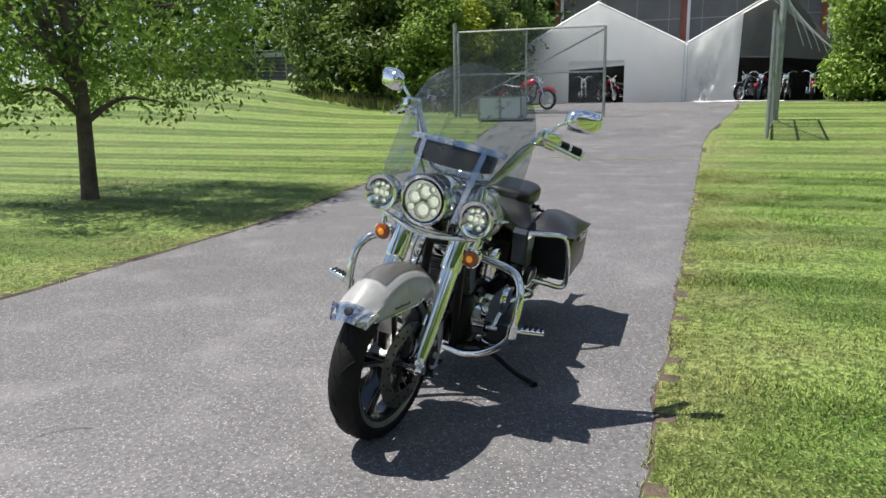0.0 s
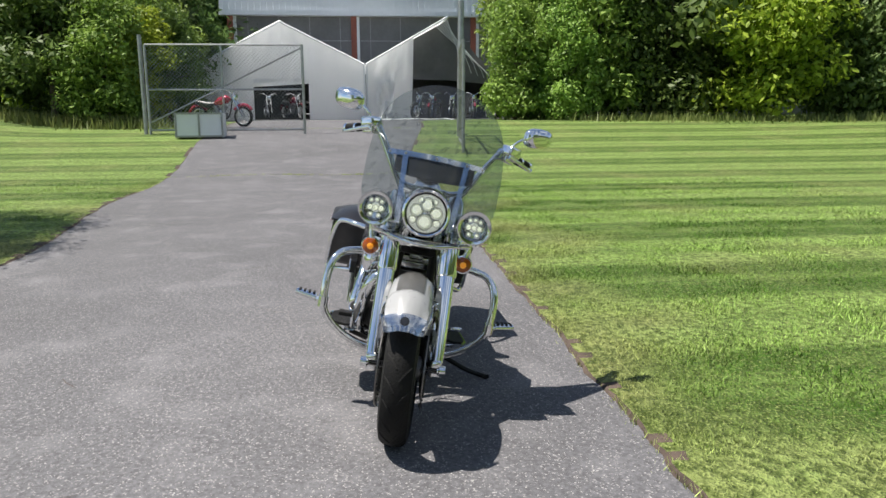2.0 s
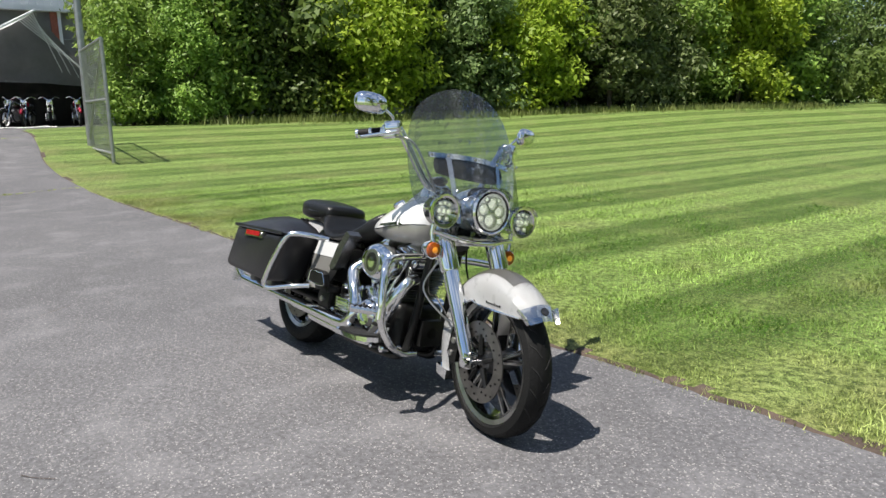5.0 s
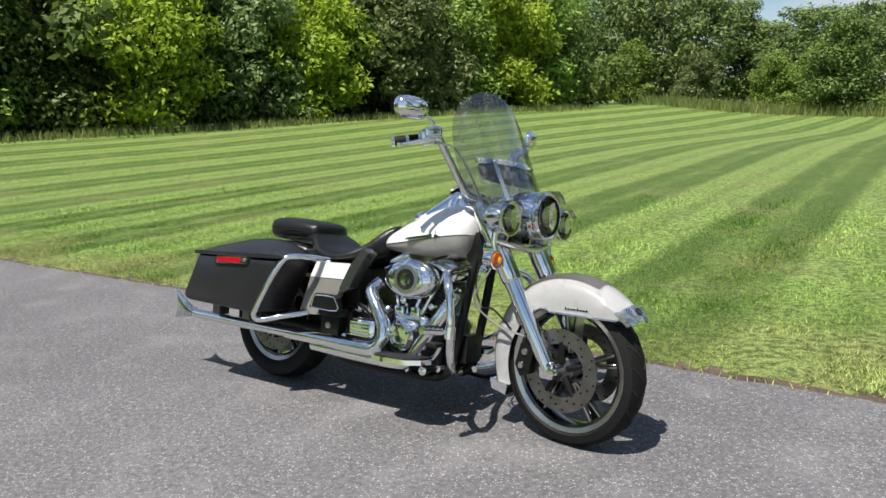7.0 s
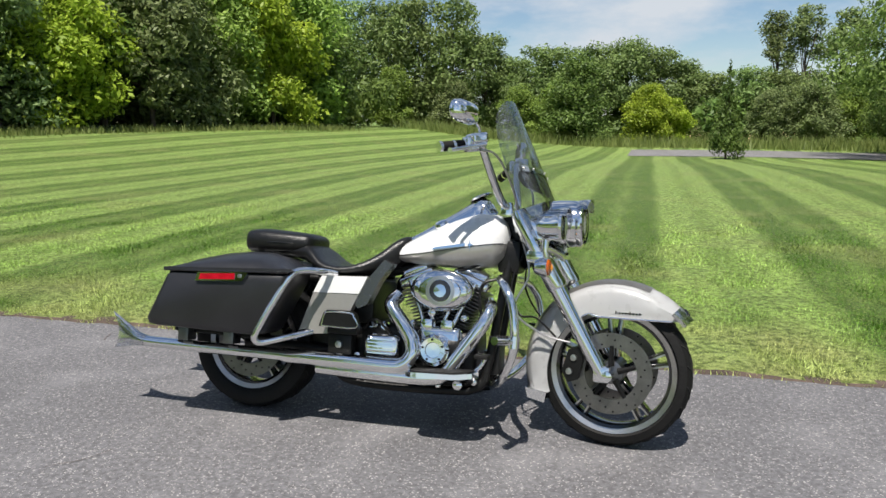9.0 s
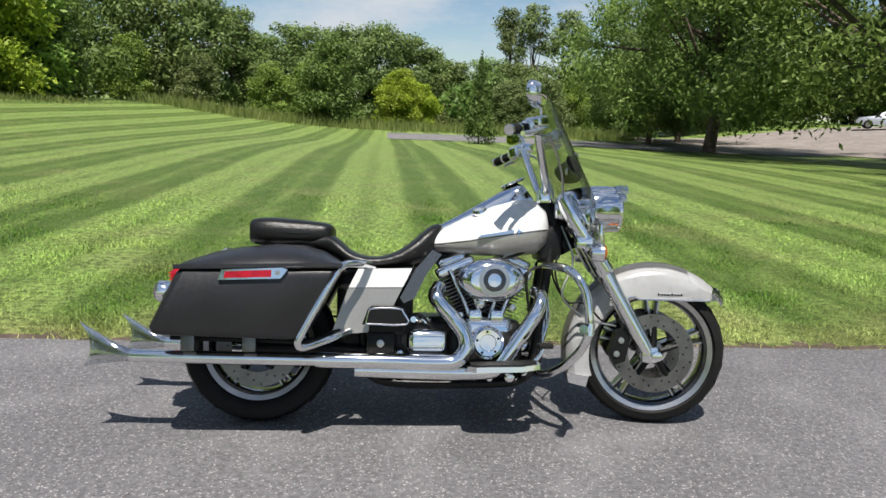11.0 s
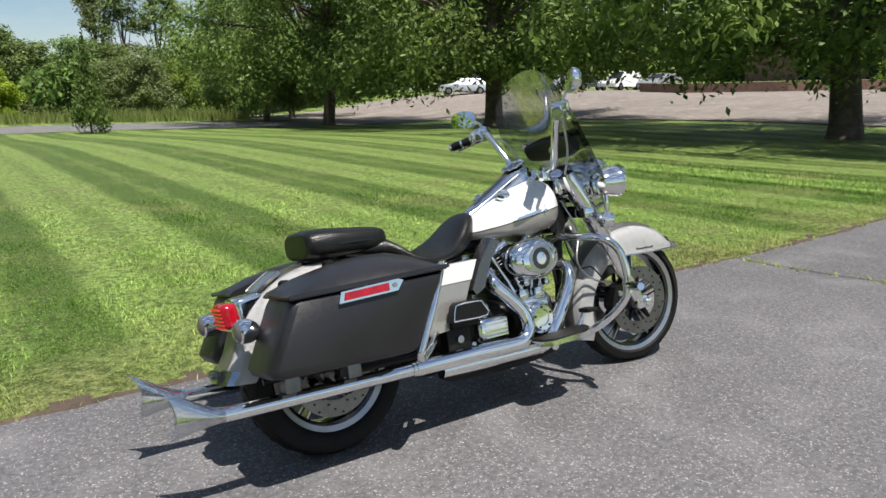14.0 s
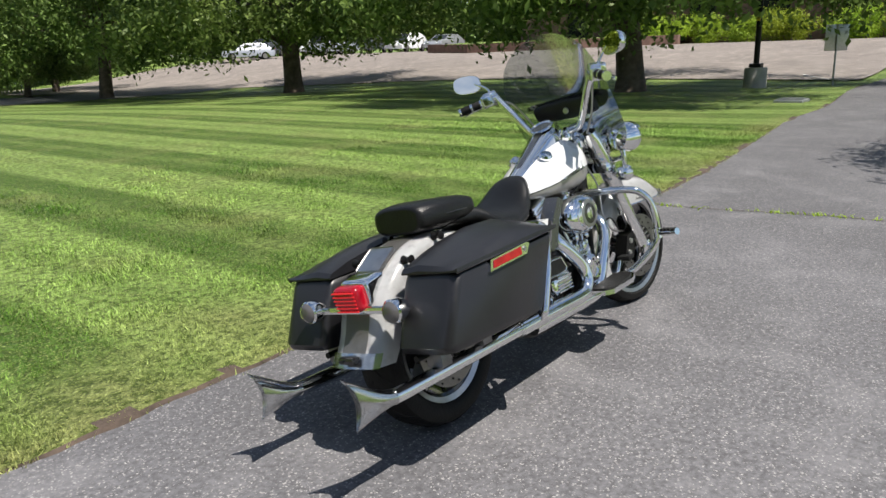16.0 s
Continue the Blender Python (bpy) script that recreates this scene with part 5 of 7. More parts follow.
        for k in range(5):
            a = 2 * math.pi * k / 5 + 0.3
            tube(bm, [c + Vector((0.03 * math.cos(a), s * 0.08, 0.03 * math.sin(a))), c + Vector((0.1 * math.cos(a), s * 0.085, 0.11 * math.sin(a)))], [0.014, 0.009], 6, 1)
        bpart("disc_carrier", bm, BLACK_METAL, dk, "", front)


wheel("front_wheel", AXLE, 0.30, 0.118, 0.243, True)
wheel("rear_wheel", Vector((0, 0, 0.302)), 0.302, 0.165, 0.212, False)
bpart("front_axle", turned([(0.006, -0.165), (0.019, -0.163), (0.021, -0.14), (0.014, -0.13), (0.014, 0.13), (0.021, 0.14), (0.019, 0.163), (0.006, 0.165)], AXLE, "v", 20), CHROME, None, "", True)


# fork
def fork_leg(s):
    top, low = Vector((1.215, s * 0.122, 0.905)), Vector((1.562, s * 0.122, 0.305))
    d = (low - top).normalized()
    mid = top + d * 0.33
    bpart("fork_cover", tube(bmesh.new(), [top - d * 0.02, top + d * 0.02, mid - d * 0.01, mid], [0.030, 0.0405, 0.0405, 0.036], 22, 1), CHROME, None, "chrome upper fork cover", True)
    leg = bpart("fork_slider", tube(bmesh.new(), [mid - d * 0.005, mid + d * 0.04, low - d * 0.06, low + d * 0.03], [0.034, 0.0335, 0.031, 0.026], 22, 1), CHROME, None, "chrome fork slider", True)
    bpart("axle_clamp", box(bmesh.new(), (low.x - 0.03, low.y - 0.025, low.z - 0.035), (low.x + 0.035, low.y + 0.025, low.z + 0.03), 0.012), CHROME, leg, "", True)
    # brake caliper behind the leg
    bm = side_slab([(1.405, 0.30), (1.43, 0.385), (1.475, 0.40), (1.49, 0.36), (1.47, 0.27), (1.43, 0.255)], s * 0.06, s * 0.125, 0.012)
    cal = bpart("brake_caliper", bm, BLACK_METAL, None, "dark brake caliper", True)
    for u, w in ((1.435, 0.30), (1.452, 0.355)):
        bpart("caliper_cap", turned([(0.004, s * 0.122), (0.014, s * 0.122), (0.012, s * 0.132), (0.003, s * 0.133)], Vector((u, 0, w)), "v", 16), STEEL, cal, "", True)


both(fork_leg)
bpart("lower_fork_clamp", box(bmesh.new(), (1.255, -0.165, 0.72), (1.335, 0.165, 0.77), 0.015), CHROME, None, "", True)
bpart("steering_head", tube(bmesh.new(), [(1.24, 0, 0.70), (1.13, 0, 0.90)], 0.042, 18, 1), BLACK_METAL)


# front fender: skirted, white sides with a silver top panel and a chrome tip
def fender_ring(a, hw, ro, ri, crown=0.014, k=0):
    """Half section points from the lower right edge over the top to the lower left edge."""
    e = Vector((math.cos(a), 0, math.sin(a)))
    out = []
    side = [(-1.0, ri), (-1.02, ri + (ro - ri) * 0.35), (-0.98, ri + (ro - ri) * 0.7), (-0.84, ro - 0.016), (-0.62, ro - 0.003), (-0.3, ro + crown * 0.8), (0, ro + crown), (0.3, ro + crown * 0.8), (0.62, ro - 0.003), (0.84, ro - 0.016), (0.98, ri + (ro - ri) * 0.7), (1.02, ri + (ro - ri) * 0.35), (1.0, ri)]
    for v, r in side:
        out.append(AXLE + e * r + Vector((0, v * hw, 0)))
    return out


def fender_inner(a):
    r = 0.218 / max(0.2, math.sin(a)) if a < math.pi * 0.60 else 0.245
    return min(0.335, max(0.218, r))


angs = np.linspace(radians(41), radians(203), 44)
rings = []
for a in angs:
    hw = 0.082 * (0.86 + 0.14 * min(1, (a - radians(41)) / 0.3)) * (1 - 0.14 * max(0, (a - 2.4) / 1.1))
    rings.append(fender_ring(a, hw, 0.348, fender_inner(a) + 0.02 * max(0, (a - 2.6))))
for nm, cols, mt, lab in (("front_fender", (0, 12), PEARL, "glossy pearl white skirted front fender"), ("fender_top_panel", (4, 8), SILVER, "silver painted panel on the fender's crown")):
    bm = bmesh.new()
    use = rings if nm == "front_fender" else [[p + (p - AXLE).normalized() * 0.0025 for p in r] for r in rings[7:]]
    ring_loft(bm, [r[cols[0]:cols[1] + 1] for r in use], False, False)
    bmesh.ops.solidify(bm, geom=bm.faces[:], thickness=0.004 if nm == "front_fender" else 0.001)
    fob = bpart(nm, bm, mt, None if nm == "front_fender" else fender, lab, True)
    if nm == "front_fender":
        fender = fob
tip = [fender_ring(a, 0.088 * (0.80 + 0.2 * (a - radians(37)) / 0.16), 0.352, 0.335 - 0.006, 0.016) for a in np.linspace(radians(37), radians(48), 6)]
bm = ring_loft(bmesh.new(), tip, False, False)
bmesh.ops.solidify(bm, geom=bm.faces[:], thickness=0.005)
tip_ob = bpart("fender_tip", bm, CHROME, fender, "chrome fender tip with a round emblem", True)
bpart("emblem", turned([(0.002, 0.0), (0.017, 0.0), (0.015, 0.006), (0.002, 0.007)], AXLE + Vector((math.cos(radians(43)), 0, math.sin(radians(43)))) * 0.366, "u", 20, tilt=-43), BLACK_GLOSS, tip_ob, "", True)
bm = bmesh.new()
for s in (-1, 1):
    tube(bm, [r[0 if s < 0 else 12] + Vector((0, s * 0.002, 0)) for r in rings[1:24:2]], 0.0042, 8, 3)
bpart("fender_trim", bm, CHROME, fender, "chrome trim strip on the fender's edge", True)
for s in (-1, 1):
    bm = bmesh.new()
    for k, (x, h) in enumerate(((0, 0.014), (0.014, 0.008), (0.026, 0.008), (0.038, 0.008), (0.054, 0.014), (0.067, 0.008), (0.079, 0.008), (0.091, 0.011))):
        box(bm, (1.60 + x, s * 0.0845 - 0.0012, 0.535), (1.604 + x, s * 0.0845 + 0.0012, 0.535 + h * 0.8))
    box(bm, (1.60, s * 0.0845 - 0.0012, 0.539), (1.70, s * 0.0845 + 0.0012, 0.5405))
    bpart("fender_script", bm, BLACK_GLOSS, fender, "dark script on the fender's side", True)
bm = side_slab([(1.255, 0.165), (1.245, 0.205), (1.335, 0.195), (1.325, 0.15)], -0.078, 0.078, 0.008)
flap = bpart("fender_flap", bm, CHROME, fender, "chrome mud flap plate", True)
for s in (-1, 1):
    bpart("fender_bracket", box(bmesh.new(), (1.40, s * 0.1 - 0.018, 0.49), (1.465, s * 0.1 + 0.018, 0.535), 0.01), CHROME, fender, "", True)


# headlamp nacelle, lamps: the upper part of the front sits a little more to the left than the wheel
FRONT = Matrix.Translation(HEAD) @ Matrix.Rotation(radians(-3.5), 4, "X") @ Matrix.Rotation(radians(-6), 4, Vector((-math.sin(RAKE), 0, math.cos(RAKE)))) @ Matrix.Translation(-HEAD)
LAMP = Vector((1.35, 0, 0.875))
bpart("headlamp_nacelle", turned([(0.03, -0.17), (0.070, -0.14), (0.090, -0.07), (0.097, 0.0), (0.097, 0.055), (0.094, 0.075), (0.02, 0.076)], LAMP, "u", 44), CHROME, None, "chrome headlamp nacelle", True)
bm = bmesh.new()
both(lambda s: box(bm, (1.215, s * 0.118 - 0.032, 0.78), (1.325, s * 0.118 + 0.032, 0.885), 0.025, segs=3))
box(bm, (1.17, -0.085, 0.82), (1.30, 0.085, 0.905), 0.03, segs=3)
bpart("nacelle_cover", bm, CHROME, None, "chrome fork nacelle cover", True)
lamp_ring = bpart("headlamp_ring", turned([(0.079, 0.07), (0.092, 0.07), (0.096, 0.08), (0.094, 0.094), (0.087, 0.1), (0.080, 0.096)], LAMP, "u", 44, True), CHROME, None, "chrome headlamp trim ring", True)
bpart("lamp_seal", turned([(0.076, 0.085), (0.081, 0.085), (0.081, 0.099), (0.079, 0.101), (0.076, 0.099)], LAMP, "u", 44, True), BLACK_GLOSS, lamp_ring, "", True)


def led_lamp(c, r, cells, front=True):
    bpart("reflector", turned([(0.001, 0.0), (r * 0.5, 0.004), (r, 0.02), (r * 1.0, 0.015), (0.001, -0.005)], c, "u", 30), REFLECT_GLOW, None, "", front)
    for y, z, q in cells:
        cell = bpart("led_cell", turned([(q * 0.98, -0.002), (q, 0.014), (q * 0.86, 0.014), (q * 0.55, 0.002), (0.001, 0.0)], c + Vector((0.006, y * r, z * r)), "u", 18), CELL, None, "bright projector cell", front)
        bpart("led_dome", turned([(q * 0.62, 0.002), (q * 0.5, 0.010), (q * 0.25, 0.015), (0.001, 0.016)], c + Vector((0.006, y * r, z * r)), "u", 16), LED, cell, "", front)
    bpart("lens", turned([(r, 0.022), (r * 0.8, 0.031), (r * 0.4, 0.037), (0.001, 0.038)], c, "u", 30), CLEAR, None, "clear domed lens", front)


led_lamp(LAMP + Vector((0.070, 0, 0)), 0.078, [(0, 0.45, 0.03), (0, -0.45, 0.034), (-0.5, 0.08, 0.027), (0.5, 0.08, 0.027), (-0.34, 0.62, 0.014), (0.34, 0.62, 0.014), (-0.62, -0.42, 0.017), (0.62, -0.42, 0.017)])
bm = bmesh.new()
vis = [[LAMP + Vector((x - 0.012 * abs(math.sin(a)) * (x > 0.09), (0.0985 + 0.003 * (x > 0.1)) * math.sin(a), (0.0985 + 0.003 * (x > 0.1)) * math.cos(a))) for a in np.linspace(-1.0, 1.0, 15)] for x in (0.075, 0.105, 0.130)]
ring_loft(bm, vis, False, False)
bmesh.ops.solidify(bm, geom=bm.faces[:], thickness=0.003)
bpart("headlamp_visor", bm, CHROME, lamp_ring, "chrome headlamp visor", True)


def spot(s):
    c = Vector((1.345, s * 0.200, 0.852))
    bucket = bpart("spot_lamp", turned([(0.01, -0.05), (0.045, -0.038), (0.062, 0.0), (0.065, 0.045), (0.069, 0.05), (0.069, 0.06), (0.059, 0.06), (0.01, 0.03)], c, "u", 32), CHROME, None, "round chrome passing lamp", True)
    led_lamp(c + Vector((0.033, 0, 0)), 0.057, [(-0.38, 0, 0.013), (0, 0, 0.013), (0.38, 0, 0.013), (-0.38, 0.5, 0.01), (0.38, 0.5, 0.01), (0, 0.58, 0.01), (-0.3, -0.52, 0.01), (0.3, -0.52, 0.01)])
    ring = [[c + Vector((x, 0.070 * math.sin(a), 0.070 * math.cos(a))) for a in np.linspace(-1.1, 1.1, 11)] for x in (0.05, 0.078)]
    bm = ring_loft(bmesh.new(), ring, False, False)
    bmesh.ops.solidify(bm, geom=bm.faces[:], thickness=0.0025)
    bpart("spot_visor", bm, CHROME, bucket, "", True)
    bpart("lamp_stem", tube(bmesh.new(), [c + Vector((-0.01, 0, -0.055)), c + Vector((-0.01, 0, -0.1)), c + Vector((0, -s * 0.012, -0.15))], [0.014, 0.011, 0.012], 10), CHROME, bucket, "", True)
    g = Vector((1.335, s * 0.192, 0.690))
    sig = bpart("turn_signal", turned([(0.006, -0.05), (0.03, -0.035), (0.037, -0.005), (0.038, 0.012), (0.03, 0.014)], g, "u", 26), CHROME, None, "round bullet turn signal", True)
    bpart("amber_lens", turned([(0.034, 0.012), (0.03, 0.02), (0.016, 0.026), (0.001, 0.028)], g, "u", 24), AMBER, sig, "amber lens", True)
    bpart("bulb", turned([(0.014, 0.0265), (0.008, 0.0295), (0.001, 0.0305)], g, "u", 8), AMBER_LED, sig, "glowing amber centre", True)


both(spot)
bpart("light_bar", tube(bmesh.new(), [(1.335, -0.205, 0.765), (1.35, -0.15, 0.757), (1.37, -0.07, 0.742), (1.375, 0, 0.738), (1.37, 0.07, 0.742), (1.35, 0.15, 0.757), (1.335, 0.205, 0.765)], 0.011, 12), CHROME, None, "curved chrome lamp bar", True)
bm = ring_loft(bmesh.new(), [[Vector((1.30, v, 0.80 - 0.9 * v * v)), Vector((1.365, v, 0.762 - 0.5 * (abs(v) - 0.1) ** 2))] for v in np.linspace(-0.17, 0.17, 13)], False, False)
bmesh.ops.solidify(bm, geom=bm.faces[:], thickness=0.004)
bpart("lamp_bar_plate", bm, CHROME, None, "", True)


# windshield with brackets and the pouch behind it
def shield_u(v, w):
    return 1.370 - (w - 0.85) * 0.455 - 1.05 * v * v


SH = [(0.795, 0.16), (0.83, 0.228), (0.88, 0.272), (0.95, 0.284), (1.05, 0.286), (1.14, 0.278), (1.21, 0.262), (1.27, 0.234), (1.315, 0.194), (1.35, 0.142), (1.375, 0.084), (1.386, 0.02)]
sv = smooth_path([(hw, w, 0) for w, hw in SH], 3)
rows_s = []
for q in sv:
    hw, w = q.x, q.y
    rows_s.append([Vector((shield_u(v, w + 0.0), v, w)) for v in (hw * f for f in np.linspace(-1, 1, 25))])
bm = ring_loft(bmesh.new(), rows_s, False, False)
bmesh.ops.solidify(bm, geom=bm.faces[:], thickness=0.004)
shield = bpart("windshield", bm, SMOKE, None, "tall lightly smoked clear windshield", True)


def strip(name, pts, wide, lift, along="w"):
    bm = bmesh.new()
    lo, hi = [], []
    for v, w in pts:
        for lst, k in ((lo, -wide / 2), (hi, wide / 2)):
            vv, ww = (v, w + k) if along == "w" else (v + k, w)
            lst.append(Vector((shield_u(vv, ww) + lift, vv, ww)))
    ring_loft(bm, [[a, b] for a, b in zip(lo, hi)], False, False)
    bmesh.ops.solidify(bm, geom=bm.faces[:], thickness=0.004)
    return bpart(name, bm, CHROME, shield, "chrome windshield bracket", True)


strip("cross_strip", [(v, 1.085 - 0.25 * v * v) for v in np.linspace(-0.205, 0.205, 15)], 0.022, 0.006)
strip("cross_strip", [(v, 1.085 - 0.25 * v * v) for v in np.linspace(-0.205, 0.205, 15)], 0.020, -0.008)
for s in (-1, 1):
    strip("upright_strip", [(s * (0.128 - 0.02 * f), 1.08 - 0.27 * f) for f in np.linspace(0, 1, 8)], 0.022, 0.007, "v")
for v in (-0.195, -0.128, 0, 0.128, 0.195):
    bm = turned([(0.001, 0), (0.006, 0), (0.005, 0.004), (0.001, 0.005)], Vector((shield_u(v, 1.085) + 0.008, v, 1.085 - 0.25 * v * v)), "u", 10)
    bpart("strip_bolt", bm, STEEL, shield, "", True)
bm = bmesh.new()
pr = []
for v in np.linspace(-0.165, 0.165, 13):
    f = 1 - 0.25 * (abs(v) / 0.165) ** 3
    pr.append([Vector((shield_u(v, 1.03) - 0.03 + 0.022 * math.cos(a) - 0.455 * (0.045 * f * math.sin(a)), v, 1.036 + 0.046 * f * math.sin(a))) for a in np.linspace(0, 2 * math.pi, 14, endpoint=False)])
ring_loft(bm, pr)
pouch = bpart("windshield_pouch", bm, LEATHER, None, "black leather pouch behind the windshield", True)
bpart("pouch_stud", turned([(0.001, 0), (0.016, 0), (0.013, -0.006), (0.001, -0.008)], Vector((shield_u(0, 1.03) - 0.055, 0, 1.03)), "u", 18), STEEL, pouch, "", True)


# handlebar, grips, mirrors
def bar_side(s):
    pts = [(1.135, s * 0.02, 0.935), (1.135, s * 0.10, 0.94), (1.125, s * 0.145, 0.965), (1.095, s * 0.215, 1.075), (1.075, s * 0.272, 1.162)]
    bpart("handlebar", tube(bmesh.new(), pts, 0.0165, 16), CHROME, None, "tall chrome handlebar", True)
    top = Vector(pts[-1])
    end = Vector((0.962, s * 0.412, 1.124))
    d = (end - top).normalized()
    bpart("handlebar_end", tube(bmesh.new(), [top - d * 0.012, top + d * 0.05], 0.0165, 16, 1), CHROME, None, "", True)
    grip = bpart("grip", tube(bmesh.new(), [top + d * 0.068, top + d * 0.075, end - d * 0.012, end], [0.017, 0.0195, 0.0195, 0.017], 18, 1), RUBBER, None, "black rubber grip with chrome bands", True)
    for f in (0.0, 0.45, 0.97):
        p = (top + d * 0.072).lerp(end, f)
        bpart("grip_band", tube(bmesh.new(), [p, p + d * 0.012], 0.0205, 18, 1), CHROME, grip, "", True)
    hub = top + d * 0.045
    bpart("switch_housing", box(bmesh.new(), (-0.024, -0.03, -0.032), (0.024, 0.03, 0.03), 0.012, Matrix.Translation(hub) @ d.to_track_quat("Y", "Z").to_matrix().to_4x4(), 3), CHROME, None, "chrome switch housing", True)
    bpart("master_cylinder", box(bmesh.new(), (-0.028, -0.035, 0.0), (0.04, 0.035, 0.042), 0.012, Matrix.Translation(hub + Vector((0.03, 0, 0.0))) @ d.to_track_quat("Y", "Z").to_matrix().to_4x4(), 3), CHROME, None, "", True)
    bpart("lever", tube(bmesh.new(), [hub + Vector((0.06, 0, 0.0)), hub + d * 0.05 + Vector((0.062, 0, -0.004)), end + Vector((0.048, 0, -0.012)) + d * 0.0, end + d * 0.02 + Vector((0.056, 0, -0.012))], [0.009, 0.008, 0.007, 0.009], 10), CHROME, None, "chrome hand lever", True)
    mc = Vector((1.052, s * 0.418, 1.252))
    bpart("mirror_stem", tube(bmesh.new(), [hub + Vector((0.03, 0, 0.03)), hub + Vector((0.035, s * 0.02, 0.06)), mc + Vector((0.012, -s * 0.045, -0.006)), mc + Vector((0.012, -s * 0.02, 0))], 0.0065, 10), CHROME, None, "", True)
    rings, face = [], Matrix.Translation(mc) @ pose(0, 0, 0, 0, 6, s * 26)
    for x, f in ((0.034, 0.35), (0.030, 0.6), (0.018, 0.88), (0.004, 0.99), (-0.008, 1.0), (-0.011, 0.97)):
        rings.append([face @ Vector((x, s * 0.070 * f * (math.copysign(abs(math.cos(a)) ** 0.75, math.cos(a))), 0.044 * f * (math.copysign(abs(math.sin(a)) ** 0.7, math.sin(a)) + 0.12 * math.cos(a)))) for a in np.linspace(0, 2 * math.pi, 28, endpoint=False)])
    mir = bpart("mirror", ring_loft(bmesh.new(), rings), CHROME, None, "chrome teardrop rear-view mirror", True)
    away = face.to_3x3() @ Vector((-1, 0, 0))
    bpart("mirror_glass", ring_loft(bmesh.new(), [[mc + away * 0.011 + (q - mc - away * 0.011) * 0.94 + away * k for q in rings[-1]] for k in (0.0005, 0.002)]), MIRROR, mir, "", True)
    bpart("control_cable", tube(bmesh.new(), [hub + Vector((0.02, -s * 0.01, -0.02)), (1.13, s * 0.235, 1.12), (1.185, s * 0.17, 1.0), (1.20, s * 0.10, 0.88)], 0.005, 8), STEEL, None, "braided control cable", True)


both(bar_side)
both(lambda s: bpart("bar_riser", box(bmesh.new(), (1.11, s * 0.055 - 0.02, 0.89), (1.16, s * 0.055 + 0.02, 0.955), 0.012), CHROME, None, "", True))


# fuel tank
def tank_half(u, hw, zb, zl, zt, upper):
    pts = []
    n = 12
    for k in range(n + 1):
        a = math.pi / 2 * k / n
        if upper:
            pts.append((hw * math.cos(a) ** 0.82, zl + (zt - zl) * math.sin(a) ** 0.9))
        else:
            pts.append((hw * math.sin(a) ** 0.62, zb + (zl - zb) * (1 - math.cos(a) ** 0.8)))
    if upper:
        prof = [(-y, z) for y, z in pts] + [(y, z) for y, z in reversed(pts[:-1])]
    else:
        prof = [(-y, z) for y, z in reversed(pts)] + [(y, z) for y, z in pts[1:]]
    return [Vector((u, y, z)) for y, z in prof]


TK = smooth_path([(0.640, 0.050, 0.0), (0.70, 0.100, 0.0), (0.80, 0.137, 0.0), (0.92, 0.160, 0.0), (1.02, 0.166, 0.0), (1.09, 0.150, 0.0), (1.13, 0.112, 0.0), (1.148, 0.06, 0.0)], 4)
TU = [p.x for p in TK]


def along_tank(u, vals):
    return float(np.interp(u, [0.640, 0.70, 0.80, 0.92, 1.02, 1.09, 1.13, 1.148], vals))


def tank_station(p):
    u = p.x
    return u, p.y, along_tank(u, [0.700, 0.684, 0.674, 0.670, 0.672, 0.682, 0.712, 0.755]), along_tank(u, [0.712, 0.716, 0.728, 0.748, 0.765, 0.776, 0.781, 0.784]), along_tank(u, [0.735, 0.775, 0.828, 0.880, 0.912, 0.905, 0.875, 0.83])


bpart("tank_upper", ring_loft(bmesh.new(), [tank_half(*tank_station(p), True) for p in TK], False, False), PEARL, None, "pearl white upper half of the fuel tank", smooth=60)
tl = ring_loft(bmesh.new(), [tank_half(*tank_station(p), False) for p in TK], False, False)
bpart("tank_lower", tl, SILVER, None, "silver lower half of the fuel tank", smooth=60)
bm = bmesh.new()
for s in (-1, 1):
    pl = [(p.x, s * (p.y + 0.0012), tank_station(p)[3]) for p in TK[2:-3:2]]
    tube(bm, pl, 0.0016, 6, 2)
bpart("tank_pinstripe", bm, BLACK_GLOSS, None, "dark pinstripe")
for s in (-1, 1):
    badge = side_slab([(0.845, 0.742), (0.855, 0.752), (0.985, 0.775), (0.985, 0.762)], s * 0.150, s * 0.171, 0.003)
    bpart("tank_badge", badge, CHROME, None, "long chrome tank badge")
    bpart("badge_star", side_slab([(0.995, 0.768), (1.002, 0.775), (1.004, 0.80), (1.006, 0.775), (1.02, 0.769), (1.006, 0.763), (1.004, 0.742), (1.002, 0.763)], s * 0.160, s * 0.172), CHROME)
# console: chrome dash with the gauge on the tank's crown
cs = [(0.700, 0.030, 0.770, 0.792), (0.76, 0.038, 0.80, 0.824), (0.84, 0.045, 0.84, 0.870), (0.92, 0.052, 0.876, 0.918), (0.98, 0.060, 0.90, 0.956), (1.015, 0.066, 0.905, 0.976), (1.045, 0.066, 0.90, 0.968), (1.085, 0.05, 0.89, 0.915)]
bm = bmesh.new()
ring_loft(bm, [[Vector((u, v * hw, z0 + (z1 - z0) * f)) for v, f in ((-1.15, -0.6), (-1.0, 0.45), (-0.78, 0.85), (-0.35, 1.0), (0.35, 1.0), (0.78, 0.85), (1.0, 0.45), (1.15, -0.6))] for u, hw, z0, z1 in cs])
bpart("console", bm, CHROME, None, "chrome dash console along the tank top", smooth=50)
bm = ring_loft(bmesh.new(), [[Vector((u, v * hw, z1 + 0.002)) for v in (-0.3, 0.3)] for u, hw, z0, z1 in cs[1:5]], False, False)
bmesh.ops.solidify(bm, geom=bm.faces[:], thickness=0.002)
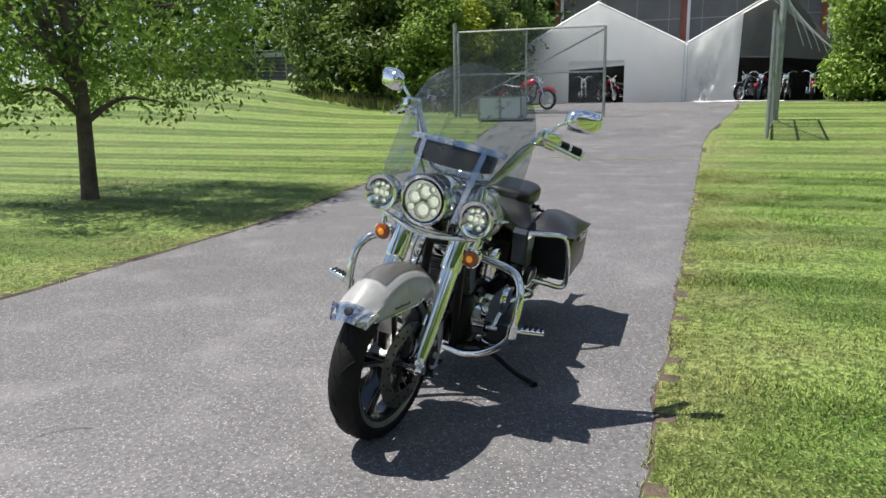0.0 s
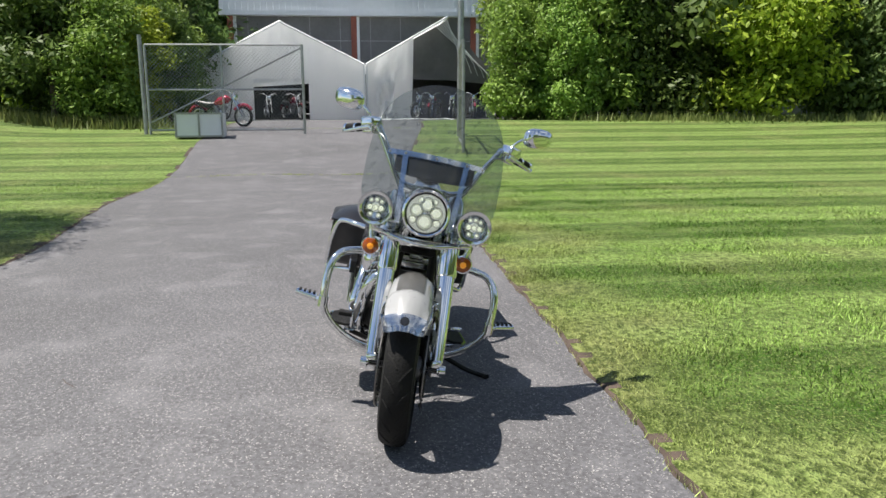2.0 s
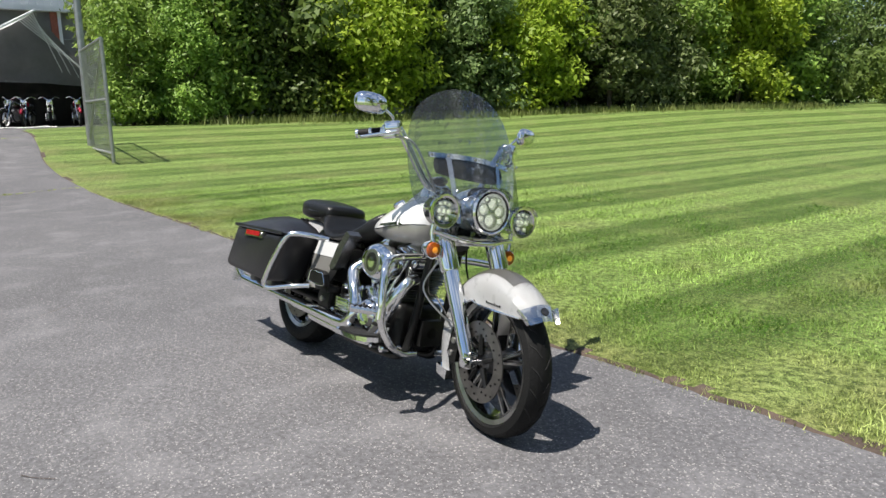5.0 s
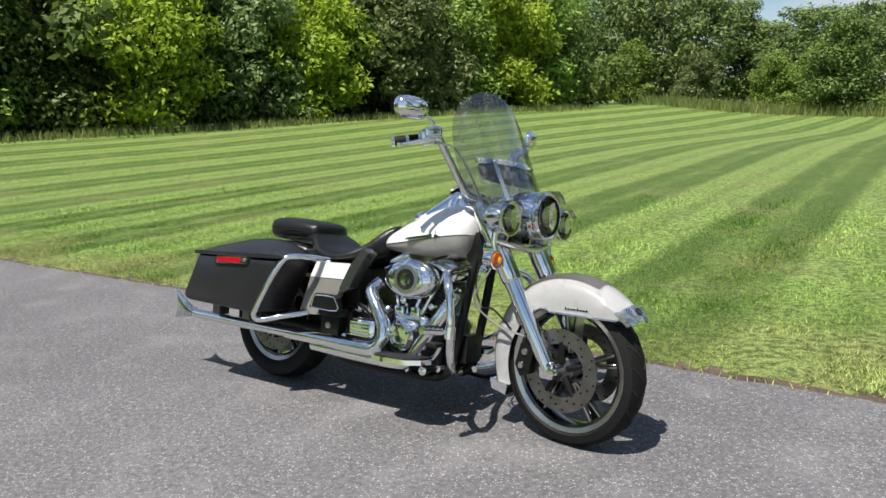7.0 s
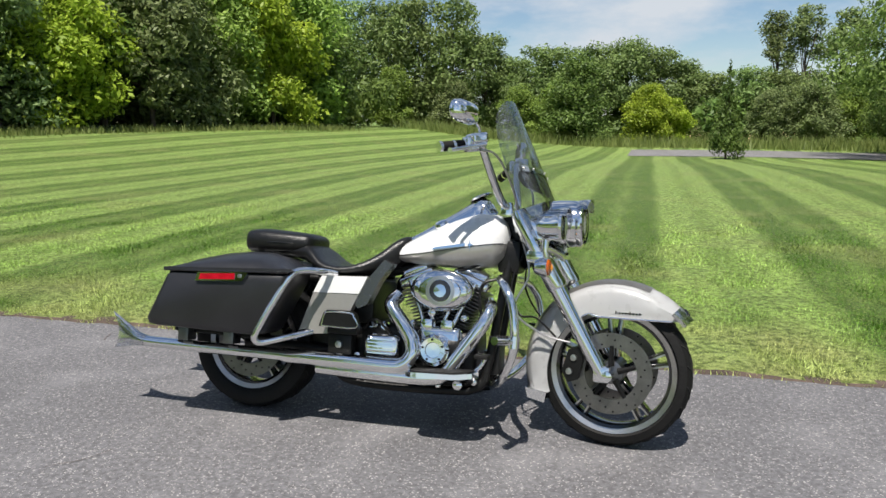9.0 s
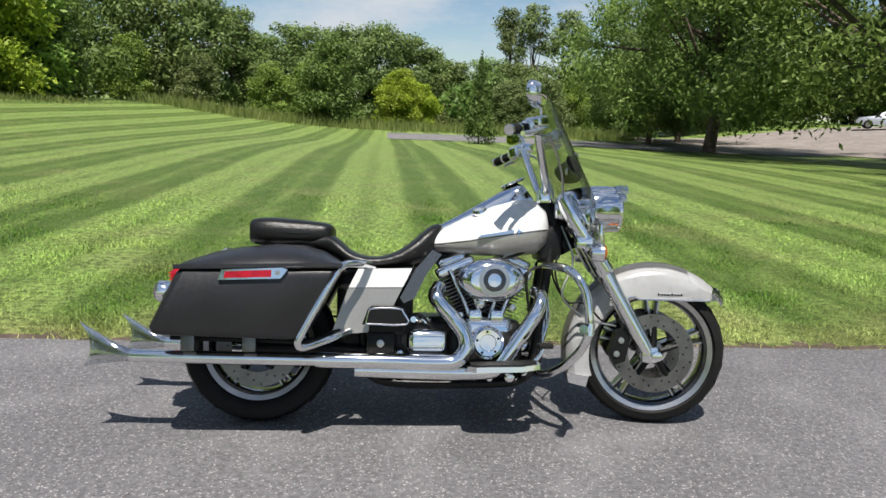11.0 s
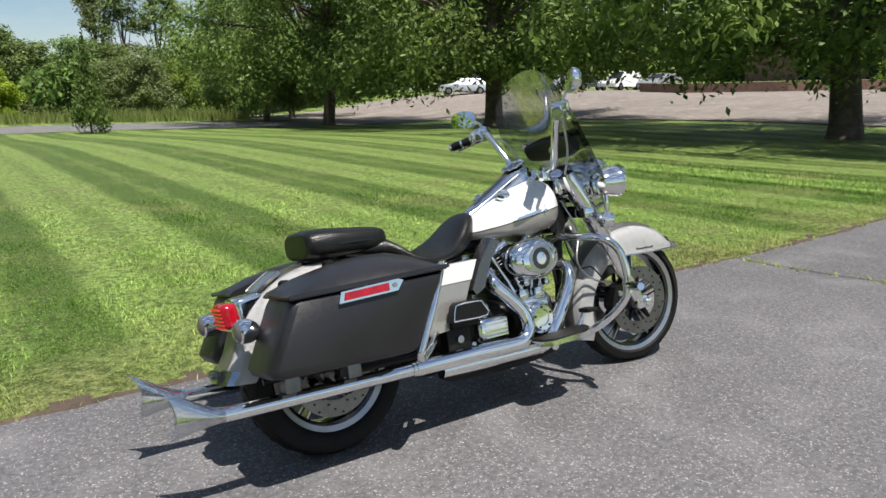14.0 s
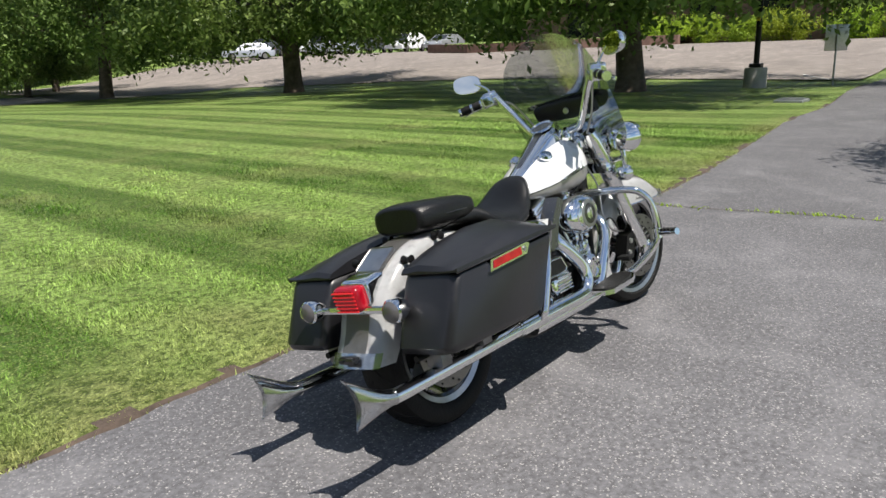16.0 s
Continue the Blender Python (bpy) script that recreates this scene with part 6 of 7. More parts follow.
bpart("console_insert", bm, STEEL, None, "ribbed steel strip set in the console")
bpart("gauge_face", lathe(bmesh.new(), [(0.001, 0.0), (0.046, 0.0), (0.052, -0.006), (0.001, -0.01)], Matrix.Translation((1.005, 0, 0.976)) @ pose(0, 0, 0, 0, -24, 0), 30), BLACK_GLOSS, None, "round black speedometer")
bpart("gauge_ring", lathe(bmesh.new(), [(0.044, 0.0), (0.052, -0.004), (0.056, 0.002), (0.05, 0.006)], Matrix.Translation((1.005, 0, 0.976)) @ pose(0, 0, 0, 0, -24, 0), 30, True), CHROME)
for s in (-1, 1):
    bpart("fuel_cap", lathe(bmesh.new(), [(0.028, -0.01), (0.03, 0.004), (0.024, 0.014), (0.005, 0.016)], Matrix.Translation((0.86, s * 0.085, 0.850)) @ pose(0, 0, 0, -s * 28, -20, 0), 24), CHROME, None, "chrome fuel cap")


# seat and pillion pad
def oval_loft(st, power=0.62, n=22):
    rings = []
    for u, hw, zb, zt in st:
        zc, hh = (zb + zt) / 2, (zt - zb) / 2
        rings.append([Vector((u, hw * math.copysign(abs(math.cos(a)) ** power, math.cos(a)), zc + hh * math.copysign(abs(math.sin(a)) ** power, math.sin(a)))) for a in np.linspace(0, 2 * math.pi, n, endpoint=False)])
    return ring_loft(bmesh.new(), rings)


def dense(st, steps=4):
    a = smooth_path([(p[0], p[1], p[2]) for p in st], steps)
    b = smooth_path([(p[0], p[3], 0) for p in st], steps)
    return [(p.x, p.y, p.z, q.y) for p, q in zip(a, b)]


bpart("seat", oval_loft(dense([(0.722, 0.035, 0.745, 0.782), (0.70, 0.072, 0.70, 0.800), (0.655, 0.105, 0.655, 0.782), (0.59, 0.135, 0.628, 0.725), (0.52, 0.168, 0.618, 0.680), (0.44, 0.184, 0.616, 0.662), (0.36, 0.180, 0.622, 0.680), (0.30, 0.155, 0.645, 0.728), (0.255, 0.128, 0.665, 0.752), (0.19, 0.115, 0.680, 0.742), (0.10, 0.110, 0.688, 0.735)]), 0.72), LEATHER, None, "black leather saddle with a deep dip", smooth=60)
pil = bpart("pillion_pad", oval_loft(dense([(-0.044, 0.070, 0.725, 0.775), (-0.036, 0.112, 0.702, 0.800), (0.03, 0.130, 0.695, 0.808), (0.12, 0.132, 0.695, 0.803), (0.22, 0.125, 0.700, 0.795), (0.265, 0.112, 0.710, 0.786), (0.282, 0.07, 0.73, 0.768)]), 0.6), LEATHER, None, "black padded pillion seat", smooth=60)
for s in (-1, 1):
    bpart("piping", tube(bmesh.new(), [(-0.03, s * 0.113, 0.748), (0.12, s * 0.1335, 0.746), (0.262, s * 0.114, 0.744)], 0.0025, 6), BLACK_GLOSS, pil)


# rear fender with silver stripe, tip and tail lamp
rf = smooth_path([(0.20, 0, 0.668), (0.08, 0, 0.690), (-0.05, 0, 0.686), (-0.155, 0, 0.650), (-0.24, 0, 0.588), (-0.30, 0, 0.51), (-0.335, 0, 0.425), (-0.388, 0, 0.338)], 4)
HUB = Vector((0, 0, 0.302))


def rear_ring(p, hw, drop):
    e = (p - HUB).normalized()
    return [p + Vector((0, v * hw, 0)) - e * d for v, d in ((-1, drop), (-1.0, drop * 0.5), (-0.97, 0.03), (-0.84, 0.010), (-0.5, 0.002), (0, 0), (0.5, 0.002), (0.84, 0.010), (0.97, 0.03), (1.0, drop * 0.5), (1, drop))]


bm = ring_loft(bmesh.new(), [rear_ring(p, 0.108, 0.10) for p in rf], False, False)
bmesh.ops.solidify(bm, geom=bm.faces[:], thickness=-0.004)
rfend = bpart("rear_fender", bm, PEARL, None, "glossy pearl white rear fender", smooth=60)
bm = ring_loft(bmesh.new(), [[q + (q - HUB).normalized() * 0.003 for q in rear_ring(p, 0.108, 0.1)[4:7]] for p in rf], False, False)
bmesh.ops.solidify(bm, geom=bm.faces[:], thickness=0.001)
bpart("fender_stripe", bm, SILVER, rfend, "silver centre stripe")
bm = ring_loft(bmesh.new(), [[q + (q - HUB).normalized() * 0.006 for q in rear_ring(p, 0.112, 0.085)[2:9]] for p in rf[-3:]], False, False)
bmesh.ops.solidify(bm, geom=bm.faces[:], thickness=0.004)
bpart("rear_fender_tip", bm, CHROME, rfend, "chrome fender tip")
bpart("fender_tip_light", box(bmesh.new(), (-0.405, -0.035, 0.355), (-0.372, 0.035, 0.378), 0.008), BLACK_GLOSS, rfend)
bm = box(bmesh.new(), (-0.06, -0.058, -0.004), (0.05, 0.058, 0.008), 0.012, Matrix.Translation((-0.175, 0, 0.650)) @ pose(0, 0, 0, 0, -33, 0))
bpart("fender_plate", bm, STEEL, rfend, "chrome cover plate on the fender")
TL = Matrix.Translation((-0.268, 0, 0.562)) @ pose(0, 0, 0, 0, -10, 0)
bpart("tail_lamp_base", box(bmesh.new(), (-0.035, -0.062, -0.045), (0.07, 0.062, 0.05), 0.02, TL, 3), CHROME, None, "chrome tail lamp housing")
bm = box(bmesh.new(), (-0.085, -0.058, -0.042), (-0.03, 0.058, 0.046), 0.026, TL, 4)
tail = bpart("tail_lamp", bm, RED_LENS, None, "ribbed red tail lamp lens")
bm = bmesh.new()
for k in range(6):
    box(bm, (-0.087, -0.05, -0.035 + k * 0.013), (-0.083, 0.05, -0.031 + k * 0.013), 0, TL)
bpart("lens_rib", bm, RED_LED, tail, "glowing red rows")
bpart("signal_bar", box(bmesh.new(), (-0.328, -0.185, 0.500), (-0.308, 0.185, 0.525), 0.008), CHROME, None, "chrome rear signal bar")
for s in (-1, 1):
    sg = bpart("rear_turn_signal", turned([(0.01, 0.035), (0.032, 0.02), (0.04, -0.005), (0.04, -0.03), (0.035, -0.036)], Vector((-0.318, s * 0.198, 0.514)), "u", 28), CHROME, None, "round chrome rear turn signal")
    bpart("smoked_lens", turned([(0.036, -0.034), (0.03, -0.044), (0.015, -0.05), (0.001, -0.051)], Vector((-0.318, s * 0.198, 0.514)), "u", 24), DARK_LENS, sg, "smoked grey lens")
    for u, w in ((-0.15, 0.635), (0.02, 0.68)):
        bpart("docking_post", turned([(0.008, -0.02), (0.016, -0.018), (0.009, 0), (0.016, 0.018), (0.008, 0.02)], Vector((u, s * 0.118, w)), "v", 14), BLACK_METAL)


# hard saddlebags, guards, reflectors
def saddlebag(s):
    bm = bmesh.new()
    secs = []
    for v, k in ((0.175, 0.95), (0.185, 0.985), (0.20, 1.0), (0.335, 1.0), (0.358, 0.994), (0.374, 0.978), (0.386, 0.95), (0.392, 0.90)):
        cx, cz = -0.02, 0.485
        out = [(0.325, 0.612), (0.315, 0.58), (0.215, 0.385), (0.19, 0.362), (0.15, 0.356), (-0.29, 0.366), (-0.325, 0.372), (-0.338, 0.395), (-0.25, 0.585), (-0.236, 0.603)]
        secs.append([Vector((cx + (u - cx) * k, s * v, cz + (w - cz) * k + 0.0)) for u, w in out])
    ring_loft(bm, secs)
    bag = bpart("saddlebag", bm, BLACK_SATIN, None, "matte black hard saddlebag", smooth=50)
    lid = bmesh.new()
    st = [(-0.248, 0.604, 0.612, 0.75), (-0.235, 0.604, 0.628, 0.85), (-0.15, 0.607, 0.658, 0.95), (-0.04, 0.610, 0.681, 1.0), (0.08, 0.614, 0.694, 1.0), (0.18, 0.617, 0.692, 1.0), (0.26, 0.619, 0.672, 0.96), (0.315, 0.620, 0.640, 0.9), (0.336, 0.620, 0.626, 0.8)]
    rings = []
    for u, z0, z1, f in st:
        prof = [(0.172, z0), (0.172, z0 + (z1 - z0) * 0.75), (0.19, z1 - 0.004), (0.24, z1 + 0.004 * f), (0.30, z1 - (z1 - z0) * 0.10), (0.35, z0 + (z1 - z0) * 0.66), (0.385, z0 + (z1 - z0) * 0.36 + 0.004), (0.399, z0 + 0.012), (0.400, z0)]
        rings.append([Vector((u, s * v, z)) for v, z in prof])
    ring_loft(lid, rings)
    bpart("bag_lid", lid, BLACK_SATIN, bag, "", smooth=28)
    bm = bmesh.new()
    tube(bm, [(-0.246, s * 0.397, 0.602), (0.04, s * 0.4005, 0.610), (0.325, s * 0.397, 0.618)], 0.0025, 6)
    bpart("lid_seam", bm, BLACK_GLOSS, bag)
    frame_o = [(-0.092, 0.565), (-0.082, 0.601), (0.128, 0.612), (0.146, 0.605), (0.122, 0.574)]
    rf_ob = bpart("reflector_bezel", side_slab(frame_o, s * 0.385, s * 0.404, 0.004), CHROME, bag, "chrome bezel of the side reflector")
    bpart("red_reflector", side_slab([(-0.074, 0.572), (-0.068, 0.596), (0.09, 0.604), (0.09, 0.579)], s * 0.39, s * 0.4065, 0.002), RED_LENS, bag, "red side reflector")
    bpart("bag_lock", turned([(0.002, s * 0.400), (0.009, s * 0.400), (0.008, s * 0.4075), (0.002, s * 0.408)], Vector((0.112, 0, 0.594)), "v", 14), STEEL, bag)
    g = [(0.44, s * 0.19, 0.622), (0.40, s * 0.27, 0.630), (0.345, s * 0.335, 0.628), (0.315, s * 0.365, 0.600), (0.255, s * 0.385, 0.49), (0.195, s * 0.390, 0.375), (0.185, s * 0.385, 0.345), (0.205, s * 0.365, 0.330), (0.29, s * 0.30, 0.355), (0.36, s * 0.22, 0.375)]
    bpart("bag_guard", tube(bmesh.new(), g, 0.0135, 14), CHROME, None, "chrome saddlebag guard rail")
    for u in (-0.22, 0.0):
        bpart("bag_bracket", box(bmesh.new(), (u - 0.03, s * 0.235 - 0.035, 0.30), (u + 0.02, s * 0.235 + 0.03, 0.36), 0.004), ALU, None, "chrome saddlebag support bracket")
    bpart("support_rail", tube(bmesh.new(), [(-0.30, s * 0.21, 0.345), (0.0, s * 0.22, 0.34), (0.22, s * 0.22, 0.34), (0.36, s * 0.19, 0.40)], 0.011, 10), BLACK_METAL)


both(saddlebag)


# side covers, heat shields, folded passenger boards
def side_cover(s):
    up = [(0.385, 0.612), (0.590, 0.618), (0.570, 0.575), (0.555, 0.545), (0.350, 0.540)]
    lowc = [(0.349, 0.538), (0.554, 0.543), (0.515, 0.462), (0.44, 0.385), (0.425, 0.372), (0.300, 0.362), (0.292, 0.372)]
    bpart("side_cover_top", side_slab(up, s * 0.17, s * 0.213, 0.008), PEARL, None, "pearl white side cover")
    bpart("side_cover", side_slab(lowc, s * 0.17, s * 0.210, 0.008), SILVER, None, "silver lower side cover")
    sh = [(0.70, 0.672), (0.665, 0.69), (0.60, 0.612), (0.545, 0.505), (0.56, 0.485), (0.60, 0.505), (0.645, 0.60)]
    bpart("heat_deflector", side_slab(sh, s * 0.165, s * 0.228, 0.008), DEFLECT, None, "dark metallic mid-frame heat deflector")
    bd = [(0.405, 0.405), (0.425, 0.462), (0.44, 0.474), (0.545, 0.474), (0.565, 0.462), (0.580, 0.405)]
    brd = bpart("passenger_board", side_slab(bd, s * 0.232, s * 0.262, 0.008), BLACK_METAL, None, "folded black passenger footboard")
    bpart("board_trim", tube(bmesh.new(), [(u, s * 0.263, w) for u, w in [(0.418, 0.408), (0.428, 0.452), (0.446, 0.466), (0.54, 0.466), (0.558, 0.452), (0.57, 0.408), (0.418, 0.408)]], 0.0035, 8, 3), CHROME, brd)
    bpart("board_hinge", box(bmesh.new(), (0.43, s * 0.20 - 0.03, 0.375), (0.56, s * 0.20 + 0.04, 0.405), 0.008), BLACK_METAL, brd)


both(side_cover)


# engine
bpart("crankcase", box(box(box(bmesh.new(), (0.72, -0.13, 0.19), (1.04, 0.13, 0.42), 0.05, segs=3), (0.50, -0.13, 0.24), (0.76, 0.13, 0.43), 0.04, segs=3), (0.78, -0.17, 0.25), (1.0, 0.0, 0.40), 0.05, segs=3), BLACK_METAL, None, "black engine crankcase")
for sg, nm in ((-1, "rear"), (1, "front")):
    ax = Vector((sg * math.sin(radians(23.5)), 0, math.cos(radians(23.5))))
    base = Vector((0.882, 0, 0.355))
    tr = Matrix.Translation(base) @ Matrix.Rotation(sg * radians(23.5), 4, "Y")
    cyl = bpart("cylinder", lathe(bmesh.new(), [(0.05, 0.06), (0.058, 0.08), (0.058, 0.26), (0.03, 0.27)], tr, 24), BLACK_METAL, None, "black finned cylinder")
    for k in range(13):
        z = 0.085 + k * 0.0145
        q = 0.072 + (0.010 if k > 7 else 0)
        bpart("cooling_fin", box(bmesh.new(), (-q, -0.098, z), (q, 0.098, z + 0.0045), 0.0015, tr, 1), ALU, cyl, "" if k else "cooling fin with bright edges")
    bm = box(bmesh.new(), (-0.082, -0.105, 0.272), (0.082, 0.105, 0.315), 0.016, tr, 3)
    box(bm, (-0.062, -0.085, 0.305), (0.062, 0.085, 0.345), 0.02, tr, 3)
    bpart("rocker_cover", bm, CHROME, None, "chrome rocker cover")
    for o in (-0.03, 0.03):
        bpart("pushrod_tube", tube(bmesh.new(), [base + Vector((0.01 * sg + o * 0.6, -0.155, -0.005)), base + ax * 0.16 + Vector((o * 0.8, -0.125, 0)), base + ax * 0.28 + Vector((o, -0.105, 0))], 0.0095, 10, 1), CHROME, None, "chrome pushrod tube")
# air cleaner
bm = turned([(0.02, 0.12), (0.085, 0.125), (0.096, 0.15), (0.098, 0.178), (0.094, 0.195), (0.080, 0.208), (0.066, 0.214), (0.064, 0.219), (0.056, 0.221), (0.002, 0.222)], Vector((0, 0, 0)), "v", 44)
bmesh.ops.transform(bm, matrix=Matrix.Translation((0.900, 0, 0.578)) @ Matrix.Diagonal((1.34, -1, 0.87, 1)), verts=bm.verts)
air = bpart("air_cleaner", bm, CHROME, None, "oval chrome air cleaner cover")
for ra, rb, v, mt, lb in ((0.046, 0.060, 0.2235, STEEL, "brushed ring"), (0.026, 0.044, 0.2245, BLACK_GLOSS, ""), (0.001, 0.025, 0.226, CHROME, "")):
    bm = turned([(ra, v - 0.004), (rb, v - 0.004), (rb, v), (ra, v + 0.001)], Vector((0, 0, 0)), "v", 36, ra > 0.01)
    bmesh.ops.transform(bm, matrix=Matrix.Translation((0.905, 0, 0.578)) @ Matrix.Diagonal((1, -1, 1, 1)), verts=bm.verts)
    bpart("air_cleaner_badge", bm, mt, air, lb)
# cam cover, gear covers
def round_cover(name, u, w, r, v0, v1, mt, label):
    bm = turned([(r * 0.9, v0), (r, v0 + (v1 - v0) * 0.3), (r * 0.97, v1 - (v1 - v0) * 0.2), (r * 0.8, v1), (r * 0.76, v1 - 0.004), (r * 0.5, v1 - 0.003), (r * 0.46, v1 + 0.003), (0.002, v1 + 0.004)], Vector((u, 0, w)), "v", 36)
    return bpart(name, bm, mt, None, label)


cc = round_cover("cam_cover", 0.885, 0.338, 0.066, -0.16, -0.212, CHROME, "round chrome timer cover")
for k in range(5):
    a = k * 1.2566 + 0.4
    bm = turned([(0.001, -0.212), (0.006, -0.212), (0.005, -0.218), (0.001, -0.219)], Vector((0.885 + 0.043 * math.cos(a), 0, 0.338 + 0.043 * math.sin(a))), "v", 8)
    bpart("cover_screw", bm, BLACK_METAL, cc)
bpart("cam_chest", box(bmesh.new(), (0.80, -0.165, 0.27), (0.985, -0.12, 0.43), 0.03, segs=3), CHROME, None, "chrome cam chest cover")
for u in (0.815, 0.90):
    bpart("tappet_cover", box(bmesh.new(), (u, -0.17, 0.415), (u + 0.05, -0.11, 0.46), 0.01), CHROME)
tr_bm = box(bmesh.new(), (0.575, -0.195, 0.285), (0.735, -0.12, 0.385), 0.035, segs=4)
for k in range(5):
    box(tr_bm, (0.60, -0.2, 0.305 + k * 0.014), (0.71, -0.19, 0.310 + k * 0.014))
bpart("transmission_cover", tr_bm, CHROME, None, "ribbed chrome transmission side cover")
bpart("oil_filler", turned([(0.014, -0.10), (0.02, -0.13), (0.022, -0.15), (0.012, -0.165)], Vector((0.60, 0, 0.42)), "v", 16), CHROME)
bpart("oil_filler", turned([(0.014, -0.10), (0.018, -0.12), (0.02, -0.145), (0.01, -0.155)], Vector((0.65, 0, 0.415)), "v", 16), CHROME)
bpart("brake_cylinder", box(bmesh.new(), (0.42, -0.2, 0.285), (0.53, -0.14, 0.375), 0.015), BLACK_METAL, None, "black rear master cylinder")
bpart("cylinder_bolt", turned([(0.002, -0.195), (0.016, -0.195), (0.014, -0.21), (0.002, -0.212)], Vector((0.475, 0, 0.33)), "v", 14), STEEL)
pm = bmesh.new()
ring_loft(pm, [[Vector((u, v, w)) for u, w in [(0.60 + 0.085 * math.cos(a) if math.cos(a) < 0 else 0.90 + 0.1 * math.cos(a), 0.33 + (0.085 if math.cos(a) < 0 else 0.1) * math.sin(a)) for a in np.linspace(0.001, 2 * math.pi, 36, endpoint=False)]] for v in (0.11, 0.19)])
bmesh.ops.bevel(pm, geom=[e for e in pm.edges if e.calc_face_angle(0) > 0.8], offset=0.02, segments=3, affect="EDGES")
bpart("primary_cover", pm, CHROME, None, "long chrome primary cover")
bpart("derby_cover", turned([(0.062, 0.185), (0.066, 0.195), (0.06, 0.203), (0.002, 0.205)], Vector((0.64, 0, 0.335)), "v", 30), CHROME)
bpart("oil_filter", turned([(0.034, -0.05), (0.037, 0.0), (0.037, 0.06), (0.025, 0.07)], Vector((1.06, 0, 0.30)), "u", 20), CHROME)
bpart("regulator", box(bmesh.new(), (1.085, -0.06, 0.24), (1.13, 0.06, 0.36), 0.01), BLACK_METAL, None, "finned black regulator")
bpart("horn_cover", box(bmesh.new(), (0.82, 0.10, 0.48), (0.94, 0.17, 0.62), 0.03, segs=3), CHROME, None, "chrome waterfall horn cover")


# frame
for nm, pts, r in (("down_tube", [(1.165, -0.055, 0.80), (1.14, -0.075, 0.62), (1.09, -0.085, 0.30), (1.05, -0.09, 0.19), (0.90, -0.095, 0.165), (0.50, -0.095, 0.17), (0.40, -0.09, 0.25)], 0.019), ("down_tube", [(1.165, 0.055, 0.80), (1.14, 0.075, 0.62), (1.09, 0.085, 0.30), (1.05, 0.09, 0.19), (0.90, 0.095, 0.165), (0.50, 0.095, 0.17), (0.40, 0.09, 0.25)], 0.019), ("backbone", [(1.15, 0, 0.84), (0.9, 0, 0.72), (0.6, 0, 0.64), (0.35, 0, 0.60)], 0.024), ("seat_rail", [(0.60, -0.09, 0.62), (0.3, -0.125, 0.60), (0.0, -0.135, 0.60), (-0.15, -0.13, 0.58)], 0.013), ("seat_rail", [(0.60, 0.09, 0.62), (0.3, 0.125, 0.60), (0.0, 0.135, 0.60), (-0.15, 0.13, 0.58)], 0.013), ("seat_post", [(0.42, -0.09, 0.22), (0.40, -0.10, 0.45), (0.44, -0.09, 0.63)], 0.016), ("seat_post", [(0.42, 0.09, 0.22), (0.40, 0.10, 0.45), (0.44, 0.09, 0.63)], 0.016), ("swing_arm", [(0.42, -0.10, 0.29), (0.2, -0.115, 0.30), (0.0, -0.118, 0.302)], 0.022), ("swing_arm", [(0.42, 0.10, 0.29), (0.2, 0.115, 0.30), (0.0, 0.118, 0.302)], 0.022), ("shock_absorber", [(0.06, -0.135, 0.33), (0.19, -0.145, 0.56)], 0.022), ("shock_absorber", [(0.06, 0.135, 0.33), (0.19, 0.145, 0.56)], 0.022)):
    bpart(nm, tube(bmesh.new(), pts, r, 12), BLACK_METAL, None, "black painted frame tube")
bpart("battery_box", box(bmesh.new(), (0.42, -0.15, 0.42), (0.60, 0.15, 0.60), 0.02), BLACK_METAL)
bpart("neck_cover", box(bmesh.new(), (1.10, -0.085, 0.66), (1.20, 0.085, 0.80), 0.03), BLACK_METAL)
bpart("belt_pulley", turned([(0.06, 0.10), (0.105, 0.105), (0.105, 0.135), (0.06, 0.14)], HUB, "v", 30), BLACK_METAL)
bpart("drive_belt", box(box(bmesh.new(), (0.0, 0.108, 0.402), (0.62, 0.132, 0.410)), (0.0, 0.108, 0.192), (0.62, 0.132, 0.200)), RUBBER)
bpart("inner_fender", box(bmesh.new(), (0.30, -0.10, 0.30), (0.40, 0.10, 0.64), 0.02), BLACK_METAL)


# exhaust
for s in (-1, 1):
    v = s * 0.222
    bm = tube(bmesh.new(), [(0.255, v, 0.268), (-0.10, v, 0.272), (-0.40, v, 0.276), (-0.44, v, 0.278)], [0.0245, 0.0245, 0.0245, 0.0245], 24, 1)
    muf = bpart("muffler", bm, CHROME, None, "long slim chrome muffler")
    rings = []
    for f in np.linspace(0, 1, 14):
        u = -0.44 - 0.14 * f
        tall = 0.0245 + 0.056 * f ** 1.7
        thin = 0.0245 - 0.013 * f ** 0.8
        mid = 0.278 + 0.032 * f ** 1.6
        ring = []
        for a in np.linspace(0, 2 * math.pi, 24, endpoint=False):
            z = math.sin(a)
            back = -0.035 * f ** 3 * abs(z) ** 2 * (1.25 if z > 0 else 0.7)
            ring.append(Vector((u + back, v + thin * math.cos(a), mid + tall * z * (1.12 if z > 0 else 0.92))))
        rings.append(ring)
    bm = ring_loft(bmesh.new(), rings, False)
    bmesh.ops.solidify(bm, geom=bm.faces[:], thickness=0.002)
    bpart("fishtail_end", bm, CHROME, muf, "flared chrome fishtail end", smooth=60)
    bpart("muffler_clamp", tube(bmesh.new(), [(0.235, v, 0.268), (0.262, v, 0.268)], 0.0285, 24, 1), CHROME, muf)
    bpart("fishtail_inside", tube(bmesh.new(), [(-0.42, v, 0.277), (-0.43, v, 0.277)], 0.022, 16, 1), BLACK_METAL, muf)
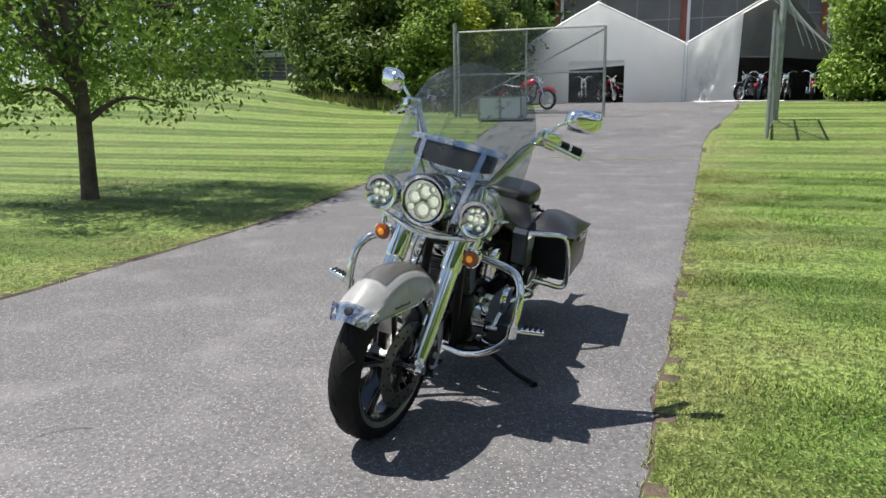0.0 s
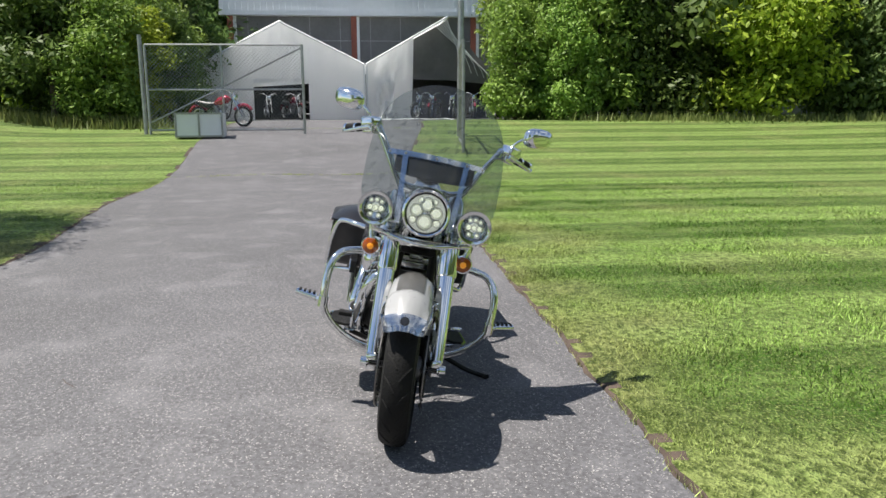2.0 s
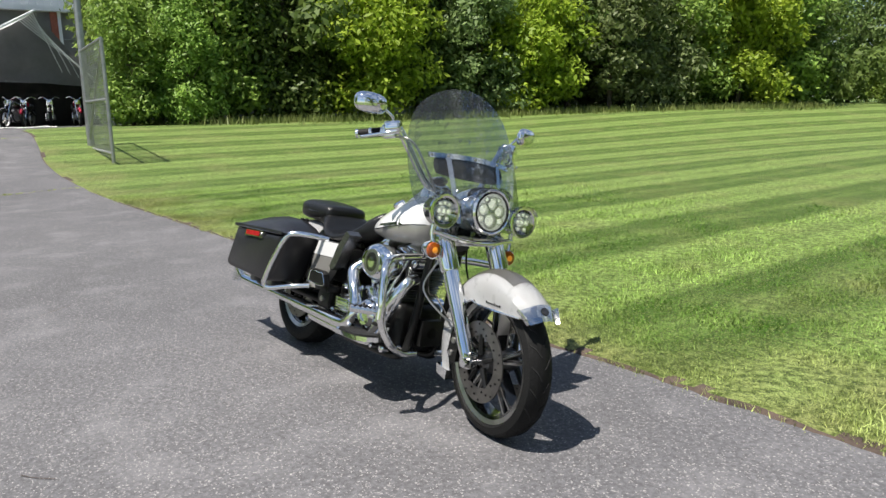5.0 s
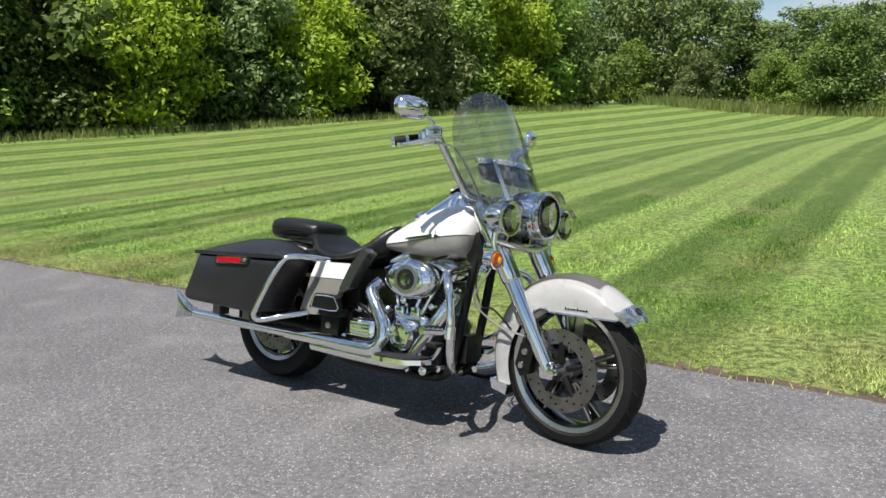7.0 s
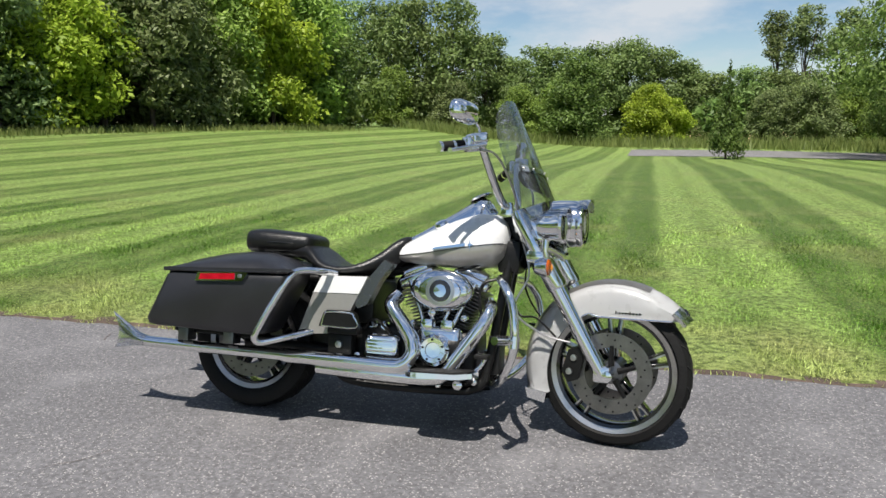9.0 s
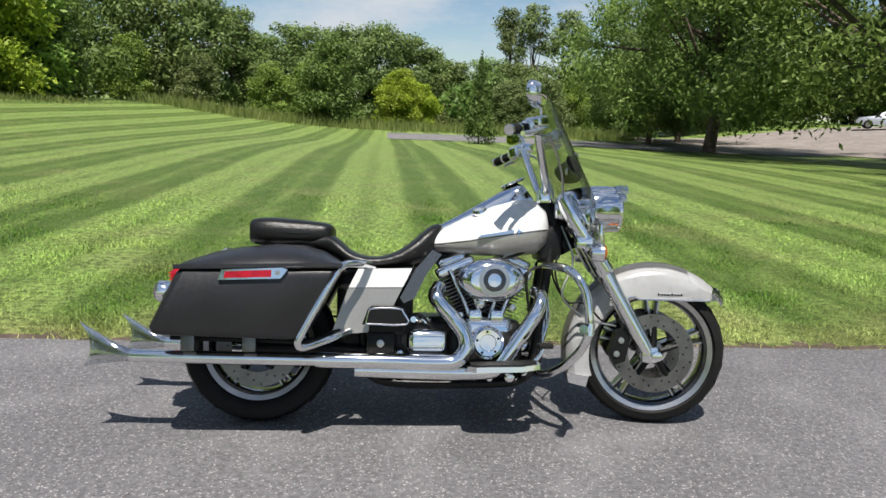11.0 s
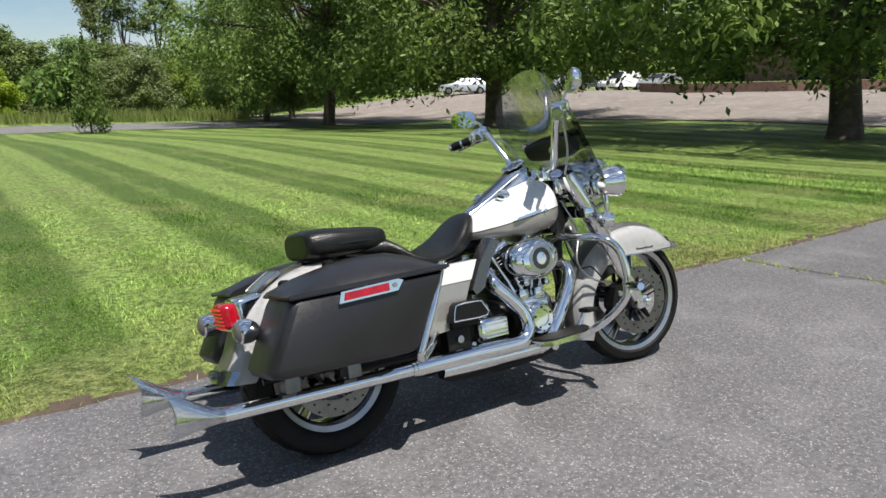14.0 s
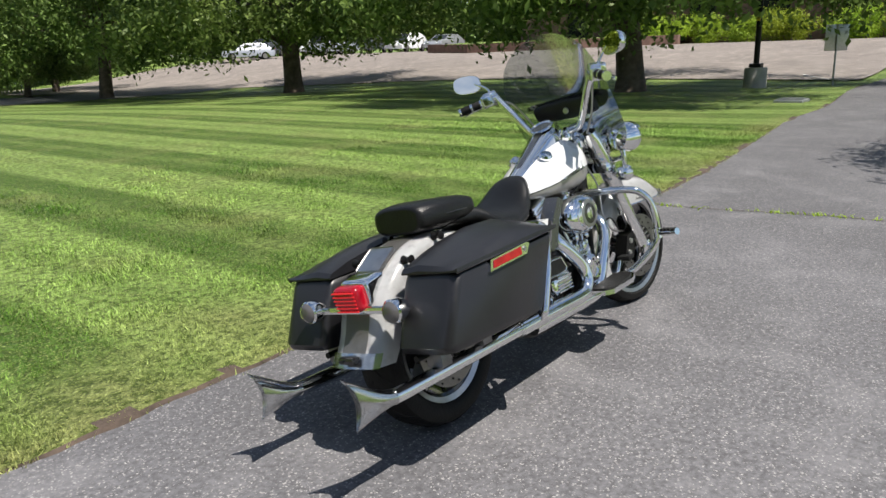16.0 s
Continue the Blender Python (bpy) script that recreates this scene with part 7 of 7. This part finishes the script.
bpart("heat_shield", tube(bmesh.new(), [(0.25, -0.222, 0.268), (0.5, -0.222, 0.266), (0.70, -0.22, 0.262), (0.765, -0.218, 0.272), (0.800, -0.213, 0.315), (0.793, -0.205, 0.37), (0.75, -0.195, 0.43), (0.70, -0.18, 0.485), (0.685, -0.165, 0.515), (0.70, -0.13, 0.545)], 0.031, 20), CHROME, None, "chrome exhaust heat shield of the rear cylinder")
bpart("front_header", tube(bmesh.new(), [(1.085, -0.10, 0.535), (1.10, -0.15, 0.515), (1.075, -0.18, 0.45), (0.99, -0.185, 0.325), (0.93, -0.185, 0.245), (0.86, -0.185, 0.222), (0.6, -0.19, 0.224), (0.38, -0.19, 0.228)], [0.026, 0.026, 0.028, 0.03, 0.03, 0.031, 0.031, 0.028], 20), CHROME, None, "chrome front exhaust pipe")
bpart("cross_pipe", tube(bmesh.new(), [(0.45, -0.19, 0.228), (0.40, -0.05, 0.20), (0.40, 0.1, 0.21), (0.255, 0.222, 0.268)], 0.022, 14), CHROME)


# crash bar, boards, pegs, pedals, stand
CRASH = [(1.125, 0.03, 0.640), (1.13, 0.14, 0.640), (1.165, 0.285, 0.628), (1.195, 0.338, 0.598), (1.225, 0.360, 0.535), (1.238, 0.360, 0.42), (1.225, 0.335, 0.345), (1.18, 0.25, 0.262), (1.13, 0.15, 0.212), (1.10, 0.06, 0.205)]
for s in (-1, 1):
    bpart("crash_bar", tube(bmesh.new(), [(u, s * v, w) for u, v, w in CRASH], 0.0165, 16), CHROME, None, "chrome engine guard bar")
    bpart("peg_clamp", tube(bmesh.new(), [(1.236, s * 0.360, 0.385), (1.237, s * 0.360, 0.43)], 0.021, 16, 1), CHROME)
    bm = tube(bmesh.new(), [(1.235, s * 0.365, 0.408), (1.222, s * 0.385, 0.410), (1.215, s * 0.395, 0.412)], 0.010, 10)
    peg = bpart("highway_peg", tube(bm, [(1.215, s * 0.39, 0.412), (1.185, s * 0.475, 0.418)], 0.0155, 14, 1), CHROME, None, "chrome highway foot peg")
    for k in range(4):
        bpart("peg_rubber", box(bmesh.new(), (1.185 - k * 0.007, s * 0.403 - 0.004 + s * k * 0.02, 0.425), (1.222 - k * 0.007, s * 0.403 + 0.006 + s * k * 0.02, 0.433)), RUBBER, peg)
    outline = [(0.80, s * 0.20), (0.80, s * 0.29), (0.83, s * 0.318), (1.0, s * 0.325), (1.07, s * 0.30), (1.085, s * 0.25), (1.06, s * 0.20)]
    bm = ring_loft(bmesh.new(), [[Vector((u, v, w + 0.10 * max(0, u - 0.95))) for u, v in outline] for w in (0.238, 0.258)])
    board = bpart("footboard", bm, CHROME, None, "chrome-edged rider footboard")
    bm = ring_loft(bmesh.new(), [[Vector((0.94 + (u - 0.94) * 0.88, s * 0.258 + (v - s * 0.258) * 0.82, w + 0.10 * max(0, u - 0.95))) for u, v in outline] for w in (0.258, 0.264)])
    bpart("board_pad", bm, RUBBER, board)
    for u in (0.85, 1.03):
        bpart("board_arm", tube(bmesh.new(), [(u, s * 0.08, 0.20), (u, s * 0.22, 0.238)], 0.011, 8, 1), BLACK_METAL, board)
bpart("brake_pedal", tube(bmesh.new(), [(0.95, -0.19, 0.235), (1.02, -0.215, 0.24), (1.08, -0.22, 0.285), (1.105, -0.225, 0.33), (1.10, -0.26, 0.335)], 0.0085, 10), CHROME, None, "chrome brake pedal")
bpart("pedal_pad", box(bmesh.new(), (1.07, -0.285, 0.325), (1.125, -0.225, 0.343), 0.006), RUBBER)
bpart("shift_lever", tube(bmesh.new(), [(0.86, 0.22, 0.33), (0.98, 0.225, 0.30), (1.09, 0.225, 0.34), (1.09, 0.27, 0.345)], 0.0085, 10), CHROME, None, "chrome shift lever")
bpart("side_stand", tube(bmesh.new(), [(0.88, 0.13, 0.175), (0.90, 0.22, 0.158), (0.94, 0.36, 0.115), (0.955, 0.435, 0.104), (0.985, 0.462, 0.107)], [0.014, 0.012, 0.0115, 0.011, 0.014], 12), BLACK_METAL, None, "black side stand resting on the asphalt")
for i, pts in enumerate(([(1.20, -0.06, 0.80), (1.24, -0.10, 0.66), (1.19, -0.13, 0.52), (1.30, -0.11, 0.43), (1.42, -0.10, 0.40)], [(1.22, -0.05, 0.78), (1.17, -0.09, 0.62), (1.21, -0.11, 0.50), (1.28, -0.12, 0.49), (1.36, -0.11, 0.42)], [(1.22, 0.05, 0.78), (1.20, 0.09, 0.60), (1.30, 0.11, 0.45), (1.42, 0.10, 0.40)])):
    bpart("brake_hose", tube(bmesh.new(), pts, 0.0042, 8), (STEEL, BLACK_METAL, BLACK_METAL)[i], None, "brake hose")
for pts in ([(1.15, -0.05, 0.80), (1.05, -0.11, 0.70), (0.95, -0.12, 0.66)], [(1.16, 0.05, 0.80), (1.05, 0.11, 0.70), (0.95, 0.12, 0.66)], [(1.12, -0.10, 0.64), (1.05, -0.12, 0.60), (1.06, -0.12, 0.45)], [(0.70, -0.14, 0.36), (0.62, -0.16, 0.44), (0.56, -0.15, 0.40)], [(0.90, -0.16, 0.22), (1.0, -0.12, 0.20), (1.08, -0.05, 0.22)]):
    bpart("wiring_cable", tube(bmesh.new(), pts, 0.006, 8), BLACK_METAL)
for u, v, w, r in ((0.84, -0.14, 0.20, 0.016), (0.90, -0.15, 0.195, 0.012), (0.98, -0.145, 0.20, 0.02), (1.04, -0.12, 0.215, 0.014), (0.55, -0.17, 0.29, 0.014), (0.78, -0.16, 0.44, 0.012), (0.99, -0.13, 0.47, 0.014), (0.86, -0.155, 0.485, 0.016)):
    bpart("engine_bolt", turned([(r * 0.5, v - 0.02), (r, v - 0.015), (r, v + 0.02), (r * 0.5, v + 0.025)], Vector((u, 0, w)), "v", 12), CHROME)
